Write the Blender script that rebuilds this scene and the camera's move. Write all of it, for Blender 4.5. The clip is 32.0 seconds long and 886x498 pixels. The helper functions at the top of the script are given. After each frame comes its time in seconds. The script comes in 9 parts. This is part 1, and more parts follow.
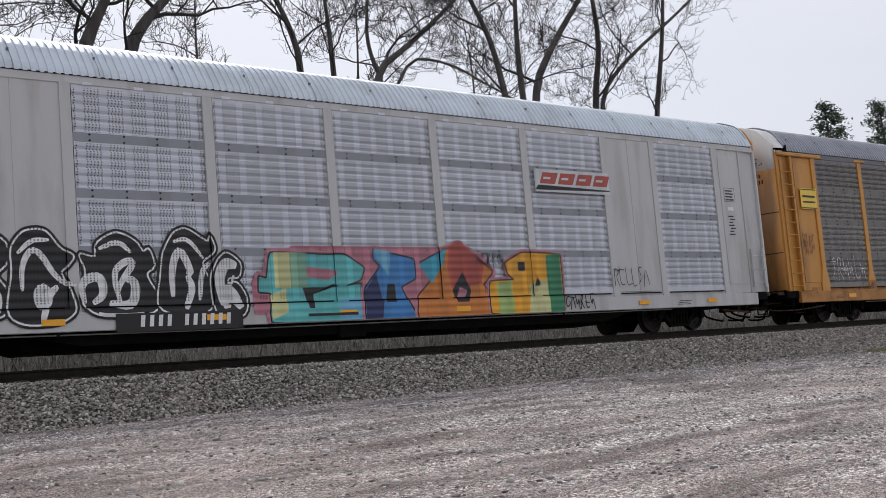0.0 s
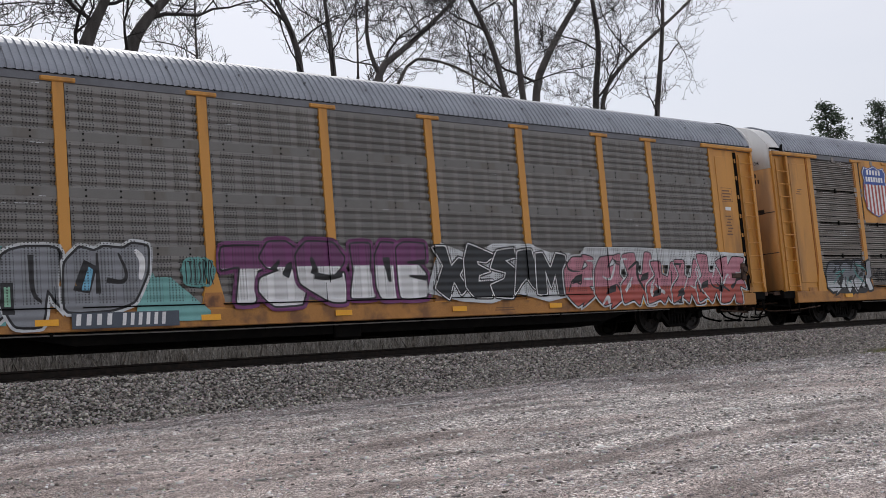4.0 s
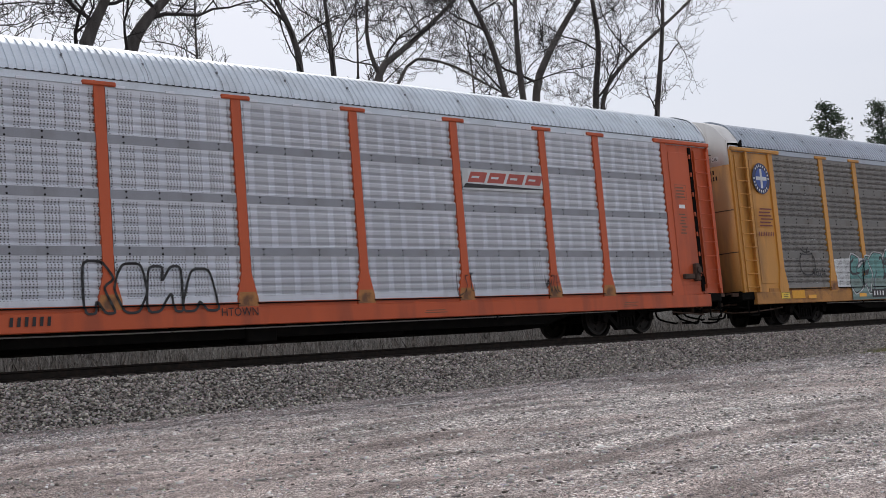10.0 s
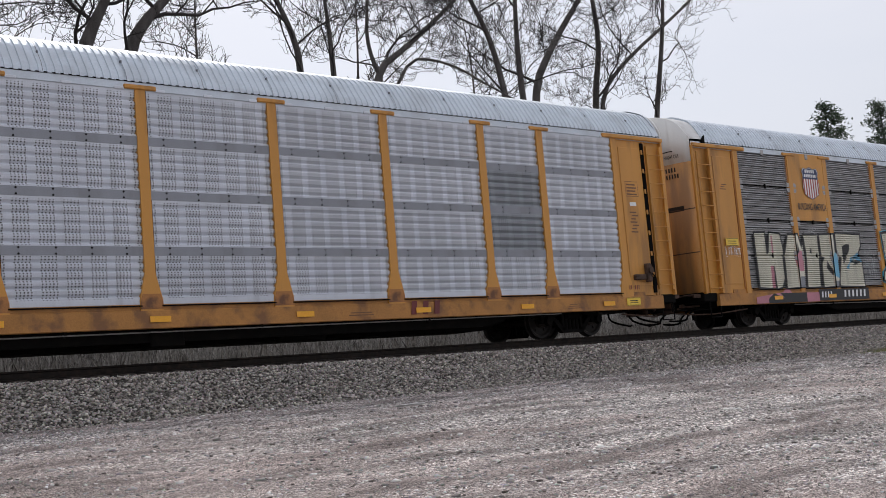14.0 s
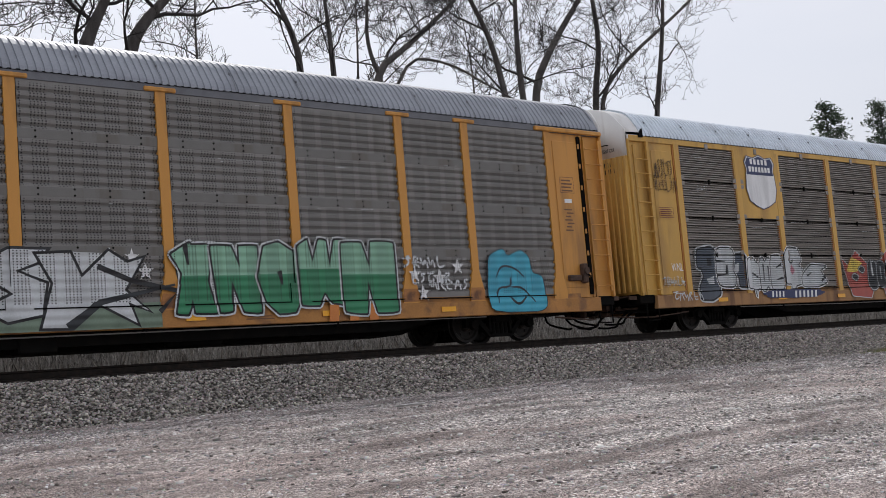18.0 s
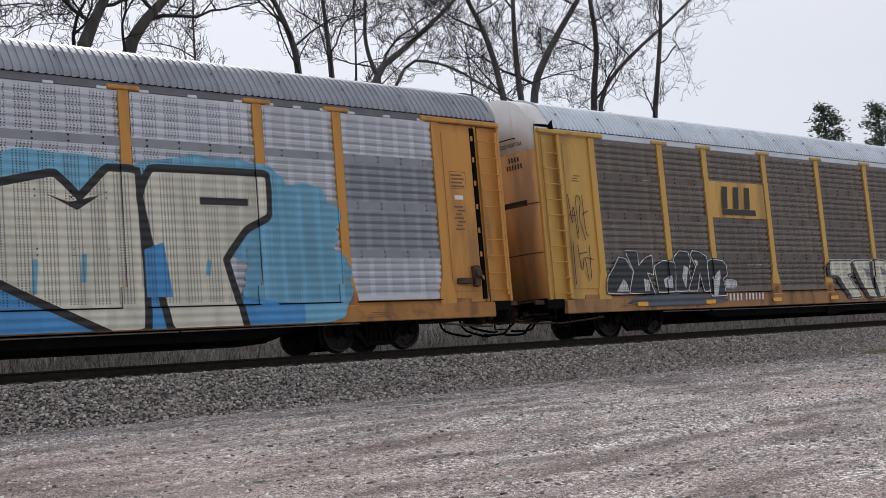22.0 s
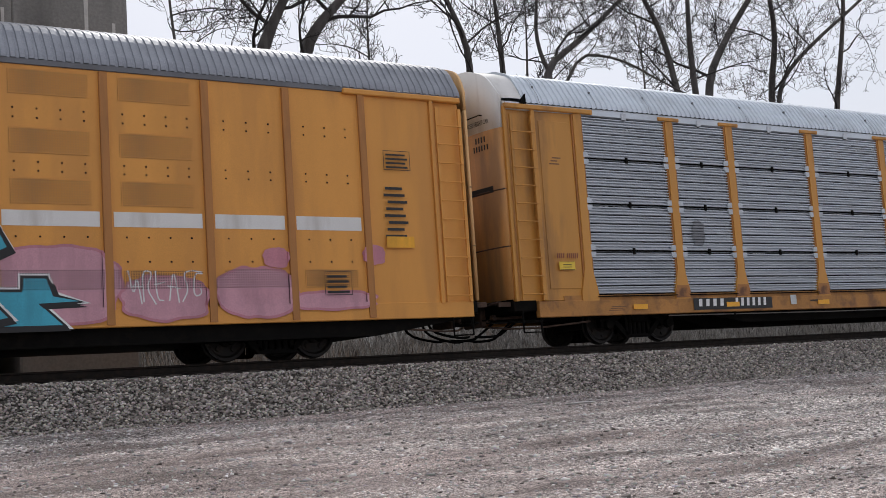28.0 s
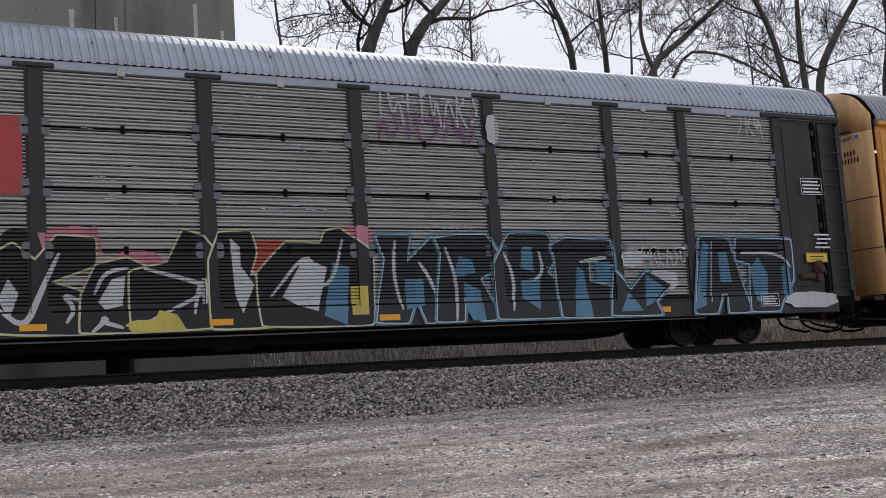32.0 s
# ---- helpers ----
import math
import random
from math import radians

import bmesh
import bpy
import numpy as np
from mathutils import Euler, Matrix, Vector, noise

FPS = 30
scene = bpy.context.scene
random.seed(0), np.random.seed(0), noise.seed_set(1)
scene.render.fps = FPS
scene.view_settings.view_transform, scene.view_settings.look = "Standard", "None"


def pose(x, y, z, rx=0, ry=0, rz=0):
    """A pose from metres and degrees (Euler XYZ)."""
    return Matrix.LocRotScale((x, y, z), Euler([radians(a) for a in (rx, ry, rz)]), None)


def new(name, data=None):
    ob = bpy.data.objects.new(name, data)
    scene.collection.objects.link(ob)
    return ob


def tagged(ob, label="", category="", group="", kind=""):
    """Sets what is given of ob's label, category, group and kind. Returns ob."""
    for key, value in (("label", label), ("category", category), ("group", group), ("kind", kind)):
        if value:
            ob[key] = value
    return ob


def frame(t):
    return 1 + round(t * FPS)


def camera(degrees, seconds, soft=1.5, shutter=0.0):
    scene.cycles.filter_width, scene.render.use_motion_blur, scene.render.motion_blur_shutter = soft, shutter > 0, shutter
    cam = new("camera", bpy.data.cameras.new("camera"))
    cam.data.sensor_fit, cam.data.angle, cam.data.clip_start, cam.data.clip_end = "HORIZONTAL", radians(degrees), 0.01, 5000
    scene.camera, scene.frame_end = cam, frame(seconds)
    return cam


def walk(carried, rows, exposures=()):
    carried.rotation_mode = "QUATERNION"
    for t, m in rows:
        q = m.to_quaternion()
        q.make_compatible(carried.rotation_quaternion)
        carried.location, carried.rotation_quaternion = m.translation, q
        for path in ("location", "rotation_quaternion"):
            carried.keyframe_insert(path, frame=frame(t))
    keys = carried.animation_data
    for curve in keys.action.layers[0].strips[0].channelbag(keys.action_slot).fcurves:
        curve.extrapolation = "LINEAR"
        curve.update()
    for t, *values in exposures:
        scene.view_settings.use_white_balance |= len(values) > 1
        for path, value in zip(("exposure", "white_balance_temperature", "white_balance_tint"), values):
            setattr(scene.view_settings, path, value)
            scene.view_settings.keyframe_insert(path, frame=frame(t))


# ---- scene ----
cam = camera(40.5, 32.0, soft=0.8)
EYE_Z = -0.715          # the camera, under the level of the rail heads (z = 0)
SIDE_Y = 20.0           # near side of the cars
TRACK_Y = 21.5          # middle of the track


def aim(yaw, pitch, roll):
    return pose(0, 0, EYE_Z, 0, 0, yaw) @ pose(0, 0, 0, 90 + pitch) @ pose(0, 0, 0, 0, 0, roll)


VIEW = [
    (0.0, -41.31, 6.07, -4.79), (10.0, -41.31, 6.07, -4.79), (19.5, -41.31, 6.07, -4.79),
    (21.0, -41.36, 6.11, -4.79), (22.0, -41.41, 6.14, -4.79), (23.5, -41.5, 6.2, -4.79),
    (24.5, -41.45, 6.16, -4.79), (26.5, -41.5, 6.24, -4.79), (26.9, -41.45, 6.18, -4.79),
    (27.0, -41.25, 6.02, -4.78), (27.2, -40.35, 6.12, -4.66), (27.3, -39.4, 6.22, -4.55),
    (27.5, -37.55, 6.41, -4.33), (28.0, -33.22, 6.56, -3.87), (28.5, -30.53, 6.71, -3.73),
    (29.0, -29.38, 6.78, -3.74), (29.5, -28.7, 6.81, -3.71), (30.0, -28.52, 6.85, -3.74),
    (30.5, -28.44, 6.86, -3.76), (31.0, -28.36, 6.88, -3.72), (32.0, -28.22, 6.93, -3.68)]
walk(cam, [(t, aim(a, b, c)) for t, a, b, c in VIEW])

# ---- sky and light: a bright, thinly overcast day ----
SUN_UP, SUN_TURN = radians(48), radians(32)
world = bpy.data.worlds.new("overcast_sky")
scene.world = world
world.use_nodes = True
wn, wl = world.node_tree.nodes, world.node_tree.links
wn.clear()
sky = wn.new("ShaderNodeTexSky")
sky.sky_type, sky.sun_disc = "NISHITA", False
sky.sun_elevation, sky.sun_rotation = SUN_UP, SUN_TURN
sky.air_density, sky.dust_density, sky.ozone_density = 1.0, 2.0, 1.0
coord = wn.new("ShaderNodeTexCoord")
stretch = wn.new("ShaderNodeMapping")
stretch.inputs["Scale"].default_value = (1.4, 1.4, 5.0)
clouds = wn.new("ShaderNodeTexNoise")
clouds.inputs["Scale"].default_value, clouds.inputs["Detail"].default_value = 1.6, 4.0
veil = wn.new("ShaderNodeMapRange")
veil.inputs["From Min"].default_value, veil.inputs["From Max"].default_value = 0.3, 0.7
veil.inputs["To Min"].default_value, veil.inputs["To Max"].default_value = 0.72, 0.97
cloud_mix = wn.new("ShaderNodeMix")
cloud_mix.data_type = "RGBA"
cloud_mix.inputs["B"].default_value = (8.45, 8.6, 9.4, 1)
sky_out, sky_bg = wn.new("ShaderNodeOutputWorld"), wn.new("ShaderNodeBackground")
sky_bg.inputs["Strength"].default_value = 0.1
wl.new(coord.outputs["Generated"], stretch.inputs["Vector"])
wl.new(stretch.outputs["Vector"], clouds.inputs["Vector"])
wl.new(clouds.outputs["Fac"], veil.inputs["Value"])
wl.new(veil.outputs["Result"], cloud_mix.inputs["Factor"])
wl.new(sky.outputs["Color"], cloud_mix.inputs["A"])
# the cloud cover is brighter on the side of the hidden sun
SUN_WAY = Vector((math.sin(SUN_TURN) * math.cos(SUN_UP), math.cos(SUN_TURN) * math.cos(SUN_UP), math.sin(SUN_UP)))
toward, glow, bright = wn.new("ShaderNodeVectorMath"), wn.new("ShaderNodeMapRange"), wn.new("ShaderNodeVectorMath")
toward.operation, bright.operation = "DOT_PRODUCT", "SCALE"
toward.inputs[1].default_value = SUN_WAY
glow.inputs["From Min"].default_value, glow.inputs["From Max"].default_value = 0.62, 0.92
glow.inputs["To Min"].default_value, glow.inputs["To Max"].default_value = 0.88, 1.06
wl.new(coord.outputs["Generated"], toward.inputs[0])
wl.new(toward.outputs["Value"], glow.inputs["Value"])
wl.new(cloud_mix.outputs["Result"], bright.inputs[0])
wl.new(glow.outputs["Result"], bright.inputs["Scale"])
wl.new(bright.outputs["Vector"], sky_bg.inputs["Color"])
wl.new(sky_bg.outputs["Background"], sky_out.inputs["Surface"])
sun = new("sun", bpy.data.lights.new("sun", "SUN"))
sun.data.energy, sun.data.angle, sun.data.color = 1.5, radians(14), (1.0, 0.97, 0.93)
sun.rotation_mode = "QUATERNION"
sun.rotation_quaternion = SUN_WAY.to_track_quat("Z", "Y")
scene.view_settings.exposure = 0.0


# ---- materials ----
def mat(name, color, rough=0.6, metal=0.0, vary=0.25, scale=3.0, stain=None, amount=0.5, bump=0.1, grain=40.0,
        streaks=False, spots=None, by_piece=0.0, gloss=0.5):
    """A painted, rusty, stony or metal surface: base colour with two scales of variation, stains and fine relief."""
    m = bpy.data.materials.new(name)
    m.use_nodes = True
    n, k = m.node_tree.nodes, m.node_tree.links
    b = n["Principled BSDF"]
    b.inputs["Roughness"].default_value, b.inputs["Metallic"].default_value = rough, metal
    b.inputs["Specular IOR Level"].default_value = gloss
    tc = n.new("ShaderNodeTexCoord")
    big, fine = n.new("ShaderNodeTexNoise"), n.new("ShaderNodeTexNoise")
    big.inputs["Scale"].default_value, big.inputs["Detail"].default_value = scale, 5
    fine.inputs["Scale"].default_value, fine.inputs["Detail"].default_value = grain, 3
    src = tc.outputs["Object"]
    if streaks:
        mp = n.new("ShaderNodeMapping")
        mp.inputs["Scale"].default_value = (1.0, 1.0, 0.12) if streaks is True else (0.35, 1.0, 7.0)
        k.new(src, mp.inputs["Vector"])
        k.new(mp.outputs["Vector"], big.inputs["Vector"])
    else:
        k.new(src, big.inputs["Vector"])
    k.new(src, fine.inputs["Vector"])
    col = n.new("ShaderNodeMix")
    col.data_type, col.blend_type = "RGBA", "MULTIPLY"
    col.inputs["Factor"].default_value = 1.0
    col.inputs["A"].default_value = (*color, 1)
    sh = n.new("ShaderNodeMapRange")
    sh.inputs["From Min"].default_value, sh.inputs["From Max"].default_value = 0.3, 0.7
    sh.inputs["To Min"].default_value, sh.inputs["To Max"].default_value = 1 - vary, 1 + vary
    add = n.new("ShaderNodeMath")
    add.operation = "MULTIPLY_ADD"
    add.inputs[1].default_value, add.inputs[2].default_value = 0.4, 0.0
    k.new(fine.outputs["Fac"], add.inputs[0])
    add2 = n.new("ShaderNodeMath")
    add2.operation = "MULTIPLY_ADD"
    add2.inputs[1].default_value = 0.6
    k.new(big.outputs["Fac"], add2.inputs[0])
    k.new(add.outputs[0], add2.inputs[2])
    k.new(add2.outputs[0], sh.inputs["Value"])
    shade = sh.outputs["Result"]
    if by_piece:
        info, mr, mul = n.new("ShaderNodeObjectInfo"), n.new("ShaderNodeMapRange"), n.new("ShaderNodeMath")
        mr.inputs["To Min"].default_value, mr.inputs["To Max"].default_value = 1 - by_piece, 1 + by_piece
        mul.operation = "MULTIPLY"
        k.new(info.outputs["Random"], mr.inputs["Value"])
        k.new(mr.outputs["Result"], mul.inputs[0])
        k.new(shade, mul.inputs[1])
        shade = mul.outputs[0]
    k.new(shade, col.inputs["B"])
    out = col.outputs["Result"]
    if stain:
        st, mr, mx = n.new("ShaderNodeTexNoise"), n.new("ShaderNodeMapRange"), n.new("ShaderNodeMix")
        st.inputs["Scale"].default_value, st.inputs["Detail"].default_value = scale * 1.7, 6
        mp = n.new("ShaderNodeMapping")
        mp.inputs["Location"].default_value = (7.3, 1.1, 4.2)
        mp.inputs["Scale"].default_value = (1.0, 1.0, 0.18) if streaks is True else (0.3, 1.0, 6.0) if streaks else (1.0, 1.0, 1.0)
        k.new(src, mp.inputs["Vector"])
        k.new(mp.outputs["Vector"], st.inputs["Vector"])
        mr.inputs["From Min"].default_value, mr.inputs["From Max"].default_value = 0.5, 0.64
        mr.inputs["To Max"].default_value = amount
        mx.data_type = "RGBA"
        mx.inputs["B"].default_value = (*stain, 1)
        k.new(st.outputs["Fac"], mr.inputs["Value"])
        k.new(mr.outputs["Result"], mx.inputs["Factor"])
        k.new(out, mx.inputs["A"])
        out = mx.outputs["Result"]
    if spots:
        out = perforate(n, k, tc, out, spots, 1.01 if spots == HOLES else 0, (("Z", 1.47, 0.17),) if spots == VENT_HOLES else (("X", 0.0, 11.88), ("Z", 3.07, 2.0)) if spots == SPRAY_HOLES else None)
    k.new(out, b.inputs["Base Color"])
    if bump:
        bp = n.new("ShaderNodeBump")
        bp.inputs["Strength"].default_value, bp.inputs["Distance"].default_value = bump, 0.02
        k.new(fine.outputs["Fac"], bp.inputs["Height"])
        k.new(bp.outputs["Normal"], b.inputs["Normal"])
    return m


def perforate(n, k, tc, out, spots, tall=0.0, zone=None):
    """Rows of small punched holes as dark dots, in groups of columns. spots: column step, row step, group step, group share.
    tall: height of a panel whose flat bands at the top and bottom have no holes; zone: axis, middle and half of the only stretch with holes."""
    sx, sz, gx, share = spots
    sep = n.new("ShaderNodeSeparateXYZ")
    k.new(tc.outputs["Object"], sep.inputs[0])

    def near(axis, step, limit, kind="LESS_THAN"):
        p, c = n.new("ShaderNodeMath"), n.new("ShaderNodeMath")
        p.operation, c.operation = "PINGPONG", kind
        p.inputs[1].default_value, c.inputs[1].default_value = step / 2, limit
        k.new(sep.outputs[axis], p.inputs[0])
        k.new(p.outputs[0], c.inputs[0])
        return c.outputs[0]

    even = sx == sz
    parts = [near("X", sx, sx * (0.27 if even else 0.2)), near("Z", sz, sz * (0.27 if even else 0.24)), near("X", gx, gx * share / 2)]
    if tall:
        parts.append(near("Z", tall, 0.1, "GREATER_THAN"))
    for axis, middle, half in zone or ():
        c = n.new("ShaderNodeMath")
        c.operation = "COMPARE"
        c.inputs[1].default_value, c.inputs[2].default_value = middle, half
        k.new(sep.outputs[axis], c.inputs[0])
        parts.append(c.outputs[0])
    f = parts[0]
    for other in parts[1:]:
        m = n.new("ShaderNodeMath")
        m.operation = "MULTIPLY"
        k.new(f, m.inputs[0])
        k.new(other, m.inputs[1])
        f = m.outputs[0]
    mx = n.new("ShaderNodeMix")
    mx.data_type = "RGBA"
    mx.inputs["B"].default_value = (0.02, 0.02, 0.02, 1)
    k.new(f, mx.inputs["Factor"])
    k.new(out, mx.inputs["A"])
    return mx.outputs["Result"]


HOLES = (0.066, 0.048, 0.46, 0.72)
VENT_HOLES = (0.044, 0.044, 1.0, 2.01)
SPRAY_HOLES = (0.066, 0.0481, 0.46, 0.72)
M = {}
M["yellow"] = mat("yellow_paint", (0.57, 0.265, 0.05), 0.5, 0, 0.16, 1.2, (0.16, 0.08, 0.035), 0.55, 0.05, 60, True)
M["pale_yellow"] = mat("faded_yellow_paint", (0.6, 0.35, 0.08), 0.55, 0, 0.16, 1.2, (0.2, 0.1, 0.04), 0.5, 0.05, 60, True)
M["door_yellow"] = mat("dusty_yellow_paint", (0.56, 0.268, 0.08), 0.6, 0, 0.25, 0.9, (0.2, 0.12, 0.07), 0.7, 0.06, 50, True)
M["dusty_end"] = mat("chalky_yellow_paint", (0.7, 0.42, 0.18), 0.6, 0, 0.16, 0.9, (0.3, 0.17, 0.09), 0.5, 0.05, 50, True)
M["unit_yellow"] = mat("weathered_orange_yellow_paint", (0.7, 0.315, 0.062), 0.55, 0, 0.12, 1.0, (0.36, 0.16, 0.05), 0.25, 0.05, 60, True)
M["orange"] = mat("orange_red_paint", (0.5, 0.085, 0.022), 0.5, 0, 0.14, 1.2, (0.16, 0.04, 0.02), 0.4, 0.05, 60, True)
M["black"] = mat("black_paint", (0.017, 0.0175, 0.019), 0.55, 0, 0.3, 1.5, (0.05, 0.045, 0.04), 0.4, 0.05, 60, True)
M["silver_paint"] = mat("pale_grey_paint", (0.52, 0.52, 0.52), 0.5, 0, 0.1, 1.2, (0.3, 0.27, 0.24), 0.4, 0.05, 60, True)
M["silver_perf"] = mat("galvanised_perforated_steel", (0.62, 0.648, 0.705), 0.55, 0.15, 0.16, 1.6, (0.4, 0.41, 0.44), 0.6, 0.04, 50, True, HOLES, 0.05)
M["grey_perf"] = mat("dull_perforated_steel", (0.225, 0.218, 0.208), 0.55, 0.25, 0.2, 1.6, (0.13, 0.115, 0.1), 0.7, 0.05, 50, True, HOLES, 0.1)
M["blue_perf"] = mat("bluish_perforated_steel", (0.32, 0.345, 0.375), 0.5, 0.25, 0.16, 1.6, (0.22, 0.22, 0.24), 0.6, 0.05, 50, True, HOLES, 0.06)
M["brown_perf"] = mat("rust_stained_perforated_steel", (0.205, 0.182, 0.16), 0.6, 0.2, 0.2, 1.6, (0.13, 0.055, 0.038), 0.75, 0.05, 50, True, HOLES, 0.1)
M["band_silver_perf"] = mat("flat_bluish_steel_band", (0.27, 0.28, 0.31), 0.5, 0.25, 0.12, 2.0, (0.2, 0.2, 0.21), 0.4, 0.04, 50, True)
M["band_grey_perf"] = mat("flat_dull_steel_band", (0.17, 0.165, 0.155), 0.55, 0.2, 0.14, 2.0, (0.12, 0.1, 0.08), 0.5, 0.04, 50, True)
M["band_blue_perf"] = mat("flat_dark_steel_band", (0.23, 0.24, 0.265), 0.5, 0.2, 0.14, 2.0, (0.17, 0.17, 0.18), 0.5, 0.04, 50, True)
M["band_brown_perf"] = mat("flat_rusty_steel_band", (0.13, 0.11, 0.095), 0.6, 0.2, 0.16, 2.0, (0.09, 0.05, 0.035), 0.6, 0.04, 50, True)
# pale streaks put rib-edge highlights into the colour of the ribbed steels
M["grey_corr"] = mat("weathered_corrugated_steel", (0.25, 0.225, 0.2), 0.55, 0.22, 0.25, 1.5, (0.35, 0.325, 0.3), 0.5, 0.05, 50, "across", None, 0.1)
M["zinc_corr"] = mat("grey_weathered_corrugated_steel", (0.34, 0.335, 0.335), 0.55, 0.2, 0.28, 1.5, (0.5, 0.49, 0.49), 0.5, 0.05, 50, "across", None, 0.1)
M["blue_corr"] = mat("bluish_corrugated_steel", (0.245, 0.26, 0.28), 0.55, 0.2, 0.3, 1.5, (0.5, 0.51, 0.54), 0.5, 0.05, 50, "across", None, 0.08)
M["pale_corr"] = mat("dull_zinc_corrugated_steel", (0.5, 0.535, 0.58), 0.5, 0.25, 0.3, 1.5, (0.6, 0.62, 0.66), 0.5, 0.05, 50, "across", None, 0.06)
M["roof_light"] = mat("bright_zinc_roof", (0.6, 0.655, 0.72), 0.4, 0.3, 0.12, 0.8, (0.4, 0.42, 0.45), 0.4, 0.04, 30)
M["roof_grey"] = mat("grey_zinc_roof", (0.28, 0.295, 0.33), 0.45, 0.3, 0.18, 0.8, (0.2, 0.21, 0.24), 0.5, 0.04, 30)
M["roof_blue"] = mat("bluish_zinc_roof", (0.37, 0.41, 0.47), 0.42, 0.3, 0.14, 0.8, (0.3, 0.32, 0.36), 0.5, 0.04, 30)
M["white"] = mat("white_paint", (0.72, 0.71, 0.69), 0.55, 0, 0.1, 1.5, (0.42, 0.38, 0.34), 0.5, 0.04, 50, True)
M["red"] = mat("red_painted_plate", (0.42, 0.05, 0.045), 0.5, 0, 0.14, 1.5, (0.25, 0.04, 0.035), 0.4, 0.05, 50, True)
# browner yellow that holds the shade beside the posts in its colour
M["post_brown"] = mat("shaded_dusty_yellow_paint", (0.4, 0.17, 0.045), 0.6, 0, 0.2, 1.5, (0.14, 0.07, 0.03), 0.5, 0.05, 50, True)
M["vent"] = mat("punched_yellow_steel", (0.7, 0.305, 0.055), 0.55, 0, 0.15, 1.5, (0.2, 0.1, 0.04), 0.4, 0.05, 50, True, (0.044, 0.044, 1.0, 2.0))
M["dull_corr"] = mat("silvery_dusty_corrugated_steel", (0.41, 0.405, 0.4), 0.5, 0.2, 0.3, 1.5, (0.5, 0.495, 0.49), 0.5, 0.05, 50, "across", None, 0.08)
# sooty steel, blackened further so its colour deepens the shade under the cars
M["dark"] = mat("sooty_shaded_steel", (0.006, 0.0056, 0.0052), 0.75, 0.1, 0.35, 3, (0.012, 0.01, 0.008), 0.5, 0.12, 40, gloss=0.06)
M["wheel"] = mat("greasy_wheel_steel", (0.016, 0.014, 0.013), 0.6, 0.2, 0.3, 5, (0.04, 0.03, 0.022), 0.5, 0.1, 40, gloss=0.25)
M["tread"] = mat("worn_tread_steel", (0.3, 0.29, 0.28), 0.35, 0.8, 0.2, 5)
M["rail"] = mat("rusty_rail_steel", (0.02, 0.016, 0.0135), 0.75, 0.1, 0.3, 6, (0.045, 0.03, 0.022), 0.5, 0.15, 60, gloss=0.2)
M["tie"] = mat("creosoted_oak", (0.05, 0.04, 0.033), 0.85, 0, 0.4, 5, (0.1, 0.09, 0.08), 0.5, 0.4, 30)
M["reflector"] = mat("amber_reflective_tape", (0.85, 0.4, 0.02), 0.3, 0, 0.1, 8)
M["sticker"] = mat("yellow_warning_sticker", (0.8, 0.55, 0.05), 0.4, 0, 0.08, 8)
M["flat_black"] = mat("black_gap", (0.006, 0.006, 0.006), 0.9, 0, 0.2, 4, gloss=0.05)
M["bark"] = mat("grey_brown_bark", (0.072, 0.064, 0.06), 0.9, 0, 0.5, 3, (0.15, 0.14, 0.13), 0.5, 0.5, 25, True)
M["twig"] = mat("dark_twig_bark", (0.028, 0.024, 0.023), 0.9, 0, 0.3, 2)
M["needles"] = mat("pine_needles", (0.035, 0.06, 0.03), 0.8, 0, 0.5, 2, (0.06, 0.085, 0.045), 0.6, 0.2, 20)
M["brush"] = mat("dry_winter_weeds", (0.32, 0.3, 0.275), 0.9, 0, 0.6, 2.5, (0.06, 0.05, 0.045), 0.9, 0.2, 20)
M["concrete"] = mat("stained_old_concrete", (0.22, 0.21, 0.195), 0.85, 0, 0.35, 0.5, (0.09, 0.085, 0.08), 0.75, 0.3, 14, True)
M["lime"] = mat("lime_streak", (0.5, 0.48, 0.45), 0.9, 0, 0.2, 3)
M["earth"] = mat("far_field_ground", (0.11, 0.103, 0.094), 0.95, 0, 0.5, 1.2, (0.05, 0.046, 0.042), 0.8, 0.8, 9)


def stone_mat(name, dark, light, rough=0.85):
    """Crushed stone whose pieces differ in tone."""
    m = bpy.data.materials.new(name)
    m.use_nodes = True
    n, k = m.node_tree.nodes, m.node_tree.links
    b = n["Principled BSDF"]
    b.inputs["Roughness"].default_value = rough
    geo, ramp, tc, fine, mx = n.new("ShaderNodeNewGeometry"), n.new("ShaderNodeValToRGB"), n.new("ShaderNodeTexCoord"), n.new("ShaderNodeTexNoise"), n.new("ShaderNodeMix")
    ramp.color_ramp.elements[0].color, ramp.color_ramp.elements[1].color = (*dark, 1), (*light, 1)
    mid = ramp.color_ramp.elements.new(0.75)
    mid.color = (*[a * 0.6 + b2 * 0.4 for a, b2 in zip(dark, light)], 1)
    fine.inputs["Scale"].default_value = 45
    mx.data_type, mx.blend_type = "RGBA", "OVERLAY"
    mx.inputs["Factor"].default_value = 0.5
    k.new(geo.outputs["Random Per Island"], ramp.inputs["Fac"])
    k.new(tc.outputs["Object"], fine.inputs["Vector"])
    k.new(ramp.outputs["Color"], mx.inputs["A"])
    k.new(fine.outputs["Color"], mx.inputs["B"])
    k.new(mx.outputs["Result"], b.inputs["Base Color"])
    return m


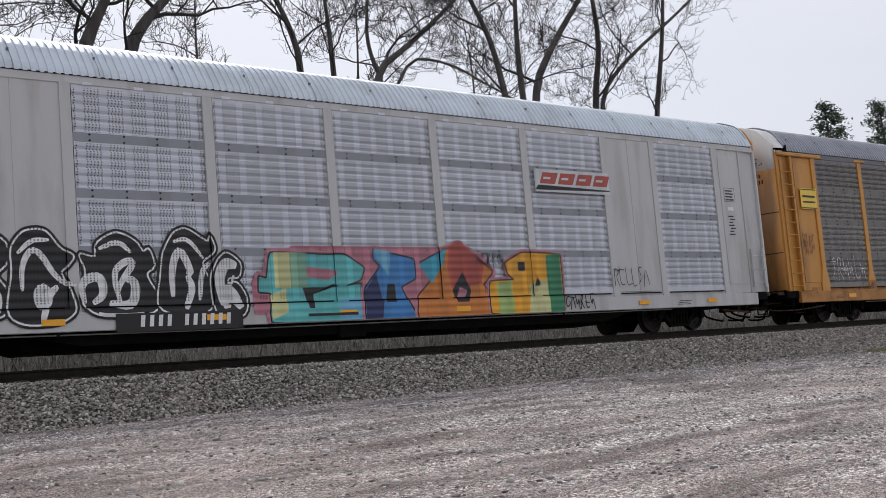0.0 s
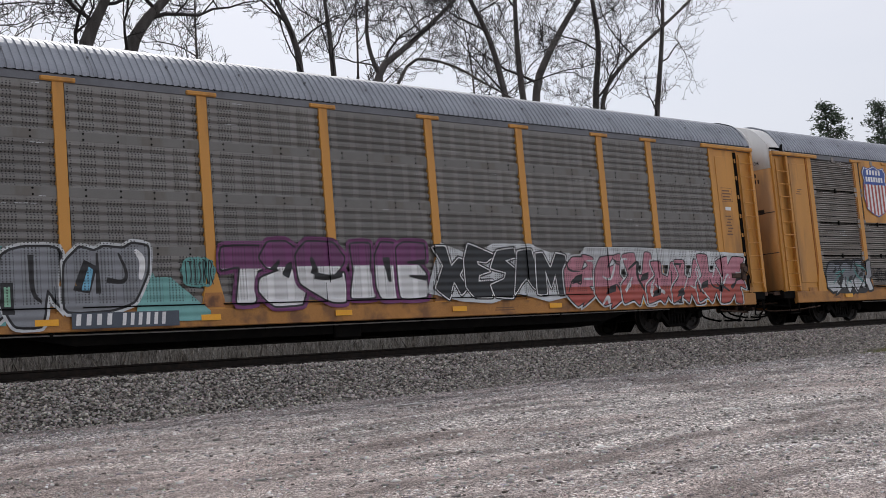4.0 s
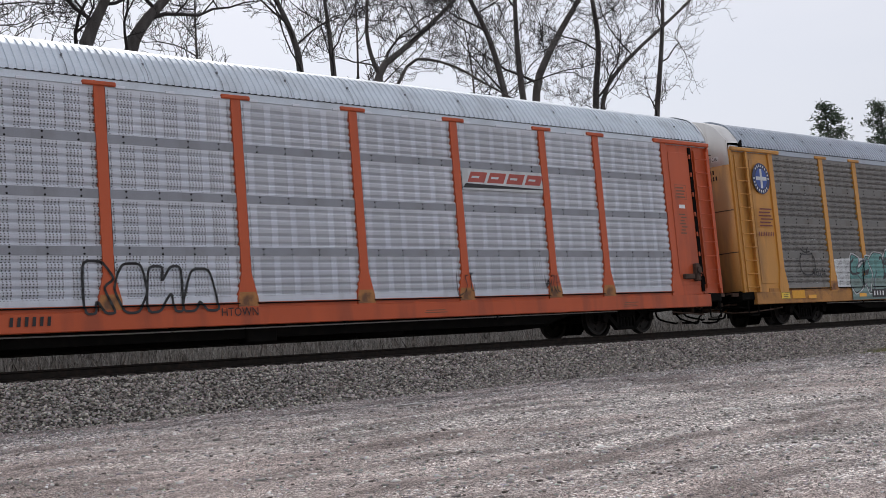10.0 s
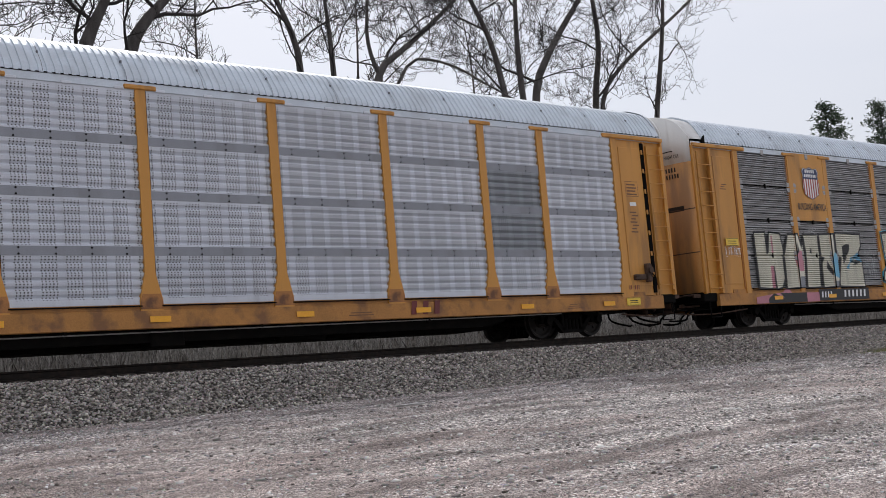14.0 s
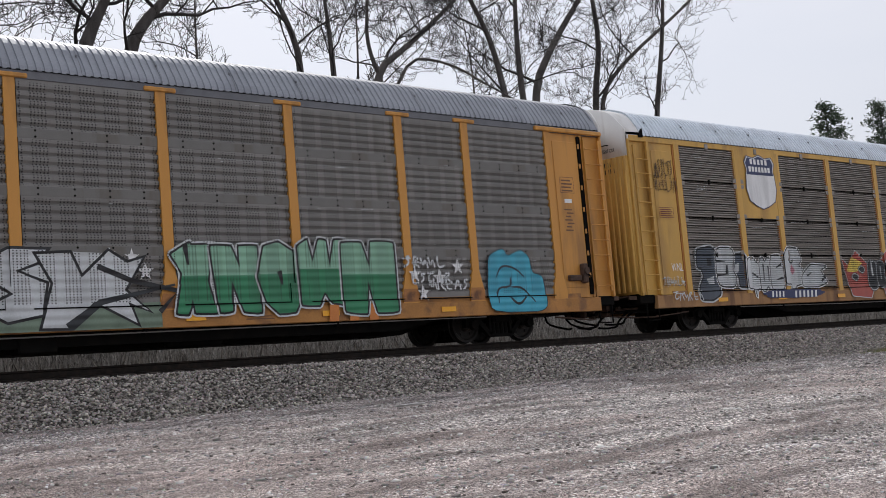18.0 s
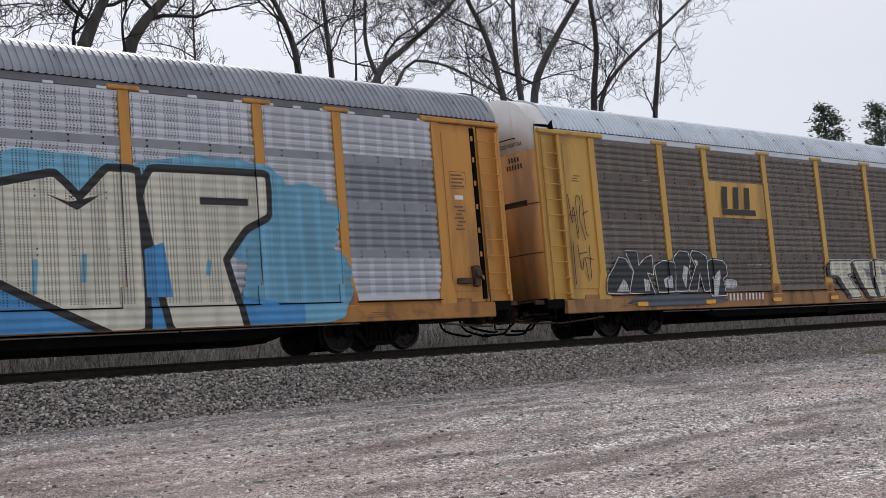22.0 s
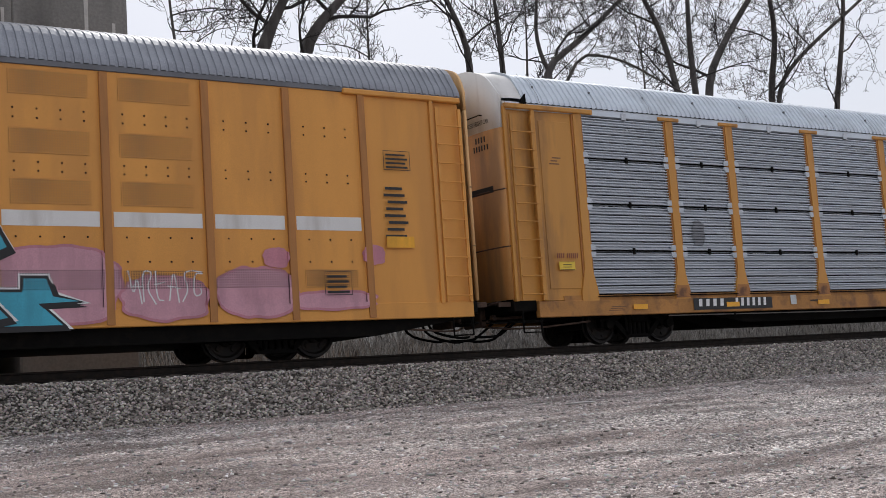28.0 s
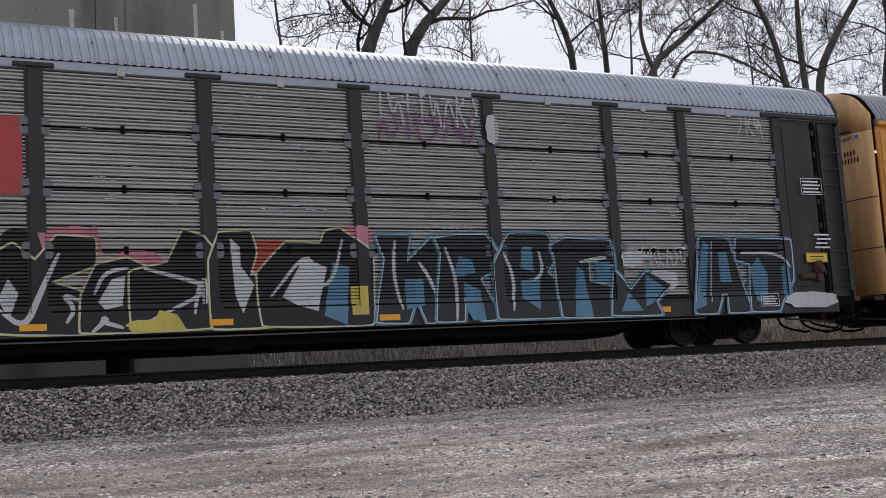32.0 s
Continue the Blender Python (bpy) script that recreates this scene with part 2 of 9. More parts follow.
def pebble_mat(name, dusty, dark, light, size, ruts):
    """Ground strewn with pebbles: cells of many tones with relief, over larger dusty and stony patches."""
    m = bpy.data.materials.new(name)
    m.use_nodes = True
    n, k = m.node_tree.nodes, m.node_tree.links
    b = n["Principled BSDF"]
    b.inputs["Roughness"].default_value = 0.92
    b.inputs["Specular IOR Level"].default_value = 0.25
    tc, cells, grain, patch, way = n.new("ShaderNodeTexCoord"), n.new("ShaderNodeTexVoronoi"), n.new("ShaderNodeTexVoronoi"), n.new("ShaderNodeTexNoise"), n.new("ShaderNodeMapping")
    cells.inputs["Scale"].default_value, grain.inputs["Scale"].default_value = 1 / size, 2.7 / size
    patch.inputs["Scale"].default_value, patch.inputs["Detail"].default_value, patch.inputs["Roughness"].default_value = 0.42, 8, 0.66
    way.inputs["Scale"].default_value = (0.2, 1.0, 1.0) if ruts else (1.0, 1.0, 1.0)
    for node in (cells, grain):
        k.new(tc.outputs["Object"], node.inputs["Vector"])
    k.new(tc.outputs["Object"], way.inputs["Vector"])
    k.new(way.outputs["Vector"], patch.inputs["Vector"])
    tone, tint, share, mix, fine = n.new("ShaderNodeSeparateColor"), n.new("ShaderNodeValToRGB"), n.new("ShaderNodeMapRange"), n.new("ShaderNodeMix"), n.new("ShaderNodeMix")
    k.new(cells.outputs["Color"], tone.inputs[0])
    k.new(tone.outputs["Red"], tint.inputs["Fac"])
    e = tint.color_ramp.elements
    e[0].color, e[1].color = (*dark, 1), (*light, 1)
    mid = e.new(0.7)
    mid.color = (*[a * 0.62 + c * 0.38 for a, c in zip(dark, light)], 1)
    share.inputs["From Min"].default_value, share.inputs["From Max"].default_value = 0.42, 0.58
    share.inputs["To Min"].default_value, share.inputs["To Max"].default_value = 0.18, 1.0
    k.new(patch.outputs["Fac"], share.inputs["Value"])
    mix.data_type = fine.data_type = "RGBA"
    mix.inputs["A"].default_value = (*dusty, 1)
    k.new(share.outputs["Result"], mix.inputs["Factor"])
    k.new(tint.outputs["Color"], mix.inputs["B"])
    fine.blend_type = "OVERLAY"
    fine.inputs["Factor"].default_value = 0.95
    k.new(mix.outputs["Result"], fine.inputs["A"])
    spread = n.new("ShaderNodeSeparateColor")
    k.new(grain.outputs["Color"], spread.inputs[0])
    k.new(spread.outputs["Green"], fine.inputs["B"])
    wear, weight, worn = n.new("ShaderNodeTexNoise"), n.new("ShaderNodeMapRange"), n.new("ShaderNodeMix")
    wear.inputs["Scale"].default_value, wear.inputs["Detail"].default_value = 1.7, 6
    weight.inputs["From Min"].default_value, weight.inputs["From Max"].default_value = 0.35, 0.6
    weight.inputs["To Min"].default_value, weight.inputs["To Max"].default_value = 0.6, 1.36
    worn.data_type, worn.blend_type = "RGBA", "MULTIPLY"
    worn.inputs["Factor"].default_value = 1.0
    k.new(way.outputs["Vector"], wear.inputs["Vector"])
    k.new(wear.outputs["Fac"], weight.inputs["Value"])
    k.new(fine.outputs["Result"], worn.inputs["A"])
    k.new(weight.outputs["Result"], worn.inputs["B"])
    k.new(worn.outputs["Result"], b.inputs["Base Color"])
    bp = n.new("ShaderNodeBump")
    bp.inputs["Strength"].default_value, bp.inputs["Distance"].default_value, bp.invert = 1.0, size * 0.9, True
    k.new(cells.outputs["Distance"], bp.inputs["Height"])
    k.new(bp.outputs["Normal"], b.inputs["Normal"])
    return m


M["gravel"] = pebble_mat("dusty_gravel_ground", (0.335, 0.27, 0.248), (0.085, 0.069, 0.063), (0.92, 0.855, 0.815), 0.03, True)
# bed darker than its stones: shade in the gaps is in its colour
M["ballast"] = pebble_mat("ballast_bed", (0.1, 0.09, 0.08), (0.035, 0.031, 0.027), (0.3, 0.27, 0.24), 0.06, False)
M["grass"] = mat("yellowed_grass", (0.16, 0.17, 0.05), 0.9, 0, 0.4, 4, (0.25, 0.22, 0.1), 0.6, 0.1, 30)
M["sill_rust"] = mat("rusty_yellow_sill_paint", (0.36, 0.19, 0.075), 0.65, 0, 0.25, 1.2, (0.13, 0.06, 0.03), 0.85, 0.08, 50, True)
M["sill_dirty"] = mat("grimy_yellow_sill_paint", (0.42, 0.19, 0.046), 0.6, 0, 0.28, 1.4, (0.15, 0.07, 0.035), 0.75, 0.08, 45)
M["rust"] = mat("rusted_steel", (0.085, 0.05, 0.035), 0.85, 0.1, 0.4, 4, (0.03, 0.02, 0.016), 0.7, 0.2, 40)
M["rubber"] = mat("worn_black_rubber", (0.024, 0.024, 0.026), 0.7, 0, 0.3, 3, (0.05, 0.048, 0.046), 0.5, 0.1, 40)
M["foot_rust"] = mat("grimy_rusted_yellow_paint", (0.4, 0.17, 0.05), 0.65, 0, 0.3, 2.0, (0.12, 0.055, 0.03), 0.9, 0.08, 40)
# zinc darkened: the shade under the roof edge is in its colour
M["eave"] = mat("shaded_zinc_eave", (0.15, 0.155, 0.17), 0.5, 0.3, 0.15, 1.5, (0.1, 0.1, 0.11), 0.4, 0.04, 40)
M["ballast_stone"] = stone_mat("crushed_ballast_stone", (0.24, 0.215, 0.195), (0.72, 0.66, 0.6))
M["gravel_stone"] = stone_mat("pale_gravel_stone", (0.15, 0.132, 0.122), (0.9, 0.87, 0.84))
PAINTS = {}


def paint(color, under="perf"):
    """Sprayed paint on steel: it keeps the holes and ribs of the panels under it. under: perf, corr, punched or plain."""
    key = (tuple(color), under)
    if key in PAINTS:
        return PAINTS[key]
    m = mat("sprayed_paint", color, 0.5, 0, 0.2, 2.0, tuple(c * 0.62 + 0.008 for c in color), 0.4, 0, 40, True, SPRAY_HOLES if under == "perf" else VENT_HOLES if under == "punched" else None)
    n, k = m.node_tree.nodes, m.node_tree.links
    if under == "perf":
        tc, wave, bp = n.new("ShaderNodeTexCoord"), n.new("ShaderNodeTexWave"), n.new("ShaderNodeBump")
        wave.bands_direction = "Z"
        wave.inputs["Scale"].default_value = 1.95
        bp.inputs["Strength"].default_value, bp.inputs["Distance"].default_value = 0.45, 0.03
        k.new(tc.outputs["Object"], wave.inputs["Vector"])
        k.new(wave.outputs["Fac"], bp.inputs["Height"])
        k.new(bp.outputs["Normal"], n["Principled BSDF"].inputs["Normal"])
    PAINTS[key] = m
    return m


# ---- building blocks ----
class Shape:
    """Gathers vertices and faces of one mesh."""

    def __init__(self):
        self.v, self.f = [], []

    def add(self, verts, faces):
        o = len(self.v)
        self.v += [tuple(p) for p in verts]
        self.f += [tuple(i + o for i in q) for q in faces]
        return self

    def box(self, x0, x1, y0, y1, z0, z1, b=0.0):
        """A box; with b its edges are chamfered."""
        if not b:
            v = [(x, y, z) for z in (z0, z1) for y in (y0, y1) for x in (x0, x1)]
            return self.add(v, [(0, 2, 3, 1), (4, 5, 7, 6), (0, 1, 5, 4), (2, 6, 7, 3), (0, 4, 6, 2), (1, 3, 7, 5)])
        b = min(b, (x1 - x0) / 2.2, (y1 - y0) / 2.2, (z1 - z0) / 2.2)
        bm = bmesh.new()
        bmesh.ops.create_cube(bm, size=1)
        for q in bm.verts:
            q.co = ((x0 + x1) / 2 + q.co.x * (x1 - x0), (y0 + y1) / 2 + q.co.y * (y1 - y0), (z0 + z1) / 2 + q.co.z * (z1 - z0))
        bmesh.ops.bevel(bm, geom=list(bm.edges), offset=b, segments=1, affect="EDGES")
        bm.verts.index_update()
        self.add([q.co[:] for q in bm.verts], [[q.index for q in fc.verts] for fc in bm.faces])
        bm.free()
        return self

    def prism(self, outline, y0, y1):
        """A plate with this outline in x, z, from y0 to y1."""
        n = len(outline)
        v = [(x, y0, z) for x, z in outline] + [(x, y1, z) for x, z in outline]
        f = [tuple(range(n)), tuple(range(2 * n - 1, n - 1, -1))]
        return self.add(v, f + [(i, i + n, (i + 1) % n + n, (i + 1) % n) for i in range(n)])

    def tube(self, points, radii, sides=6):
        """A tapering tube through the points."""
        if not isinstance(radii, (list, tuple)):
            radii = [radii] * len(points)
        pts = [Vector(p) for p in points]
        v, f = [], []
        for i, p in enumerate(pts):
            d = (pts[min(i + 1, len(pts) - 1)] - pts[max(i - 1, 0)]).normalized()
            a = d.orthogonal().normalized() if i == 0 else (a - d * a.dot(d)).normalized()
            c = d.cross(a)
            for j in range(sides):
                w = 2 * math.pi * j / sides
                v.append(p + (a * math.cos(w) + c * math.sin(w)) * radii[i])
            if i:
                o = (i - 1) * sides
                f += [(o + j, o + (j + 1) % sides, o + sides + (j + 1) % sides, o + sides + j) for j in range(sides)]
        f += [tuple(range(sides))[::-1], tuple(range(len(v) - sides, len(v)))]
        return self.add(v, f)

    def lathe(self, profile, centre, sides=28):
        """Radius, offset pairs turned round an axis along y through the centre."""
        cx, cy, cz = centre
        v, f, n = [], [], len(profile)
        for j in range(sides):
            w = 2 * math.pi * j / sides
            v += [(cx + r * math.cos(w), cy + o, cz + r * math.sin(w)) for r, o in profile]
        for j in range(sides):
            a, b2 = j * n, (j + 1) % sides * n
            f += [(a + i, a + i + 1, b2 + i + 1, b2 + i) for i in range(n - 1)]
        return self.add(v, f)

    def sweep(self, profile, x0, x1):
        """A strip with this outline in y, z (open), drawn along x."""
        n = len(profile)
        v = [(x0, y, z) for y, z in profile] + [(x1, y, z) for y, z in profile]
        return self.add(v, [(i, i + 1, i + 1 + n, i + n) for i in range(n - 1)])

    def mesh(self, name, smooth=False):
        me = bpy.data.meshes.new(name)
        me.from_pydata(self.v, [], self.f)
        if smooth:
            me.polygons.foreach_set("use_smooth", [True] * len(me.polygons))
        me.update()
        return me


MESHES = {}


def shared(key, build, material, smooth=False):
    """One mesh for all alike pieces of one material."""
    full = (key, material.name)
    if full not in MESHES:
        me = build().mesh(key[0] if isinstance(key, tuple) else key, smooth)
        me.materials.append(material)
        MESHES[full] = me
    return MESHES[full]


def part(name, data, material, parent=None, label="", at=None, smooth=False):
    """ONE mesh object under a thing or under a part."""
    if isinstance(data, Shape):
        data = data.mesh(name, smooth)
        data.materials.append(material)
    ob = new(name, data)
    ob.parent = parent
    if at is not None:
        ob.matrix_basis = Matrix.Translation(at) if not isinstance(at, Matrix) else at
    if label:
        tagged(ob, label)
    return ob


def thing(name, label, category, group="", kind="", at=None):
    ob = new(name)
    ob.empty_display_size = 0.2
    if at is not None:
        ob.matrix_basis = at
    return tagged(ob, label, category, group, kind)


# ---- ground ----
rng = np.random.default_rng(7)


def ground_z(x, y):
    """The yard falls from the foot of the ballast to the camera; beyond the track lies flat land."""
    z = np.interp(y, [-3000, -40, 0, 17.6, 18.3, 19.2, 24.0, 26.0, 31, 39, 60, 3000], [-3.5, -2.6, -2.3, -1.02, -0.98, -0.75, -0.75, -0.35, 0.5, 1.75, 2.0, 2.0])
    yard = np.clip((18.3 - y) / 2, 0, 1)
    bumps = 0.03 * np.sin(x * 4.1 + 2 * np.sin(y * 1.7)) * np.sin(y * 3.3 + np.sin(x * 1.3)) + 0.05 * np.sin(x * 0.31 + y * 0.8) + 0.035 * np.sin(x * 0.9 - y * 1.3 + 1) + 0.02 * np.sin(x * 2.3 + y * 1.9)
    ruts = -0.045 * np.exp(-((y - 12.2 - 0.12 * (x - 14)) / 0.35) ** 2) - 0.04 * np.exp(-((y - 9.6 - 0.1 * (x - 10)) / 0.4) ** 2) + 0.05 * np.exp(-((y - 16.2) / 0.9) ** 2)
    return z + yard * (0.5 * bumps + 0.8 * ruts)


def axis(lo, hi, a, b, step, far):
    inner = np.arange(a, b + step / 2, step)
    low = a - np.geomspace(step, a - lo, far)
    high = b + np.geomspace(step, hi - b, far)
    return np.concatenate([low[::-1], inner, high])


gx, gy = axis(-3000, 3000, 0, 46, 0.22, 26), axis(-3000, 3000, 4, 27, 0.2, 24)
GX, GY = np.meshgrid(gx, gy)
GZ = ground_z(GX, GY)
nx, ny = len(gx), len(gy)
sheet = bpy.data.meshes.new("ground")
idx = np.arange(nx * ny).reshape(ny, nx)
sheet.from_pydata(np.stack([GX, GY, GZ], -1).reshape(-1, 3).tolist(), [],
                  np.stack([idx[:-1, :-1], idx[:-1, 1:], idx[1:, 1:], idx[1:, :-1]], -1).reshape(-1, 4).tolist())
sheet.polygons.foreach_set("use_smooth", [True] * len(sheet.polygons))
sheet.materials.append(M["gravel"])
sheet.materials.append(M["earth"])
mid = np.stack([GY[:-1, :-1], GY[1:, 1:]], -1).mean(-1).ravel()
sheet.polygons.foreach_set("material_index", (mid > 25.0).astype(int).tolist())
tagged(new("ground", sheet), "pale grey dusty gravel yard with ruts beside the track", "ground", kind="structure")


def rocks(name, points, sizes, material, label, category, flat=0.7):
    """Many loose stones, each a rough faceted lump, in one mesh."""
    base = np.array([(1, 0, 0), (-1, 0, 0), (0, 1, 0), (0, -1, 0), (0, 0, 1), (0, 0, -1), (0.6, 0.6, 0.5), (-0.6, -0.55, 0.5)])
    faces = np.array([(0, 2, 6), (2, 4, 6), (4, 0, 6), (2, 1, 4), (1, 3, 7), (3, 4, 7), (4, 1, 7), (3, 0, 4), (2, 0, 5), (1, 2, 5), (3, 1, 5), (0, 3, 5)])
    n = len(points)
    q = rng.normal(size=(n, 4))
    q /= np.linalg.norm(q, axis=1)[:, None]
    w, x, y, z = q.T
    rot = np.stack([1 - 2 * (y * y + z * z), 2 * (x * y - z * w), 2 * (x * z + y * w), 2 * (x * y + z * w), 1 - 2 * (x * x + z * z), 2 * (y * z - x * w),
                    2 * (x * z - y * w), 2 * (y * z + x * w), 1 - 2 * (x * x + y * y)], -1).reshape(n, 3, 3)
    shape = base[None] * rng.uniform(0.65, 1.2, (n, 8, 1)) * rng.uniform(0.6, 1.1, (n, 1, 3))
    v = np.einsum("nij,nkj->nki", rot, shape) * sizes[:, None, None]
    v[..., 2] *= flat
    v += points[:, None, :]
    f = (faces[None] + (np.arange(n) * 8)[:, None, None]).reshape(-1, 3)
    me = bpy.data.meshes.new(name)
    me.vertices.add(n * 8)
    me.vertices.foreach_set("co", v.ravel())
    me.loops.add(len(f) * 3)
    me.loops.foreach_set("vertex_index", f.ravel().astype(np.int32))
    me.polygons.add(len(f))
    me.polygons.foreach_set("loop_start", np.arange(0, len(f) * 3, 3, dtype=np.int32))
    me.update(calc_edges=True)
    me.materials.append(material)
    return tagged(new(name, me), label, category, kind="stuff")


def yard_points(n, x0, x1, y0, y1):
    p = np.stack([rng.uniform(x0, x1, n), rng.uniform(y0, y1, n), np.zeros(n)], -1)
    p[:, 2] = ground_z(p[:, 0], p[:, 1])
    return p


def bed_z(y):
    return np.interp(y, [17.6, 19.6, 23.4, 25.4], [-1.12, -0.27, -0.26, -0.9])


# ---- track ----
bed = Shape()
ys = np.linspace(17.6, 25.4, 27)
for a, b2 in ((-400, -20), (-20, 90), (90, 700)):
    bed.sweep([(float(y), float(bed_z(y))) for y in ys], a, b2)
tagged(part("ballast_bed", bed, M["ballast"]), "dark crushed-stone ballast bed under the rails", "ballast", kind="structure")
n_b = 80000
pb = np.stack([rng.uniform(-3, 60, n_b), rng.uniform(17.5, 20.55, n_b), np.zeros(n_b)], -1)
pb[:, 2] = bed_z(pb[:, 1]) + rng.uniform(-0.012, 0.04, n_b)
rocks("ballast_stones", pb, rng.uniform(0.019, 0.05, n_b), M["ballast_stone"], "grey-brown crushed stone heaped up to the rails", "ballast", 0.75)
n_g = 36000
pg = np.concatenate([yard_points(n_g, 1, 34, 5, 18.2), yard_points(15000, 20, 60, 12, 18.2)])
sg = np.minimum(rng.gamma(1.6, 0.0085, len(pg)) + 0.008, 0.085)
rocks("gravel_stones", pg, sg, M["gravel_stone"], "pale loose gravel scattered over the yard", "gravel", 0.6)

pk = np.concatenate([yard_points(1500, 1, 34, 6, 18.0), yard_points(900, 20, 50, 13, 18.2)])
rocks("loose_stones", pk, rng.uniform(0.025, 0.06, len(pk)) * rng.uniform(0.7, 1.1, len(pk)), M["gravel_stone"], "larger pale stones lying on the gravel yard", "stones", 0.6)
M["clod"] = mat("damp_brown_clod", (0.085, 0.07, 0.062), 0.95, 0, 0.4, 20, (0.16, 0.135, 0.12), 0.6, 0.3, 60)
pd = np.concatenate([yard_points(800, 1, 34, 6, 18.0), yard_points(400, 20, 50, 13, 18.2)])
rocks("dark_clods", pd, rng.uniform(0.015, 0.05, len(pd)), M["clod"], "dark damp clods lying on the gravel yard", "stones", 0.6)
track = thing("railroad_track", "rusty steel rails on dark ties in ballast", "track", kind="structure")
head = [(-0.036, 0), (0.036, 0), (0.036, -0.03), (0.009, -0.045), (0.009, -0.14), (0.07, -0.155), (0.07, -0.175), (-0.07, -0.175), (-0.07, -0.155), (-0.009, -0.14), (-0.009, -0.045), (-0.036, -0.03), (-0.036, 0)]
for side in (-0.755, 0.755):
    part("rail", Shape().sweep([(TRACK_Y + side + y, z) for y, z in head[::-1]], -400, 700), M["rail"], track)
for i in range(150):
    part("tie", shared("tie", lambda: Shape().box(-0.115, 0.115, -1.3, 1.3, -0.18, 0, 0.015), M["tie"]), None, track, at=(-5 + i * 0.5, TRACK_Y, -0.178))


# ---- the train ----
EDGES = [-11.88, -9.14, -7.18, -4.3, -1.44, 1.44, 4.3, 7.18, 9.14, 11.88]
UNDER = ["perf", EDGES, 0.24]      # what the paint of the car in hand lies on: panels, posts, width of a post's foot
EAR = [(-0.09, 0.01), (0.09, 0.01), (0.086, 0.08), (0.05, 0.13), (-0.05, 0.13), (-0.086, 0.08)]      # half of a hinge plate
ROWS = [(1.06, 2.03), (2.03, 3.07), (3.07, 4.09), (4.09, 5.07)]


def roof_z(y):
    """Height of the arched roof across the car."""
    y = abs(y)
    return float(np.interp(y, [0, 0.55, 0.95, 1.08, 1.2, 1.44, 1.485, 1.5], [6.16, 6.1, 5.94, 5.86, 5.74, 5.38, 5.28, 5.2]))


def roof_shape(x0, x1, step=0.152):
    """Arched sheet with crosswise ribs."""
    s = Shape()
    ys = [-1.5, -1.485, -1.44, -1.2, -1.08, -0.95, -0.55, 0, 0.55, 0.95, 1.08, 1.2, 1.44, 1.485, 1.5]
    xs, lifts = [], []
    for i in range(int((x1 - x0) / step)):
        a = x0 + i * step
        xs += [a, a + step * 0.3, a + step * 0.38, a + step * 0.92]
        lifts += [-0.009, -0.009, 0.011, 0.011]
    xs.append(x1)
    lifts.append(0)
    v = []
    for x, l in zip(xs, lifts):
        for y in ys:
            out = 1 + l / 1.5 if abs(y) > 0.9 else 1
            v.append((x, y * out, roof_z(y) + (l * 0.2 if abs(y) < 1.0 else l if abs(y) < 1.4 else l * 0.5)))
    n = len(ys)
    f = [(i * n + j, i * n + j + 1, (i + 1) * n + j + 1, (i + 1) * n + j) for i in range(len(xs) - 1) for j in range(n - 1)]
    return s.add(v, f)


def roof_seams():
    """Thin overlaps of the roof sheets, each with a bolt, on the near slope."""
    s = Shape()
    for i in range(17):
        x = -12.9 + i * 1.6
        ys = [-1.5, -1.44, -1.32, -1.2, -1.08, -0.95]
        v = [(x + dx, y * 1.016, roof_z(y) + 0.02) for dx in (-0.005, 0.005) for y in ys]
        s.add(v, [(k, k + 1, k + 7, k + 6) for k in range(5)])
        s.box(x - 0.014, x + 0.014, -1.32, -1.27, roof_z(1.3) + 0.01, roof_z(1.3) + 0.055)
    return s


def perf_panel(w, h, band=0.1):
    """A pressed panel: flat bands above and below, broad ribs between."""
    s = Shape()
    pr = [(0, -0.012), (-0.02, -0.012 + 0), (-0.02, band)]
    n = 5
    p = (h - 2 * band) / n
    for i in range(n):
        a = band + i * p
        pr += [(-0.02, a + 0.08 * p), (0.028, a + 0.26 * p), (0.028, a + 0.36 * p), (-0.013, a + 0.66 * p), (-0.02, a + 0.92 * p)]
    pr += [(-0.02, h - band), (-0.02, h - 0.012), (0, h - 0.012)]
    s.sweep(pr, -w / 2, w / 2)
    return s


def corr_panel(w, h):
    """A panel of many narrow ribs, with rolled edges."""
    s = Shape()
    pr = [(0.03, 0.02), (-0.012, 0.02)]
    n = 15
    p = (h - 0.05) / n
    for i in range(n):
        a = 0.025 + i * p
        deep = 0.03 + 0.012 * ((i * 7) % 3)
        pr += [(-0.02, a + 0.06 * p), (-0.02, a + 0.42 * p), (deep, a + 0.52 * p), (deep, a + 0.86 * p)]
    pr += [(-0.012, h - 0.02), (0.03, h - 0.02)]
    s.sweep(pr, -w / 2, w / 2)
    return s


def post_shape(flared, foot=0.23):
    """A side post, widened at its foot where it is welded to the sill."""
    w = 0.105
    o = [(-w, 5.08), (-w, 1.62)] + ([(-foot, 1.12), (-foot, 0.93)] if flared else [(-w, 0.93)])
    o += [(-x, z) for x, z in o[::-1]]
    return Shape().prism(o, -1.5, -1.42)


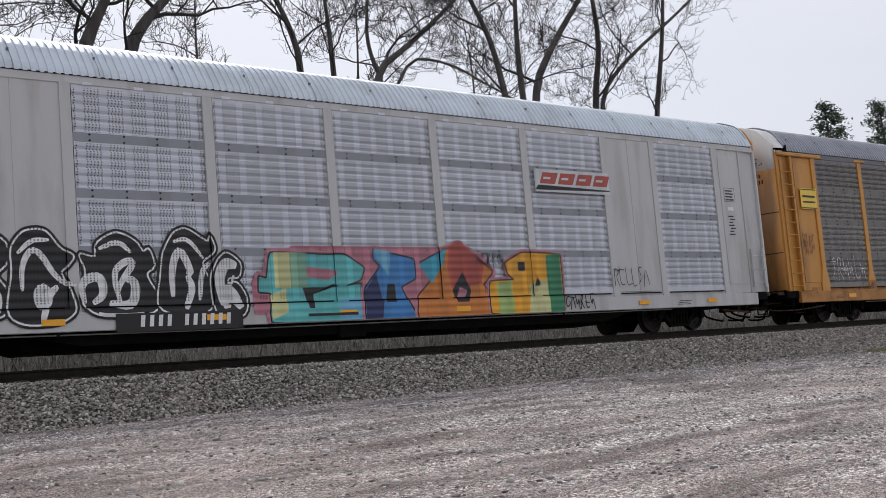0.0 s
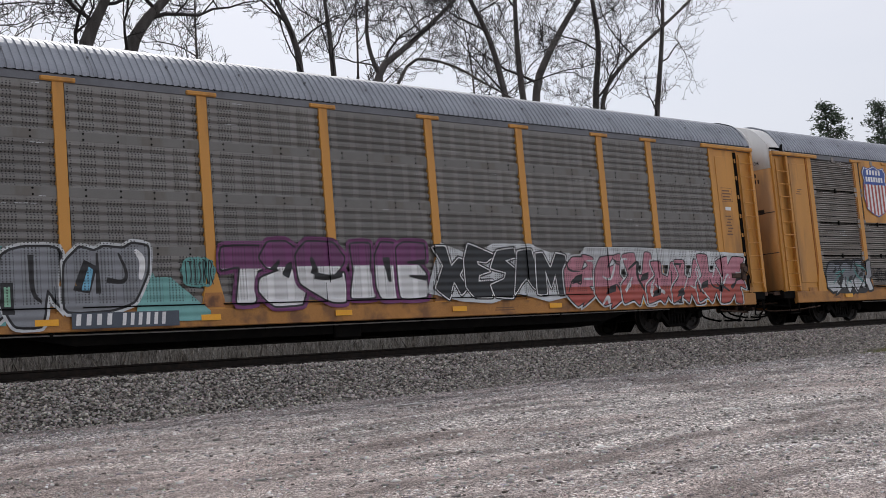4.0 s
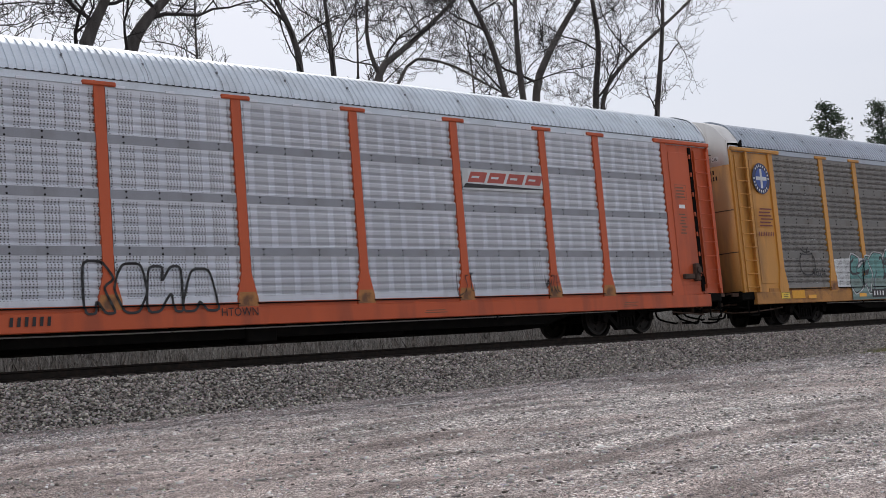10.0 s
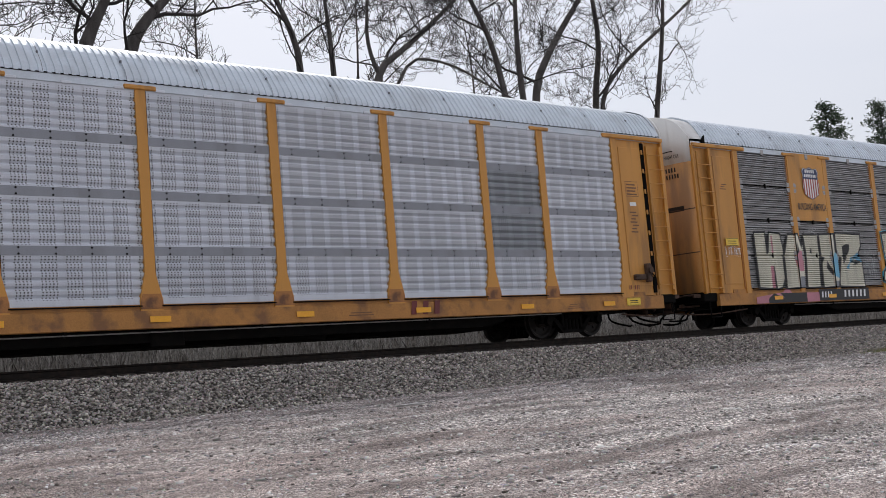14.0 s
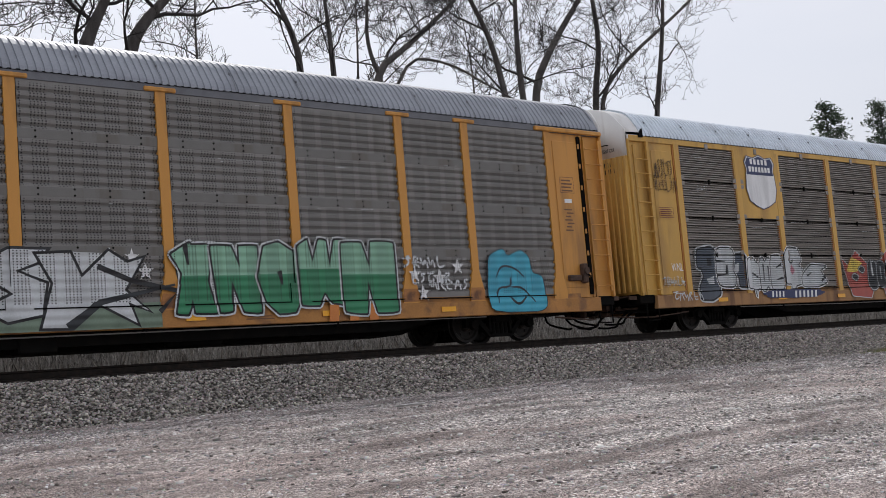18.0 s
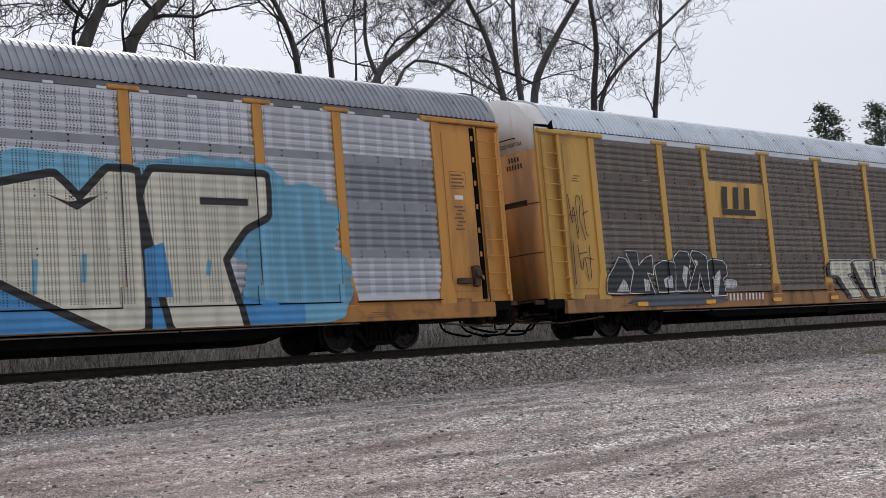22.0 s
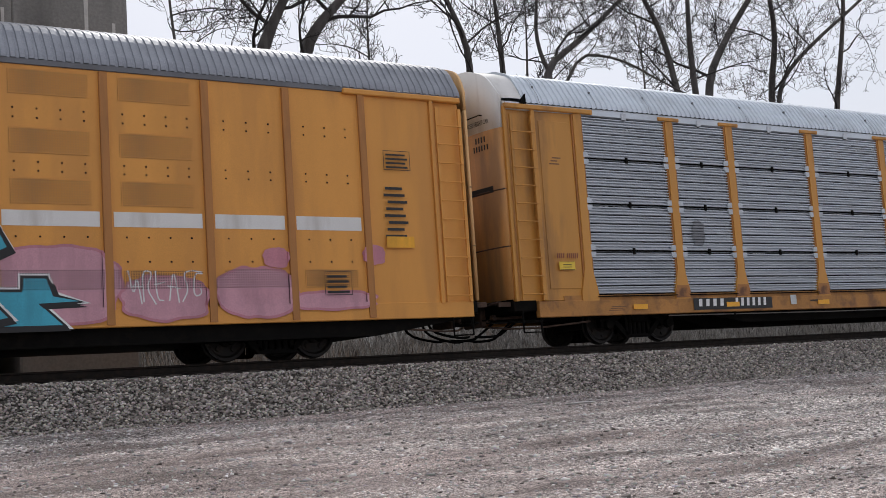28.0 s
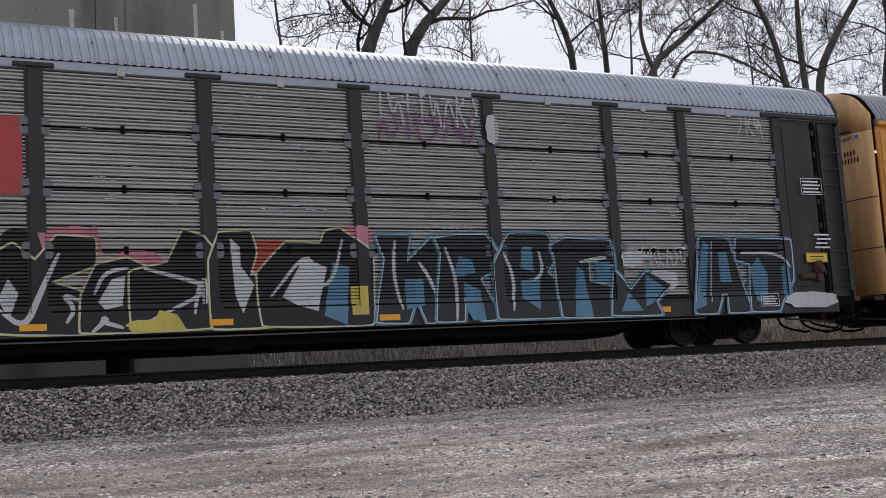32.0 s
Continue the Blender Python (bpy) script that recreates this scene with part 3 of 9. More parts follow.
def door_leaf(side, z0, z1, end):
    """One bulging leaf of the end doors between two heights, under the roof's arch. side: -1 near, 1 far; end: -1 or 1."""
    s = Shape()
    n, front, back = 10, [], []
    for i in range(n + 1):
        y = 0.09 + (1.44 - 0.09) * i / n
        u = 13.86 + 0.2 * math.sqrt(max(0, 1 - (y / 1.5) ** 3))
        top = min(z1, roof_z(y) - 0.03)
        front.append((end * u, side * y, z0, top))
        back.append((end * (u - 0.06), side * y, z0, top))
    v = []
    for (a, y, b, t), (c, _, _, _) in zip(front, back):
        v += [(a, y, b), (a, y, t), (c, y, b), (c, y, t)]
    f = []
    for i in range(n):
        o, q = i * 4, i * 4 + 4
        f += [(o, o + 1, q + 1, q), (o + 2, q + 2, q + 3, o + 3), (o + 1, o + 3, q + 3, q + 1), (o, q, q + 2, o + 2)]
    f += [(0, 2, 3, 1), (n * 4, n * 4 + 1, n * 4 + 3, n * 4 + 2)]
    return s.add(v, f)


def ladder(car, u, z0, z1, material, step=0.385, y=-1.5):
    """A ladder on a car's corner: two stiles and round rungs."""
    lad = part("ladder", Shape().box(u - 0.31, u - 0.24, y - 0.045, y, z0, z1).box(u + 0.24, u + 0.31, y - 0.045, y, z0, z1), material, car)
    k = int((z1 - z0 - 0.15) / step)
    for i in range(k + 1):
        part("rung", shared("rung", lambda: Shape().tube([(-0.29, 0, 0), (0.29, 0, 0)], 0.014, 6), material), None, lad, at=(u, y - 0.06, z0 + 0.12 + i * step))
    return lad


def wheelset_shape():
    s = Shape()
    for side in (-1, 1):
        o = side * 0.76
        pr = [(0.07, -0.09), (0.13, -0.07), (0.16, -0.02), (0.33, -0.015), (0.37, -0.06), (0.42, -0.065), (0.42, 0.04), (0.45, 0.05), (0.45, 0.075), (0.37, 0.075), (0.33, 0.03), (0.16, 0.03), (0.13, 0.08), (0.07, 0.09)]
        s.lathe([(r, o - side * q if side > 0 else o + q) for r, q in pr], (0, 0, 0), 30)
        for a in range(5):
            w = 2 * math.pi * a / 5
            cx, cz = 0.245 * math.cos(w), 0.245 * math.sin(w)
            s.box(cx - 0.035, cx + 0.035, o - 0.045, o + 0.045, cz - 0.035, cz + 0.035)
    return s.tube([(0, -0.95, 0), (0, 0.95, 0)], 0.075, 12)


def sideframe_shape():
    """The cast side frame of a freight truck, with its window and spring nest."""
    s = Shape()
    s.prism([(-1.1, 0.36), (-1.1, 0.54), (-0.75, 0.6), (-0.35, 0.74), (0.35, 0.74), (0.75, 0.6), (1.1, 0.54), (1.1, 0.36), (0.72, 0.36), (0.66, 0.48), (0.4, 0.6), (-0.4, 0.6), (-0.66, 0.48), (-0.72, 0.36)], -0.07, 0.07)
    s.prism([(-0.7, 0.46), (-0.58, 0.5), (-0.28, 0.2), (0.28, 0.2), (0.58, 0.5), (0.7, 0.46), (0.36, 0.12), (-0.36, 0.12)], -0.06, 0.06)
    s.box(-0.36, -0.29, -0.06, 0.06, 0.18, 0.62).box(0.29, 0.36, -0.06, 0.06, 0.18, 0.62)
    for x in (-0.2, -0.07, 0.07, 0.2):
        s.tube([(x, 0, 0.2), (x, 0, 0.46)], 0.055, 8)
    s.box(-0.27, 0.27, -0.1, 0.1, 0.45, 0.6, 0.02)
    for x in (-0.9, 0.9):
        s.tube([(x, -0.16, 0.42), (x, -0.06, 0.42)], [0.1, 0.12], 12)
    return s


TRUCK_Y = 0.98
WHEELSETS = []


def truck(car, u):
    """A two-axle freight truck: bolster, two side frames and two turning wheelsets."""
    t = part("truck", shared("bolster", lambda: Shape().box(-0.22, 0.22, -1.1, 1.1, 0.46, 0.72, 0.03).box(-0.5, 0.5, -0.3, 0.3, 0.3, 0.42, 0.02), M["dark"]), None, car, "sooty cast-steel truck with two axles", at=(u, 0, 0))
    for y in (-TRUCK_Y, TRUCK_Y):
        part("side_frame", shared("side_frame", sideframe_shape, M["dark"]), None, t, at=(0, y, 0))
    for x in (-0.9, 0.9):
        w = part("wheelset", shared("wheelset", wheelset_shape, M["wheel"]), None, t, at=(x, 0, 0.45))
        WHEELSETS.append((w, car, x))
    return t


def door_seams(car, side, e, at=None):
    """The dark welded seams across a leaf of the end doors."""
    for z in (2.1, 3.32):
        part("door_seam", shared(("door_seam", side, e, z), lambda: door_leaf(side, z, z + 0.028, e), M["rust"], True), None, car, at=(at or Matrix()) @ Matrix.Translation((e * 0.006, 0, 0)))


def coupling(car, end, reach=14.38):
    """Coupler, end sill, hoses and cut lever at one end of a car."""
    e = end
    part("end_sill", shared(("end_sill", e), lambda: Shape().box(min(e * 13.3, e * 13.9), max(e * 13.3, e * 13.9), -1.42, 1.42, 0.74, 0.98, 0.02), M["dark"]), None, car)
    part("coupler", shared(("coupler", e, reach), lambda: Shape().box(min(e * 13.5, e * reach), max(e * 13.5, e * reach), -0.11, 0.11, 0.62, 0.82, 0.03).box(min(e * (reach - 0.22), e * reach), max(e * (reach - 0.22), e * reach), -0.2, 0.17, 0.55, 0.88, 0.05), M["dark"]), None, car)
    for y, sag in ((-0.55, 0.34), (-0.32, 0.42), (0.4, 0.36)):
        pts = [(e * (13.2 + 1.08 * i / 8), y + 0.1 * math.sin(i), 0.62 - sag * math.sin(math.pi * (i / 8) ** 0.8 * 0.62)) for i in range(9)]
        part("brake_hose", shared(("brake_hose", e, y), lambda: Shape().tube(pts, 0.028, 7), M["flat_black"], True), None, car)
    lo, hi = sorted((e * 13.86, e * 14.2))
    part("platform", shared(("platform", e), lambda: Shape().box(lo, hi, -1.3, 1.3, 0.93, 0.965, 0.008).box(lo, hi, -1.3, -1.25, 0.86, 0.95).box(lo, hi, 1.25, 1.3, 0.86, 0.95), M["rust"]), None, car, "rusty crossover platform")
    part("striker", shared(("striker", e), lambda: Shape().box(min(e * 13.88, e * 14.02), max(e * 13.88, e * 14.02), -0.36, 0.36, 0.5, 0.92, 0.03), M["rust"]), None, car)
    part("angle_cock", shared(("angle_cock", e), lambda: Shape().tube([(e * 13.1, -0.62, 0.68), (e * 13.9, -0.62, 0.66), (e * 14.02, -0.55, 0.6)], 0.03, 7).box(min(e * 13.85, e * 13.95), max(e * 13.85, e * 13.95), -0.7, -0.55, 0.6, 0.74, 0.02), M["rust"]), None, car)
    part("train_line", shared(("train_line", e), lambda: Shape().tube([(e * 11.8, -1.3, 0.5), (e * 12.6, -1.3, 0.44), (e * 13.2, -1.2, 0.4), (e * 13.7, -0.9, 0.42), (e * 14.1, -0.5, 0.5)], 0.022, 6), M["rust"], True), None, car)
    part("cut_lever", shared(("cut_lever", e), lambda: Shape().tube([(e * 13.98, -0.2, 0.66), (e * 14.0, -0.8, 0.6), (e * 13.95, -1.3, 0.55), (e * 13.7, -1.42, 0.5), (e * 13.7, -1.42, 0.72)], 0.016, 6), M["dark"]), None, car)
    part("step", shared(("step", e), lambda: Shape().tube([(e * 13.25, -1.46, 0.75), (e * 13.25, -1.46, 0.3), (e * 13.72, -1.46, 0.3), (e * 13.72, -1.46, 0.75)], 0.022, 6), M["dark"]), None, car)


def autorack(label, centre, frame_m, panel_m, roof_m, style="perf", door_m="door_yellow", top_m="white", flared=True, caps=True,
             split=4.65, solid=(), sill_m=None, gear=True, ladder_m=None, dark_rows=(), ladder_top=4.93, door_ribs=0, sill_drop=0.0):
    """A covered car carrier: sills, posts, side panels, ribbed roof, end doors, ladders and trucks. Its space: x along the car, z over the rails."""
    UNDER[0] = "perf" if style == "perf" else "corr"
    UNDER[1], UNDER[2] = EDGES, (0.24 if flared else 0.115)
    car = thing("autorack_car", label, "railroad car", "car carriers of the train", at=pose(centre, TRACK_Y, 0))
    fm, pm, rm = M[frame_m], M[panel_m], M[roof_m]
    sm, lm = M[sill_m or ("sill_dirty" if frame_m == "yellow" else frame_m)], M[ladder_m or frame_m]
    part("roof", shared(("roof", 13.3), lambda: roof_shape(-13.3, 13.72), rm), None, car, "ribbed zinc roof")
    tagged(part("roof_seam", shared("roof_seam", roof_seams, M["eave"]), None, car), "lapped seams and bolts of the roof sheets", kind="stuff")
    # under grey roofs the plate takes the eave zinc with its painted shade
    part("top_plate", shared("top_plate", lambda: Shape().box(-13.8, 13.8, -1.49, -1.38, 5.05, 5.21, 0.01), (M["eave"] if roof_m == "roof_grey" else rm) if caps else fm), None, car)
    # thin black strip along the lower edge of the roof
    part("eave_gap", shared("eave_gap", lambda: Shape().box(-13.3, 13.7, -1.508, -1.45, 5.2, 5.222), M["flat_black"]), None, car, "thin black strip under the edge of the roof")
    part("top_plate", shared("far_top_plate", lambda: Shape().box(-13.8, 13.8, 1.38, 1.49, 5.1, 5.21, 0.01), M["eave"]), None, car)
    if sill_drop:
        part("lower_side", shared("lower_side", lambda: Shape().sweep([(-1.42, 1.05), (-1.44, 0.98), (-1.41, 0.93), (-1.44, 0.88), (-1.41, 0.8), (-1.44, 0.72), (-1.42, 0.66)], -11.9, 11.9), M["band_" + panel_m]), None, car, "ribbed foot of the side")
        for x in EDGES:
            part("post_heel", shared("post_heel", lambda: Shape().box(-0.23, 0.23, -1.5, -1.42, 0.67, 0.95, 0.01), fm), None, car, at=(x, 0, 0))
    part("side_sill", shared(("side_sill", sill_drop), lambda: Shape().box(-13.3, 13.3, -1.5, -1.36, 0.6 - sill_drop, 0.94 - sill_drop, 0.012).box(-12.6, 12.6, -1.47, -1.3, 0.94 - sill_drop, 1.05 - sill_drop), sm), None, car, "side sill")
    part("side_sill", shared("far_side_sill", lambda: Shape().box(-13.3, 13.3, 1.36, 1.5, 0.6, 1.05, 0.012), sm), None, car)
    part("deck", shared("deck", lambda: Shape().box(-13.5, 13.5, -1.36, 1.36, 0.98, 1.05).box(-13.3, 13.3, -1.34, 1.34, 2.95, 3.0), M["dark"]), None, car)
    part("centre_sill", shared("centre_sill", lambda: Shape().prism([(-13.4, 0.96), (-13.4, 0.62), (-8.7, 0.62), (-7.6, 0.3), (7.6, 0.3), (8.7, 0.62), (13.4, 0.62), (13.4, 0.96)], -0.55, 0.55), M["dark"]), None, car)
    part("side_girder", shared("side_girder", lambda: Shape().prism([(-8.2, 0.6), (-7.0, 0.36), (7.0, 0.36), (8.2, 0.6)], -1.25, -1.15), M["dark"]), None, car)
    part("brake_pipe", shared("brake_pipe", lambda: Shape().tube([(-9.6, -1.44, 0.56), (-4.0, -1.46, 0.53), (3.0, -1.46, 0.55), (9.4, -1.44, 0.57)], 0.014, 6), M["tread"]), None, car, "thin steel pipe under the sill")
    for x in (-7.5, -3.1, 0.9, 5.2):
        part("pipe_bracket", shared("pipe_bracket", lambda: Shape().box(-0.03, 0.03, -1.47, -1.36, 0.5, 0.62, 0.008), M["dark"]), None, car, at=(x, 0, 0))
    part("valve_box", shared("valve_box", lambda: Shape().box(-1.4, -0.7, -1.3, -0.9, 0.26, 0.6, 0.03).tube([(-1.6, -1.1, 0.4), (-0.4, -1.1, 0.4)], 0.05, 8), M["dark"]), None, car)
    part("air_tank", shared("air_tank", lambda: Shape().tube([(1.5, -1.0, 0.42), (1.55, -1.0, 0.42), (2.65, -1.0, 0.42), (2.7, -1.0, 0.42)], [0.1, 0.17, 0.17, 0.1], 14), M["dark"], True), None, car)
    # near side
    for b in range(9):
        a, c = EDGES[b] + 0.1, EDGES[b + 1] - 0.1
        part("panel_foot", shared(("panel_foot", round(c - a, 2)), lambda: Shape().box(-(c - a) / 2 + 0.1, (c - a) / 2 - 0.1, -0.062, 0.0, 0, 0.022), M["flat_black"]), None, car, at=((a + c) / 2, -1.46, 1.008))
        if b not in solid:
            for x in ([(a + c) / 2] if style == "corr" else [a + (c - a) * f for f in (0.12, 0.5, 0.88)] if panel_m == "silver_perf" else []):
                part("tab", shared(("tab", style), lambda: Shape().box(-0.07, 0.07, -1.515, -1.48, 5.0, 5.16, 0.012) if style == "corr" else Shape().box(-0.1, 0.1, -1.505, -1.48, 5.04, 5.1, 0.01), pm), None, car, at=(x, 0, 0))
        for r, (z0, z1) in enumerate(ROWS):
            w, h = round(c - a, 3), round(z1 - z0, 3)
            if b in solid:
                if r == 0:
                    part("side_plate", shared(("side_plate", w), lambda: Shape().box(-w / 2, w / 2, -0.02, 0.02, 0, 4.01, 0.006).box(-0.012, 0.012, -0.03, 0, 0.02, 4.0), fm), None, car, at=((a + c) / 2, -1.449, 1.06))
                continue
            use = M["blue_perf"] if (b, r) in dark_rows else pm
            if style == "perf":
                me = shared(("panel_perf", w, h), lambda: perf_panel(w, h), use)
            else:
                me = shared(("panel_corr", w, h), lambda: corr_panel(w, h), use)
            part("side_panel", me, None, car, at=((a + c) / 2, -1.45, z0))
            if style == "corr":
                for x in ((a + c) / 2,):
                    part("clip", shared("clip", lambda: Shape().box(-0.035, 0.035, -0.04, 0.0, -0.08, 0.06, 0.008), M["dark"]), None, car, at=(x, -1.455, z1))
        if style == "corr":
            for r in (1, 2, 3):
                for x in (a + 0.06, c - 0.06):
                    part("hinge", shared("hinge", lambda: Shape().prism(EAR, -0.042, -0.004).prism([(px, -pz - 0.02) for px, pz in EAR[::-1]], -0.042, -0.004), M["eave"] if frame_m == "black" else pm), None, car, at=(x, -1.455, ROWS[r][0]))
        else:
            if b not in solid:
                # added black strip: paints the shadowed gap between post and panel
                part("seal_strip", shared("seal_strip", lambda: Shape().box(0, 0.024, -0.028, 0, 0.02, 4.0), M["flat_black"]), None, car, at=(EDGES[b] + 0.104, -1.448, 1.06))
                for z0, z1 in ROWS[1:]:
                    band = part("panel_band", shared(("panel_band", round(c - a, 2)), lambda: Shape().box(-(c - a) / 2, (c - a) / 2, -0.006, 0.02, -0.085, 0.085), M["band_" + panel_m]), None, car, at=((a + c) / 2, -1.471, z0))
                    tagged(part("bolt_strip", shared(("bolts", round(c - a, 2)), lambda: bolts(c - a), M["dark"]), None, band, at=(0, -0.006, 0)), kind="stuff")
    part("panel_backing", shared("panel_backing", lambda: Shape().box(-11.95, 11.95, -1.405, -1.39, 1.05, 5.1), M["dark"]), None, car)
    part("far_wall", shared("far_wall", lambda: far_wall(), pm), None, car)
    for x in EDGES:
        part("post", shared(("post", flared), lambda: post_shape(flared), fm), None, car, at=(x, 0, 0))
        if style == "corr":
            # the post's web; its brown also paints the shadow next to the post
            part("post_web", shared("post_web", lambda: Shape().box(-0.15, 0.15, -1.478, -1.42, 1.06, 5.05), M["post_brown"] if frame_m != "black" else fm), None, car, "web behind the post's face", at=(x, 0, 0))
        if flared and abs(x) < 11.5:
            part("post_foot", shared("post_foot", lambda: Shape().prism([(-0.225, 1.1), (-0.225, 0.96), (0.225, 0.96), (0.225, 1.1), (0.18, 1.24), (-0.18, 1.24)], -1.506, -1.498), M["foot_rust"]), None, car, at=(x, 0, 0))
        if caps and abs(x) < 11:
            part("post_cap", shared("post_cap", lambda: Shape().box(-0.33, 0.33, -1.53, -1.42, 5.06, 5.15, 0.02), fm), None, car, at=(x, 0, 0))
    # ends
    for e in (-1, 1):
        part("end_plate", shared(("end_plate", e), lambda: end_plate(e), fm), None, car)
        part("corner_post", shared(("corner_post", e), lambda: Shape().box(min(e * 13.06, e * 13.16), max(e * 13.06, e * 13.16), -1.52 if e < 0 else -1.478, -1.36, 0.95, 5.06, 0.012).box(min(e * 13.8, e * 13.88), max(e * 13.8, e * 13.88), -1.5, -1.36, 0.95, 5.1, 0.012), fm), None, car)
        if caps:
            part("end_cap", shared(("end_cap", e), lambda: Shape().box(min(e * 11.45, e * 13.86), max(e * 11.45, e * 13.86), -1.55, -1.4, 5.06, 5.17, 0.02), fm), None, car)
        if e > 0 and frame_m != "silver_paint":
            slot = part("gap_shadow", shared("slot", lambda: Shape().box(12.97, 13.09, -1.482, -1.39, 1.02, 5.0), M["flat_black"]), None, car, "black slot beside the ladder")
            for z in (1.5, 2.05, 2.6, 3.15, 3.7, 4.25, 4.75):
                part("hinge", shared("slot_hinge", lambda: Shape().box(12.96, 13.03, -1.5, -1.475, -0.06, 0.06, 0.01), fm), None, slot, at=(0, 0, z))
        ladder(car, e * 13.44, 0.97 if e < 0 else 1.1, ladder_top, lm)
        for side in (-1, 1):
            d = part("end_door", shared(("door", side, e, split), lambda: door_leaf(side, 1.0, split, e), M[door_m], True), None, car, "curved end door leaf")
            part("door_top", shared(("door_top", side, e, split), lambda: door_leaf(side, split, 6.2, e), M[top_m], True), None, d, "upper part of the door in another paint")
            if not door_ribs:
                door_seams(car, side, e)
            for k in range(door_ribs):
                y = side * (0.16 + 1.2 * k / (door_ribs - 1))
                x = e * (13.86 + 0.2 * math.sqrt(max(0, 1 - (abs(y) / 1.5) ** 3)))
                part("door_rib", shared(("door_rib", split), lambda: Shape().box(-0.03, 0.03, -0.045, 0.045, 1.05, split, 0.015), M[door_m]), None, d, at=(x, y, 0))
        part("door_slit", shared(("door_slit", e), lambda: Shape().box(min(e * 13.75, e * 13.98), max(e * 13.75, e * 13.98), -0.1, 0.1, 1.0, 6.0), M["flat_black"]), None, car)
        truck(car, e * 10.2)
        coupling(car, e)
        part("roof_end", shared(("roof_end", e), lambda: roof_end(e), rm), None, car)
        if e < 0:
            part("roof_hood", shared("roof_hood", lambda: roof_hood(-1), M[top_m], True), None, car, "plain hood over the end doors")
            part("hood_bracket", shared("hood_bracket", lambda: Shape().prism([(-13.28, 5.16), (-13.28, 5.4), (-13.4, 5.26), (-13.44, 5.16)], -1.53, -1.47), M["flat_black"]), None, car)
    if gear:
        g = part("hand_brake", shared("hand_brake", lambda: Shape().box(12.2, 12.62, -1.56, -1.44, 1.36, 1.5, 0.02).box(12.66, 12.84, -1.6, -1.44, 1.3, 1.78, 0.03).tube([(12.75, -1.6, 1.6), (12.75, -1.64, 1.6)], 0.09, 14), M["rust"]), None, car, "rusty hand brake housing")
        part("crank", shared("crank", lambda: Shape().tube([(12.75, -1.62, 1.55), (12.9, -1.63, 1.4), (12.92, -1.63, 1.2)], 0.018, 6), M["dark"]), None, g)
    return car


def bolts(w):
    s = Shape()
    n = max(2, int(w / 0.62))
    for i in range(n):
        x = -w / 2 + w * (i + 0.5) / n
        for dz in (-0.055, 0.055):
            s.tube([(x, 0.0, dz), (x, -0.012, dz)], 0.02, 6)
    return s


def far_wall():
    s = Shape()
    pr = [(1.45, 1.05)]
    for i in range(26):
        z = 1.05 + i * 0.155
        pr += [(1.47, z + 0.02), (1.47, z + 0.07), (1.43, z + 0.09), (1.43, z + 0.14)]
    return s.sweep(pr, -13.8, 13.8)


def end_plate(e):
    s = Shape()
    a, b2 = sorted((e * 11.96, e * 13.06))
    s.box(a, b2, -1.45, -1.4, 0.95, 5.1, 0.008)
    s.box(a + 0.12, b2 - 0.1, -1.465, -1.45, 1.2, 4.85, 0.006)
    a, b2 = sorted((e * (13.1 if e < 0 else 13.25), e * 13.8))
    return s.box(a, b2, -1.41, -1.37, 0.95, 5.06)


def roof_end(e):
    """The dark lip where the roof sheet ends over the doors."""
    s = Shape()
    ys = [-1.5 + 3.0 * i / 24 for i in range(25)]
    n = len(ys)
    x = 13.26 if e < 0 else 13.7
    v = [(e * x, y, roof_z(y) + 0.035) for y in ys] + [(e * (x + 0.08), y, roof_z(y) + 0.035) for y in ys] + [(e * (x + 0.08), y, roof_z(y) - 0.09) for y in ys]
    f = [(i, i + 1, i + n + 1, i + n) for i in range(n - 1)] + [(i + n, i + n + 1, i + 2 * n + 1, i + 2 * n) for i in range(n - 1)]
    return s.add(v, f)


def roof_hood(e):
    """The smooth arched sheet between the ribbed roof and the end doors."""
    s = Shape()
    ys = [-1.47 + 2.94 * i / 28 for i in range(29)]
    rows = [[(e * x, y * k, roof_z(y) - drop) for y in ys] for x, k, drop in ((13.3, 1.0, 0.02), (13.6, 1.0, 0.02), (13.84, 0.99, 0.03), (13.9, 0.97, 0.06))]
    sides = [[(e * x, side, 5.06), (e * x, side, 5.22)] for side in (-1.47, 1.47) for x in (13.3, 13.88)]
    n = len(ys)
    s.add([p for r in rows for p in r], [(r * n + i, r * n + i + 1, (r + 1) * n + i + 1, (r + 1) * n + i) for r in range(3) for i in range(n - 1)])
    for a in (0, 2):
        s.add(sides[a] + sides[a + 1], [(0, 1, 3, 2)])
    return s


def screen(w, h):
    """A flat sheet with a sunk field of punched holes."""
    return Shape().box(-w / 2, w / 2, -0.004, 0.004, 0, h)


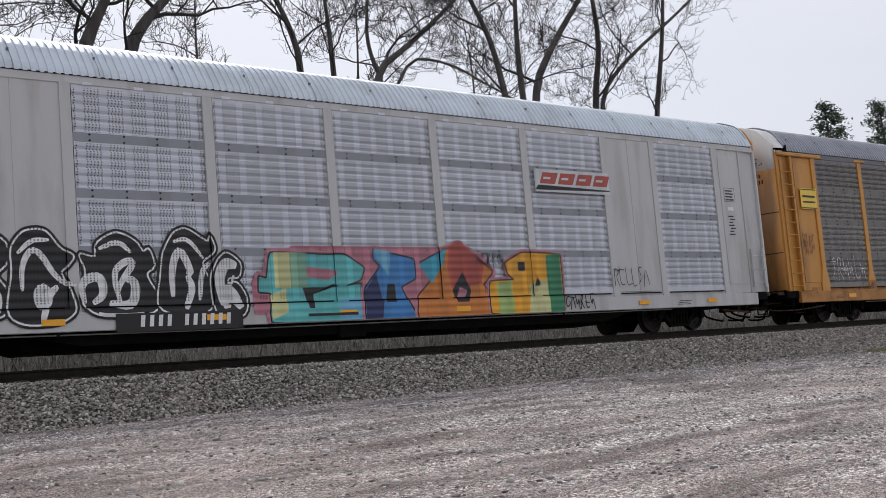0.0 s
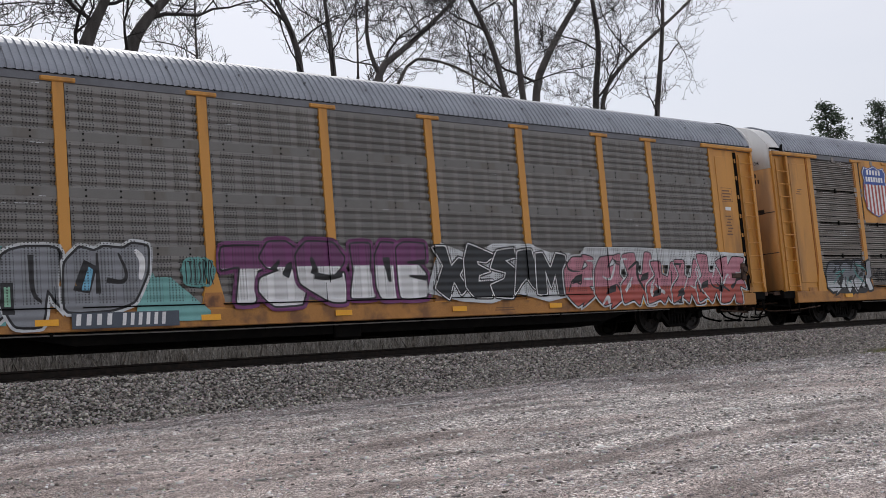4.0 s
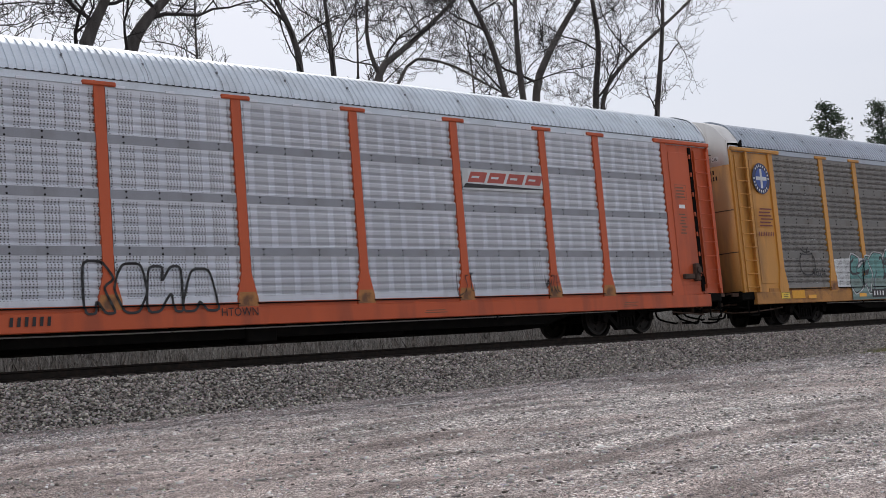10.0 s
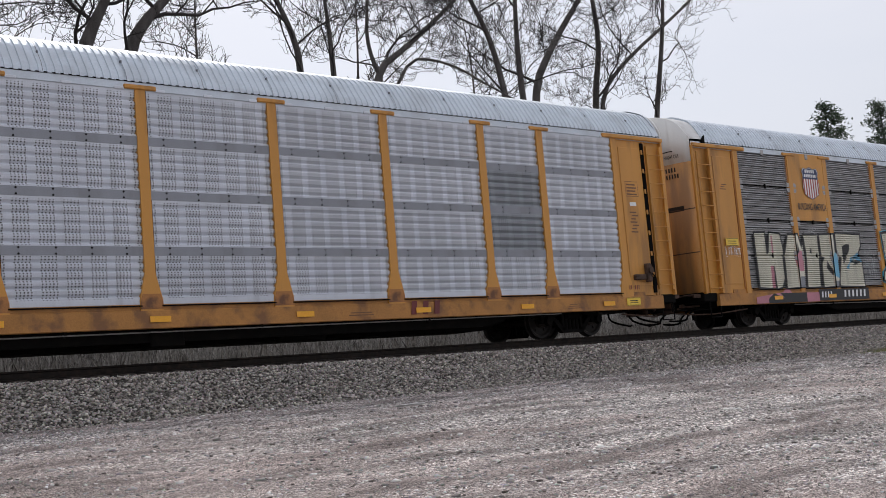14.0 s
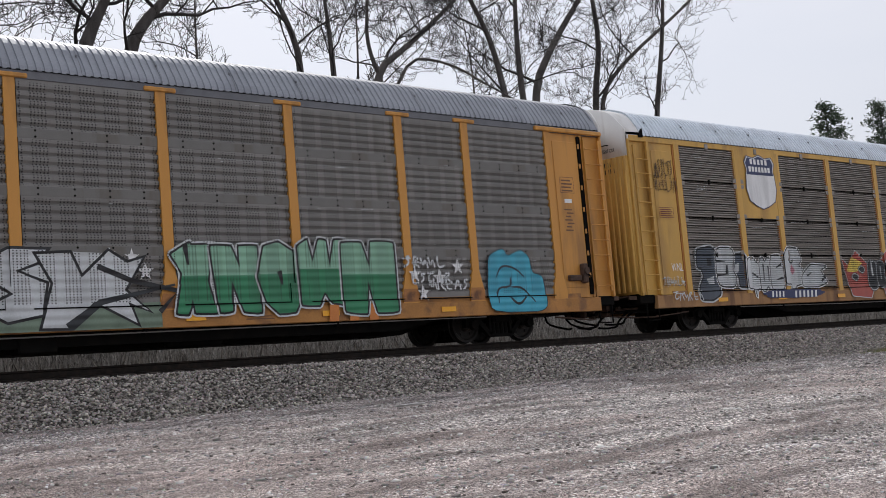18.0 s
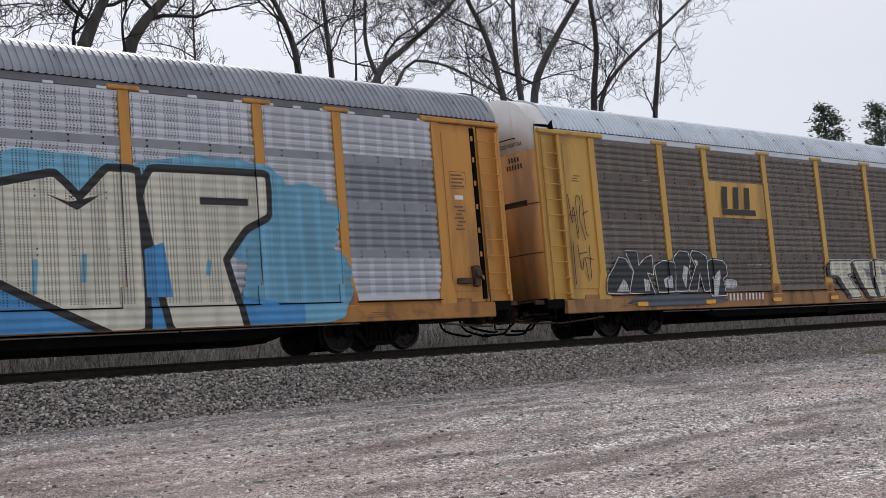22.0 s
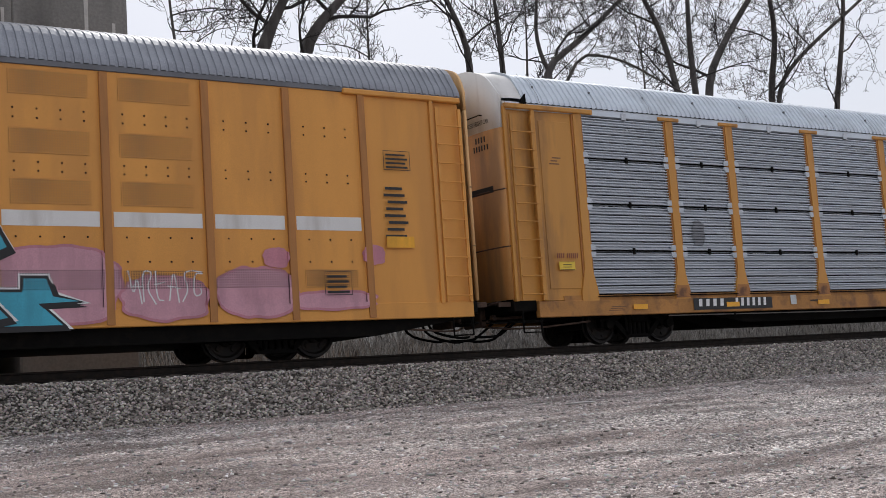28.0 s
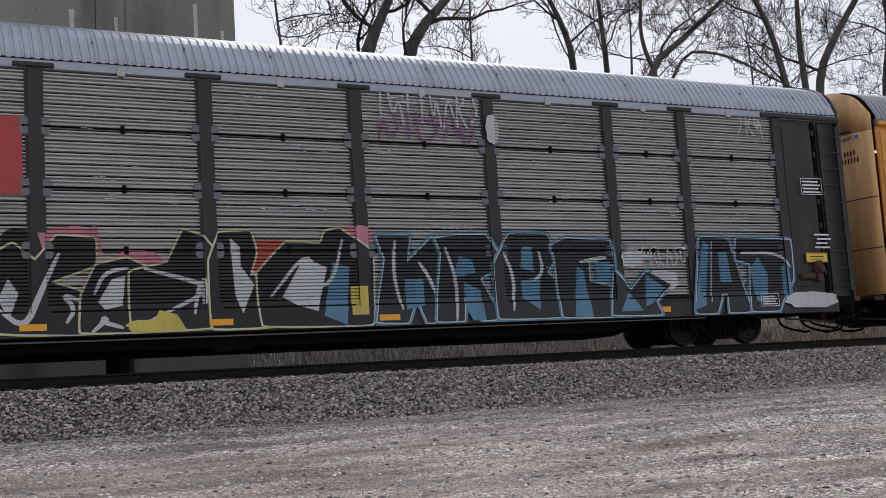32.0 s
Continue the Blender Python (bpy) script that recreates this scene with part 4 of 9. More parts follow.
def articulated_rack(centre):
    """Two closed units that share the truck between them, with a bellows over the joint."""
    car = thing("articulated_autorack", "two-unit yellow car carrier with white stripe, pink, blue and green graffiti", "railroad car", at=pose(centre, TRACK_Y, 0))
    UNDER[0], UNDER[1], UNDER[2] = "punched", [e * u for u in (21.31, 19.69, 18.07, 16.46, 14.62, 12.77, 10.92, 9.06, 7.2, 5.35, 3.47, 1.6) for e in (-1, 1)], 0.08
    ym, rm = M["unit_yellow"], M["roof_grey"]
    posts = [1.6, 3.47, 5.35, 7.2, 9.06, 10.92, 12.77, 14.62, 16.46, 18.07, 19.69]
    for e in (-1, 1):
        lo, hi = sorted((e * 0.57, e * 22.05))
        part("roof", shared(("unit_roof", e), lambda: roof_shape(lo, hi), rm), None, car, "ribbed grey zinc roof")
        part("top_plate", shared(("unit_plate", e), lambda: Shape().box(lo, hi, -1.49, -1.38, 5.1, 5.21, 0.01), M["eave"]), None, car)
        part("side_wall", shared(("unit_wall", e), lambda: Shape().box(min(e * 0.66, e * 21.1), max(e * 0.66, e * 21.1), -1.46, -1.42, 0.72, 5.1), ym), None, car, "smooth yellow steel side")
        part("far_wall", shared(("unit_far", e), lambda: Shape().box(lo, hi, 1.42, 1.48, 0.72, 5.1), ym), None, car)
        part("side_sill", shared(("unit_sill", e), lambda: Shape().box(lo, hi, -1.49, -1.36, 0.66, 0.98, 0.012), ym), None, car)
        part("underframe", shared(("unit_frame", e), lambda: Shape().prism([(lo, 0.66), (lo + 1.5, 0.36), (hi - 2.2, 0.36), (hi, 0.66)], -1.36, 1.36), M["dark"]), None, car)
        part("deck", shared(("unit_deck", e), lambda: Shape().box(lo, hi, -1.36, 1.36, 0.98, 1.04), M["dark"]), None, car)
        for i, u in enumerate(posts):
            part("post", shared("unit_post", lambda: Shape().prism([(-0.07, 5.08), (-0.07, 0.7), (0.07, 0.7), (0.07, 5.08)], -1.52, -1.45), M["post_brown"]), None, car, at=(e * u, 0, 0))
            if i + 1 < len(posts):
                a, b2 = sorted((e * u, e * posts[i + 1]))
                w = round(b2 - a - 0.28, 2)
                part("white_stripe", shared(("stripe", w), lambda: Shape().box(-w / 2 - 0.02, w / 2 + 0.02, -0.004, 0, 0, 0.26), M["white"]), None, car, at=((a + b2) / 2, -1.461, 2.38))
                solid = i == 0 or i >= 8
                for z in (1.3, 2.75, 3.6, 4.6):
                    if not solid or z == 1.3:
                        part("vent_screen", shared(("vent", round(w * 0.84, 2), z > 2), lambda: screen(w * 0.84, 0.43 if z > 2 else 0.34), M["vent"]), None, car, at=((a + b2) / 2, -1.463, z))
                tagged(part("rivet_row", shared(("rivets", w), lambda: rivets(w), M["dark"]), None, car, at=((a + b2) / 2, -1.462, 0)), kind="stuff")
        part("end_plate", shared(("unit_end_plate", e), lambda: Shape().box(min(e * 19.6, e * 21.27), max(e * 19.6, e * 21.27), -1.47, -1.43, 0.95, 5.08, 0.01).box(min(e * 21.27, e * 21.35), max(e * 21.27, e * 21.35), -1.52, -1.36, 0.95, 5.08).box(min(e * 21.42, e * 22.02), max(e * 21.42, e * 22.02), -1.41, -1.37, 0.95, 5.06), ym), None, car)
        part("end_cap", shared(("unit_cap", e), lambda: Shape().box(min(e * 19.3, e * 22.02), max(e * 19.3, e * 22.02), -1.55, -1.4, 5.06, 5.17, 0.02), ym), None, car)
        ladder(car, e * 21.7, 0.97, 4.93, ym)
        joint = Matrix.Translation((e * 8.3, 0, 0))
        for side in (-1, 1):
            d = part("end_door", shared(("door", side, e, 4.95), lambda: door_leaf(side, 1.0, 4.95, e), M["dusty_end"], True), None, car, "curved end door leaf", at=joint)
            part("door_top", shared(("door_top", side, e, 4.95), lambda: door_leaf(side, 4.95, 6.2, e), M["dusty_end"], True), None, d)
        part("door_slit", shared(("door_slit", e), lambda: Shape().box(min(e * 13.75, e * 13.98), max(e * 13.75, e * 13.98), -0.1, 0.1, 1.0, 6.0), M["flat_black"]), None, car, at=joint)
        truck(car, e * 17.85)
        coupling_at(car, e, 8.3)
        for side in (-1, 1):
            door_seams(car, side, e, joint)
        part("wall_end", shared(("wall_end", e), lambda: Shape().box(min(e * 0.53, e * 0.67), max(e * 0.53, e * 0.67), -1.5, 1.5, 0.7, 5.15, 0.01), ym), None, car)
    bel = Shape()
    for i in range(7):
        x = -0.5 + i * 0.16
        ys = [-1.43 + 2.86 * j / 20 for j in range(21)]
        for dx, k in ((0, 0.0), (0.08, 0.06)):
            bel.v += [(x + dx, -1.43 - k, 0.75)] + [(x + dx, y * (1 + k / 1.43), roof_z(y * 1.04) - 0.06 + k) for y in ys] + [(x + dx, 1.43 + k, 0.75)]
    n = 23
    bel.f += [(r * n + j, r * n + j + 1, (r + 1) * n + j + 1, (r + 1) * n + j) for r in range(13) for j in range(n - 1)]
    fold = part("bellows", bel, M["rubber"], car, "black rubber bellows over the joint")
    studs = Shape()
    for i in range(1, 6, 2):
        for k in range(11):
            x, z = -0.42 + i * 0.16, 0.95 + k * 0.4
            studs.box(x - 0.012, x + 0.012, -1.5, -1.485, z - 0.012, z + 0.012)
    tagged(part("bolt_strip", studs, M["tread"], fold), kind="stuff")
    truck(car, 0.0)
    return car


def rivets(w):
    s = Shape()
    n = max(3, int(w / 0.34))
    for z in (2.2, 1.78, 3.3, 3.45, 4.2, 4.36):
        for i in range(n):
            x = -w / 2 + w * (i + 0.5) / n
            s.box(x - 0.014, x + 0.014, -0.01, 0, z - 0.014, z + 0.014)
    return s


def coupling_at(car, e, shift):
    """The coupling parts of a standard end, moved outwards."""
    before = set(car.children)
    coupling(car, e)
    for ob in car.children:
        if ob not in before:
            ob.matrix_basis = Matrix.Translation((e * shift, 0, 0))


# ---- lettering, emblems and graffiti ----
C = {"black": (0.009, 0.009, 0.011), "white": (0.76, 0.76, 0.76), "cream": (0.65, 0.63, 0.52), "pale": (0.56, 0.58, 0.59), "grey": (0.22, 0.23, 0.25),
     "slate": (0.07, 0.085, 0.11), "blue": (0.05, 0.22, 0.52), "sky": (0.16, 0.42, 0.6), "cyan": (0.05, 0.38, 0.52), "navy": (0.02, 0.03, 0.1), "royal": (0.03, 0.08, 0.33), "azure": (0.06, 0.27, 0.58), "teal": (0.11, 0.3, 0.28),
     "mint": (0.24, 0.46, 0.32), "green": (0.03, 0.22, 0.1), "dkgreen": (0.03, 0.09, 0.055), "lime": (0.36, 0.5, 0.16), "yellow": (0.72, 0.55, 0.1), "lemon": (0.62, 0.52, 0.1),
     "orange": (0.6, 0.2, 0.04), "red": (0.45, 0.04, 0.03), "brick": (0.4, 0.075, 0.055), "rose": (0.5, 0.2, 0.25), "pink": (0.58, 0.3, 0.36), "magenta": (0.4, 0.07, 0.22),
     "plum": (0.16, 0.035, 0.13), "mauve": (0.3, 0.16, 0.3), "brown": (0.16, 0.07, 0.03), "maroon": (0.14, 0.02, 0.02), "amber": (0.8, 0.38, 0.02), "aqua": (0.12, 0.5, 0.5), "lemonpale": (0.62, 0.62, 0.3), "seafoam": (0.17, 0.4, 0.38), "moss": (0.17, 0.25, 0.23), "sage": (0.16, 0.22, 0.16), "ink": (0.016, 0.02, 0.024), "silver": (0.6, 0.61, 0.63), "steel": (0.1, 0.24, 0.36)}


def side_of(poly, at, axis, sign):
    """What of a polygon lies on one side of a line."""
    out = []
    for p, q in zip(poly, poly[1:] + poly[:1]):
        a, b2 = sign * (p[axis] - at), sign * (q[axis] - at)
        if a >= 0:
            out.append(p)
        if (a < 0) != (b2 < 0):
            f = a / (a - b2)
            r = [p[0] + (q[0] - p[0]) * f, p[1] + (q[1] - p[1]) * f]
            r[axis] = at
            out.append((r[0], r[1]))
    return out


def draped(poly):
    """A polygon cut into what lies on the posts and the sill, and what lies on the panels behind them."""
    proud, sunk = [], []
    low, rest = side_of(poly, 1.0, 1, -1), side_of(poly, 1.0, 1, 1)
    if len(low) > 2:
        proud.append(low)
    bands = [(rest, 0.115)]
    if UNDER[2] > 0.2 and len(rest) > 2:
        bands = [(side_of(rest, 1.4, 1, -1), UNDER[2]), (side_of(rest, 1.4, 1, 1), 0.13)]
    for piece, half in bands:
        for u in sorted(UNDER[1]):
            if len(piece) < 3:
                break
            lo, hi = min(p[0] for p in piece), max(p[0] for p in piece)
            if hi < u - half or lo > u + half:
                continue
            left, mid = side_of(piece, u - half, 0, -1), side_of(side_of(piece, u - half, 0, 1), u + half, 0, -1)
            if len(left) > 2:
                sunk.append(left)
            if len(mid) > 2:
                proud.append(mid)
            piece = side_of(piece, u + half, 0, 1)
        if len(piece) > 2:
            sunk.append(piece)
    return [(p, 0.0) for p in proud] + [(p, 0.034) for p in sunk]


def rib_line():
    """Heights and depths that paint follows over a ribbed side: crests, grooves and the joints between rows."""
    out = []
    for z0, z1 in ROWS:
        p = (z1 - z0 - 0.05) / 15
        for i in range(15):
            a = z0 + 0.025 + i * p
            out += [(a - 0.1 * p, 0.0), (a + 0.52 * p, 0.0), (a + 0.68 * p, 0.042) if i < 14 else (z1 - 0.012, 0.065)]
    return out


RIB_LINE = rib_line()
RIB_Z, RIB_DEPTH = [z for z, d in RIB_LINE], [d for z, d in RIB_LINE]


def on_ribs(poly):
    """A sprayed patch cut along the crests and grooves of a ribbed panel."""
    out, rest, hi = [], poly, max(p[1] for p in poly)
    for z in RIB_Z:
        if len(rest) < 3 or z >= hi:
            break
        below = side_of(rest, z, 1, -1)
        if len(below) > 2:
            out.append(below)
            rest = side_of(rest, z, 1, 1)
    return out + ([rest] if len(rest) > 2 else [])


def flat(name, layers, car, y, label="", door=0):
    """Paint in layers, each (polygons in x, z; colour; lift). On the side of the car, or on its curved end door."""
    me = bpy.data.meshes.new(name)
    v, f, mi, mats = [], [], [], []
    sprayed = name == "graffiti" and not door

    def corner(seen, a, d, b2):
        """Neighbouring pieces of one layer share their corners."""
        key = (round(a, 5), round(d, 2), round(b2, 5))
        if key not in seen:
            seen[key] = len(v)
            v.append((a, d, b2))
        return seen[key]

    def face(ids):
        ids = [k for n, k in enumerate(ids) if k != ids[n - 1]]
        if len(ids) > 2 and len(set(ids)) == len(ids):
            f.append(tuple(ids))
            mi.append(mats.index(m))

    for polys, color, lift in layers:
        m = paint(C[color], UNDER[0] if sprayed else "plain")
        if m not in mats:
            mats.append(m)
        seen = {}
        for j, p in enumerate(polys):
            if door:
                o = len(v)
                v += [(door * (13.872 + lift + 0.2 * math.sqrt(max(0, 1 - (min(1.49, abs(a)) / 1.5) ** 3))), a, b2) for a, b2 in p]
                f.append(tuple(range(o, len(v))))
                mi.append(mats.index(m))
                continue
            d = y - lift - j * 0.000004
            if sprayed:
                p = side_of(p, 0.62, 1, 1)
                if len(p) < 3:
                    continue
            pieces = draped(p) if sprayed else [(p, 0.0)]
            if sprayed and UNDER[0] == "corr":
                pieces = [(part_q, back) for q, back in pieces for part_q in (on_ribs(q) if back else [q])]
            for q, back in pieces:
                if back and UNDER[0] == "corr":
                    face([corner(seen, a, d + back + float(np.interp(b2, RIB_Z, RIB_DEPTH)), b2) for a, b2 in q])
                else:
                    face([corner(seen, a, d + back, b2) for a, b2 in q])
                if sprayed and not back:
                    for g, h in zip(q, q[1:] + q[:1]):
                        upright = g[0] == h[0] and any(abs(abs(g[0] - u) - w) < 1e-6 for u in UNDER[1] for w in (0.115, 0.13, UNDER[2]))
                        if upright or g[1] == h[1] == 1.0:
                            face([corner(seen, g[0], d, g[1]), corner(seen, h[0], d, h[1]), corner(seen, h[0], d + 0.034, h[1]), corner(seen, g[0], d + 0.034, g[1])])
    me.from_pydata(v, [], f)
    for m in mats:
        me.materials.append(m)
    me.polygons.foreach_set("material_index", mi)
    me.update()
    ob = part(name, me, None, car, label)
    if name in ("lettering", "data_block", "border"):
        tagged(ob, label, kind="stuff")
    return ob


GLYPHS = {}


def glyphs(text, bold, space=1.0):
    """Outlines of a word in the built-in font, as flat polygons."""
    key = (text, bold, space)
    if key not in GLYPHS:
        cu = bpy.data.curves.new("word", "FONT")
        cu.body, cu.offset, cu.resolution_u, cu.space_character = text, bold, 3, space
        ob = bpy.data.objects.new("word", cu)
        scene.collection.objects.link(ob)
        me = bpy.data.meshes.new_from_object(ob)
        co = [(q.co.x, q.co.y) for q in me.vertices]
        GLYPHS[key] = [[co[i] for i in p.vertices] for p in me.polygons]
        bpy.data.objects.remove(ob)
        bpy.data.meshes.remove(me)
    return GLYPHS[key]


def box_of(polys):
    xs, zs = [p[0] for q in polys for p in q], [p[1] for q in polys for p in q]
    return min(xs), max(xs), min(zs), max(zs)


def fitted(polys, bounds, x0, z0, x1, z1, shear=0.0):
    a, b2, c, d = bounds
    sx, sz = (x1 - x0) / (b2 - a), (z1 - z0) / (d - c)
    return [[(x0 + (x - a) * sx + shear * (z - c) * sz, z0 + (z - c) * sz) for x, z in p] for p in polys]


def letters_of(text, bold):
    """The polygons of each letter of a word, letter by letter along the word."""
    groups = []
    for p in glyphs(text, bold, 1.02):
        keys = set(p)
        hit = [g for g in groups if g[0] & keys]
        merged = (keys.union(*[g[0] for g in hit]), [p] + [q for g in hit for q in g[1]])
        groups = [g for g in groups if not any(g is h for h in hit)] + [merged]
    groups.sort(key=lambda g: min(p[0] for p in g[0]) + max(p[0] for p in g[0]))
    return [g[1] for g in groups]


def word(car, y, text, x0, z0, x1, z1, fill="white", line="black", halo="", shear=0.0, bold=0.035, rim=0.04, top="", low="", door=0):
    """Sprayed or stencilled letters, each with its fill, outline and halo."""
    base = glyphs(text, bold, 1.02)
    bounds = box_of(base)
    fit_in = lambda polys: fitted(polys, bounds, x0, z0, x1, z1, shear)
    if not line:
        return flat("lettering", [(fit_in(base), fill, 0.0004)], car, y, "", door)
    mid = z0 + (z1 - z0) * 0.52
    groups = letters_of(text, bold)
    middle = [sum(box_of(g)[:2]) for g in groups]

    def grown(more):
        """The same letters, fatter, each with its own base letter."""
        out = [[] for _ in groups]
        for g in letters_of(text, bold + more):
            m = sum(box_of(g)[:2])
            out[min(range(len(groups)), key=lambda k: abs(middle[k] - m))] += g
        return out

    rims, halos = grown(rim), grown(rim * 2.2)
    for i, group in enumerate(groups):
        polys = fit_in(group)
        layers = [(fit_in(halos[i]), halo, 0.0)] if halo else []
        layers += [(fit_in(rims[i]), line, 0.0003), (polys, fill, 0.0006)]
        if top:
            layers.append(([q for q in (side_of(p, mid, 1, 1) for p in polys) if len(q) > 2], top, 0.0009))
        if low:
            layers.append(([q for q in (side_of(p, mid, 1, -1) for p in polys) if len(q) > 2], low, 0.0009))
        flat("graffiti", layers, car, y, "", door)


def bars(car, y, pattern, x0, z0, x1, z1, color="white", shear=0.12, door=0, fill=0.46):
    """Lettering as plain upright bars, one for each sign."""
    n = len(pattern)
    w = (x1 - x0) / n
    polys = []
    for i, ch in enumerate(pattern):
        if ch != " ":
            a = x0 + i * w
            polys.append([(a, z0), (a + w * fill, z0), (a + w * fill + shear * (z1 - z0), z1), (a + shear * (z1 - z0), z1)])
    return flat("lettering", [(polys, color, 0.0006)], car, y, "", door)


def smooth(pts, rounds=2):
    """Corners cut off a line again and again."""
    for _ in range(rounds):
        out = [pts[0]]
        for (a, b2), (c, d) in zip(pts, pts[1:]):
            out += [(a * 0.75 + c * 0.25, b2 * 0.75 + d * 0.25), (a * 0.25 + c * 0.75, b2 * 0.25 + d * 0.75)]
        pts = out + [pts[-1]]
    return pts


def ribbon(pts, w, grow=None):
    """One band of quads along a line of points; grow: its width from end to end."""
    rows = []
    n = len(pts)
    for i, (x, z) in enumerate(pts):
        a, b2 = pts[max(0, i - 1)], pts[min(n - 1, i + 1)]
        l = math.hypot(b2[0] - a[0], b2[1] - a[1]) or 1
        k = w * (grow(i / (n - 1)) if grow else 1)
        rows.append(((x - (b2[1] - a[1]) / l * k, z + (b2[0] - a[0]) / l * k), (x + (b2[1] - a[1]) / l * k, z - (b2[0] - a[0]) / l * k)))
    return [[p[0], p[1], q[1], q[0]] for p, q in zip(rows, rows[1:])]


GRID = "0123456789abcdefghijk"      # letter shapes stand on a grid of 20 by 20 steps
SHAPES = {
    "A": ("00 5k fk k0 d0 c4 84 70", "ah a9"), "B": ("00 0k hk kh kc ia k8 k3 h0", "9f df", "95 d5"), "C": ("30 04 0g 3k kk k0", "*2:ka 9a"),
    "D": ("00 0k ck kf k5 c0", "*1.6:9e 96"), "E": ("00 0k kk k0", "kd 9d", "k6 96"), "F": ("00 0k kk kd 9d 9a ga g5 95 90", ""),
    "G": ("30 04 0g 3k kk k0", "*1.5:kd 9c 97 d6", "k9 d9"), "H": ("00 0k kk k0", "ak ad", "a0 a8"), "I": ("30 3k hk h0", ""),
    "K": ("00 0k 7k 8e bk kk ea k0 c0 87 70", ""), "L": ("00 0k 9k 98 k8 k0", ""), "M": ("00 0k kk k0", "*1.4:ak ad", "60 6b", "e0 eb"),
    "N": ("00 0k kk k0", "*1.2:ek d8", "*1.2:60 7c"), "O": ("30 04 0g 3k hk kg k4 h0", "*1.5:a6 ae"), "P": ("00 0k fk kh ka f7 97 90", "*1.6:9f df"),
    "R": ("00 0k fk kh ka gb k0", "*1.5:9g 9b", "*1.2:b0 a6"), "S": ("00 0k kk k0", "*1.3:kc 8d", "*1.3:08 c7"), "T": ("0d 0k kk kd dd d0 60 6d", ""),
    "U": ("02 0k kk k3 h0 40", "*1.4:ak a6"), "V": ("0k 8k a8 ck kk d0 70", ""), "W": ("0k kk i0 20", "7k 78", "dk d8", "a0 a9"),
    "Y": ("09 0k kk k0 60 65 d7 39", "*1.3:ak ac"), "Z": ("00 06 bd 0d 1k kk kd a7 k7 k0", ""), "3": ("00 0k hk kg ha k4 h0", "0d 9d", "06 96")}


def grid_points(text, x0, z0, x1, z1):
    return [(x0 + (x1 - x0) * GRID.index(p[0]) / 20, z0 + (z1 - z0) * GRID.index(p[1]) / 20) for p in text.split()]


def rounded(pts, cut):
    """A closed outline with its corners cut off, twice."""
    for k in (cut, 0.25):
        out = []
        for i, (a, b2) in enumerate(pts):
            (p, q), (g, h) = pts[i - 1], pts[(i + 1) % len(pts)]
            out += [(a + (p - a) * k, b2 + (q - b2) * k), (a + (g - a) * k, b2 + (h - b2) * k)]
        pts = out
    return pts


def rim_of(pts, w):
    """A band of even width round a closed outline, mitred at its corners."""
    pts = [p for i, p in enumerate(pts) if math.hypot(p[0] - pts[i - 1][0], p[1] - pts[i - 1][1]) > 1e-3]
    rows, n = [], len(pts)
    for i, (x, z) in enumerate(pts):
        (a, b2), (c, d) = pts[i - 1], pts[(i + 1) % n]
        p, q = Vector((x - a, z - b2)).normalized(), Vector((c - x, d - z)).normalized()
        t = p + q if (p + q).length > 0.3 else Vector((p.y, -p.x))
        t.normalize()
        k = w / max(0.45, abs(t.dot(q)))
        rows.append(((x - t.y * k, z + t.x * k), (x + t.y * k, z - t.x * k)))
    return [[rows[i - 1][0], rows[i - 1][1], rows[i][1], rows[i][0]] for i in range(n)]


def piece(car, y, letters, fill="cream", line="black", halo="", rim=0.04, glow=0.05, slit=0.05, soft=0.0, top="", low="", cut=0.5, shade="", drop=(-0.1, -0.06), wob=0.5, seed=1):
    """Hand-painted letters side by side, each a filled outline with slits. letters: x0, z0, x1, z1, a key of SHAPES or an outline on the grid,
    then lines on the grid, each with its own colour and width if it reads "colour*width:points", and colour=points for a filled patch."""
    r = random.Random(seed)
    for i, (x0, z0, x1, z1, form, *marks) in enumerate(letters):
        if form in SHAPES:
            form, *more = SHAPES[form]
            marks = more + marks
        u = (x1 - x0) / 20 * wob, (z1 - z0) / 20 * wob
        out = [(a + r.uniform(-1, 1) * u[0], b2 + r.uniform(-1, 1) * u[1]) for a, b2 in grid_points(form, x0, z0, x1, z1)]
        if soft:
            out = rounded(out, soft)
        layers = []
        if halo:
            layers.append((rim_of(out, rim + glow), halo, 0.0))
        if shade:
            for k in (1.0, 0.66, 0.33):
                layers.append(([[(a + drop[0] * k, b2 + drop[1] * k) for a, b2 in out]], shade, 0.00008 * (3 - k * 2)))
        layers += [(rim_of(out, rim), line, 0.0003), ([out], fill, 0.0005)]
        mid = z0 + (z1 - z0) * cut
        if top:
            layers.append(([side_of(out, mid, 1, 1)], top, 0.0006))
        if low:
            layers.append(([side_of(out, mid, 1, -1)], low, 0.0006))
        lift = 0.0007
        for mark in marks:
            if not mark:
                continue
            if "=" in mark:
                color, pts = mark.split("=")
                layers.append(([grid_points(pts, x0, z0, x1, z1)], color, lift))
            else:
                style, pts = mark.split(":") if ":" in mark else ("", mark)
                color, _, wide = style.partition("*")
                pts = grid_points(pts, x0, z0, x1, z1)
                wide = slit * (float(wide) if wide else 1.0)
                swell = (lambda f: 0.3 + 0.95 * math.sin(math.pi * (0.08 + 0.86 * f))) if color else (lambda f: 1.25 - 0.75 * f)
                layers.append((ribbon(smooth(pts, 2) if len(pts) > 2 else pts, wide, swell), color or line, lift))
            lift += 0.00012
        flat("graffiti", [q for q in layers if q[0] and len(q[0][0]) > 2], car, y - i * 0.0018)


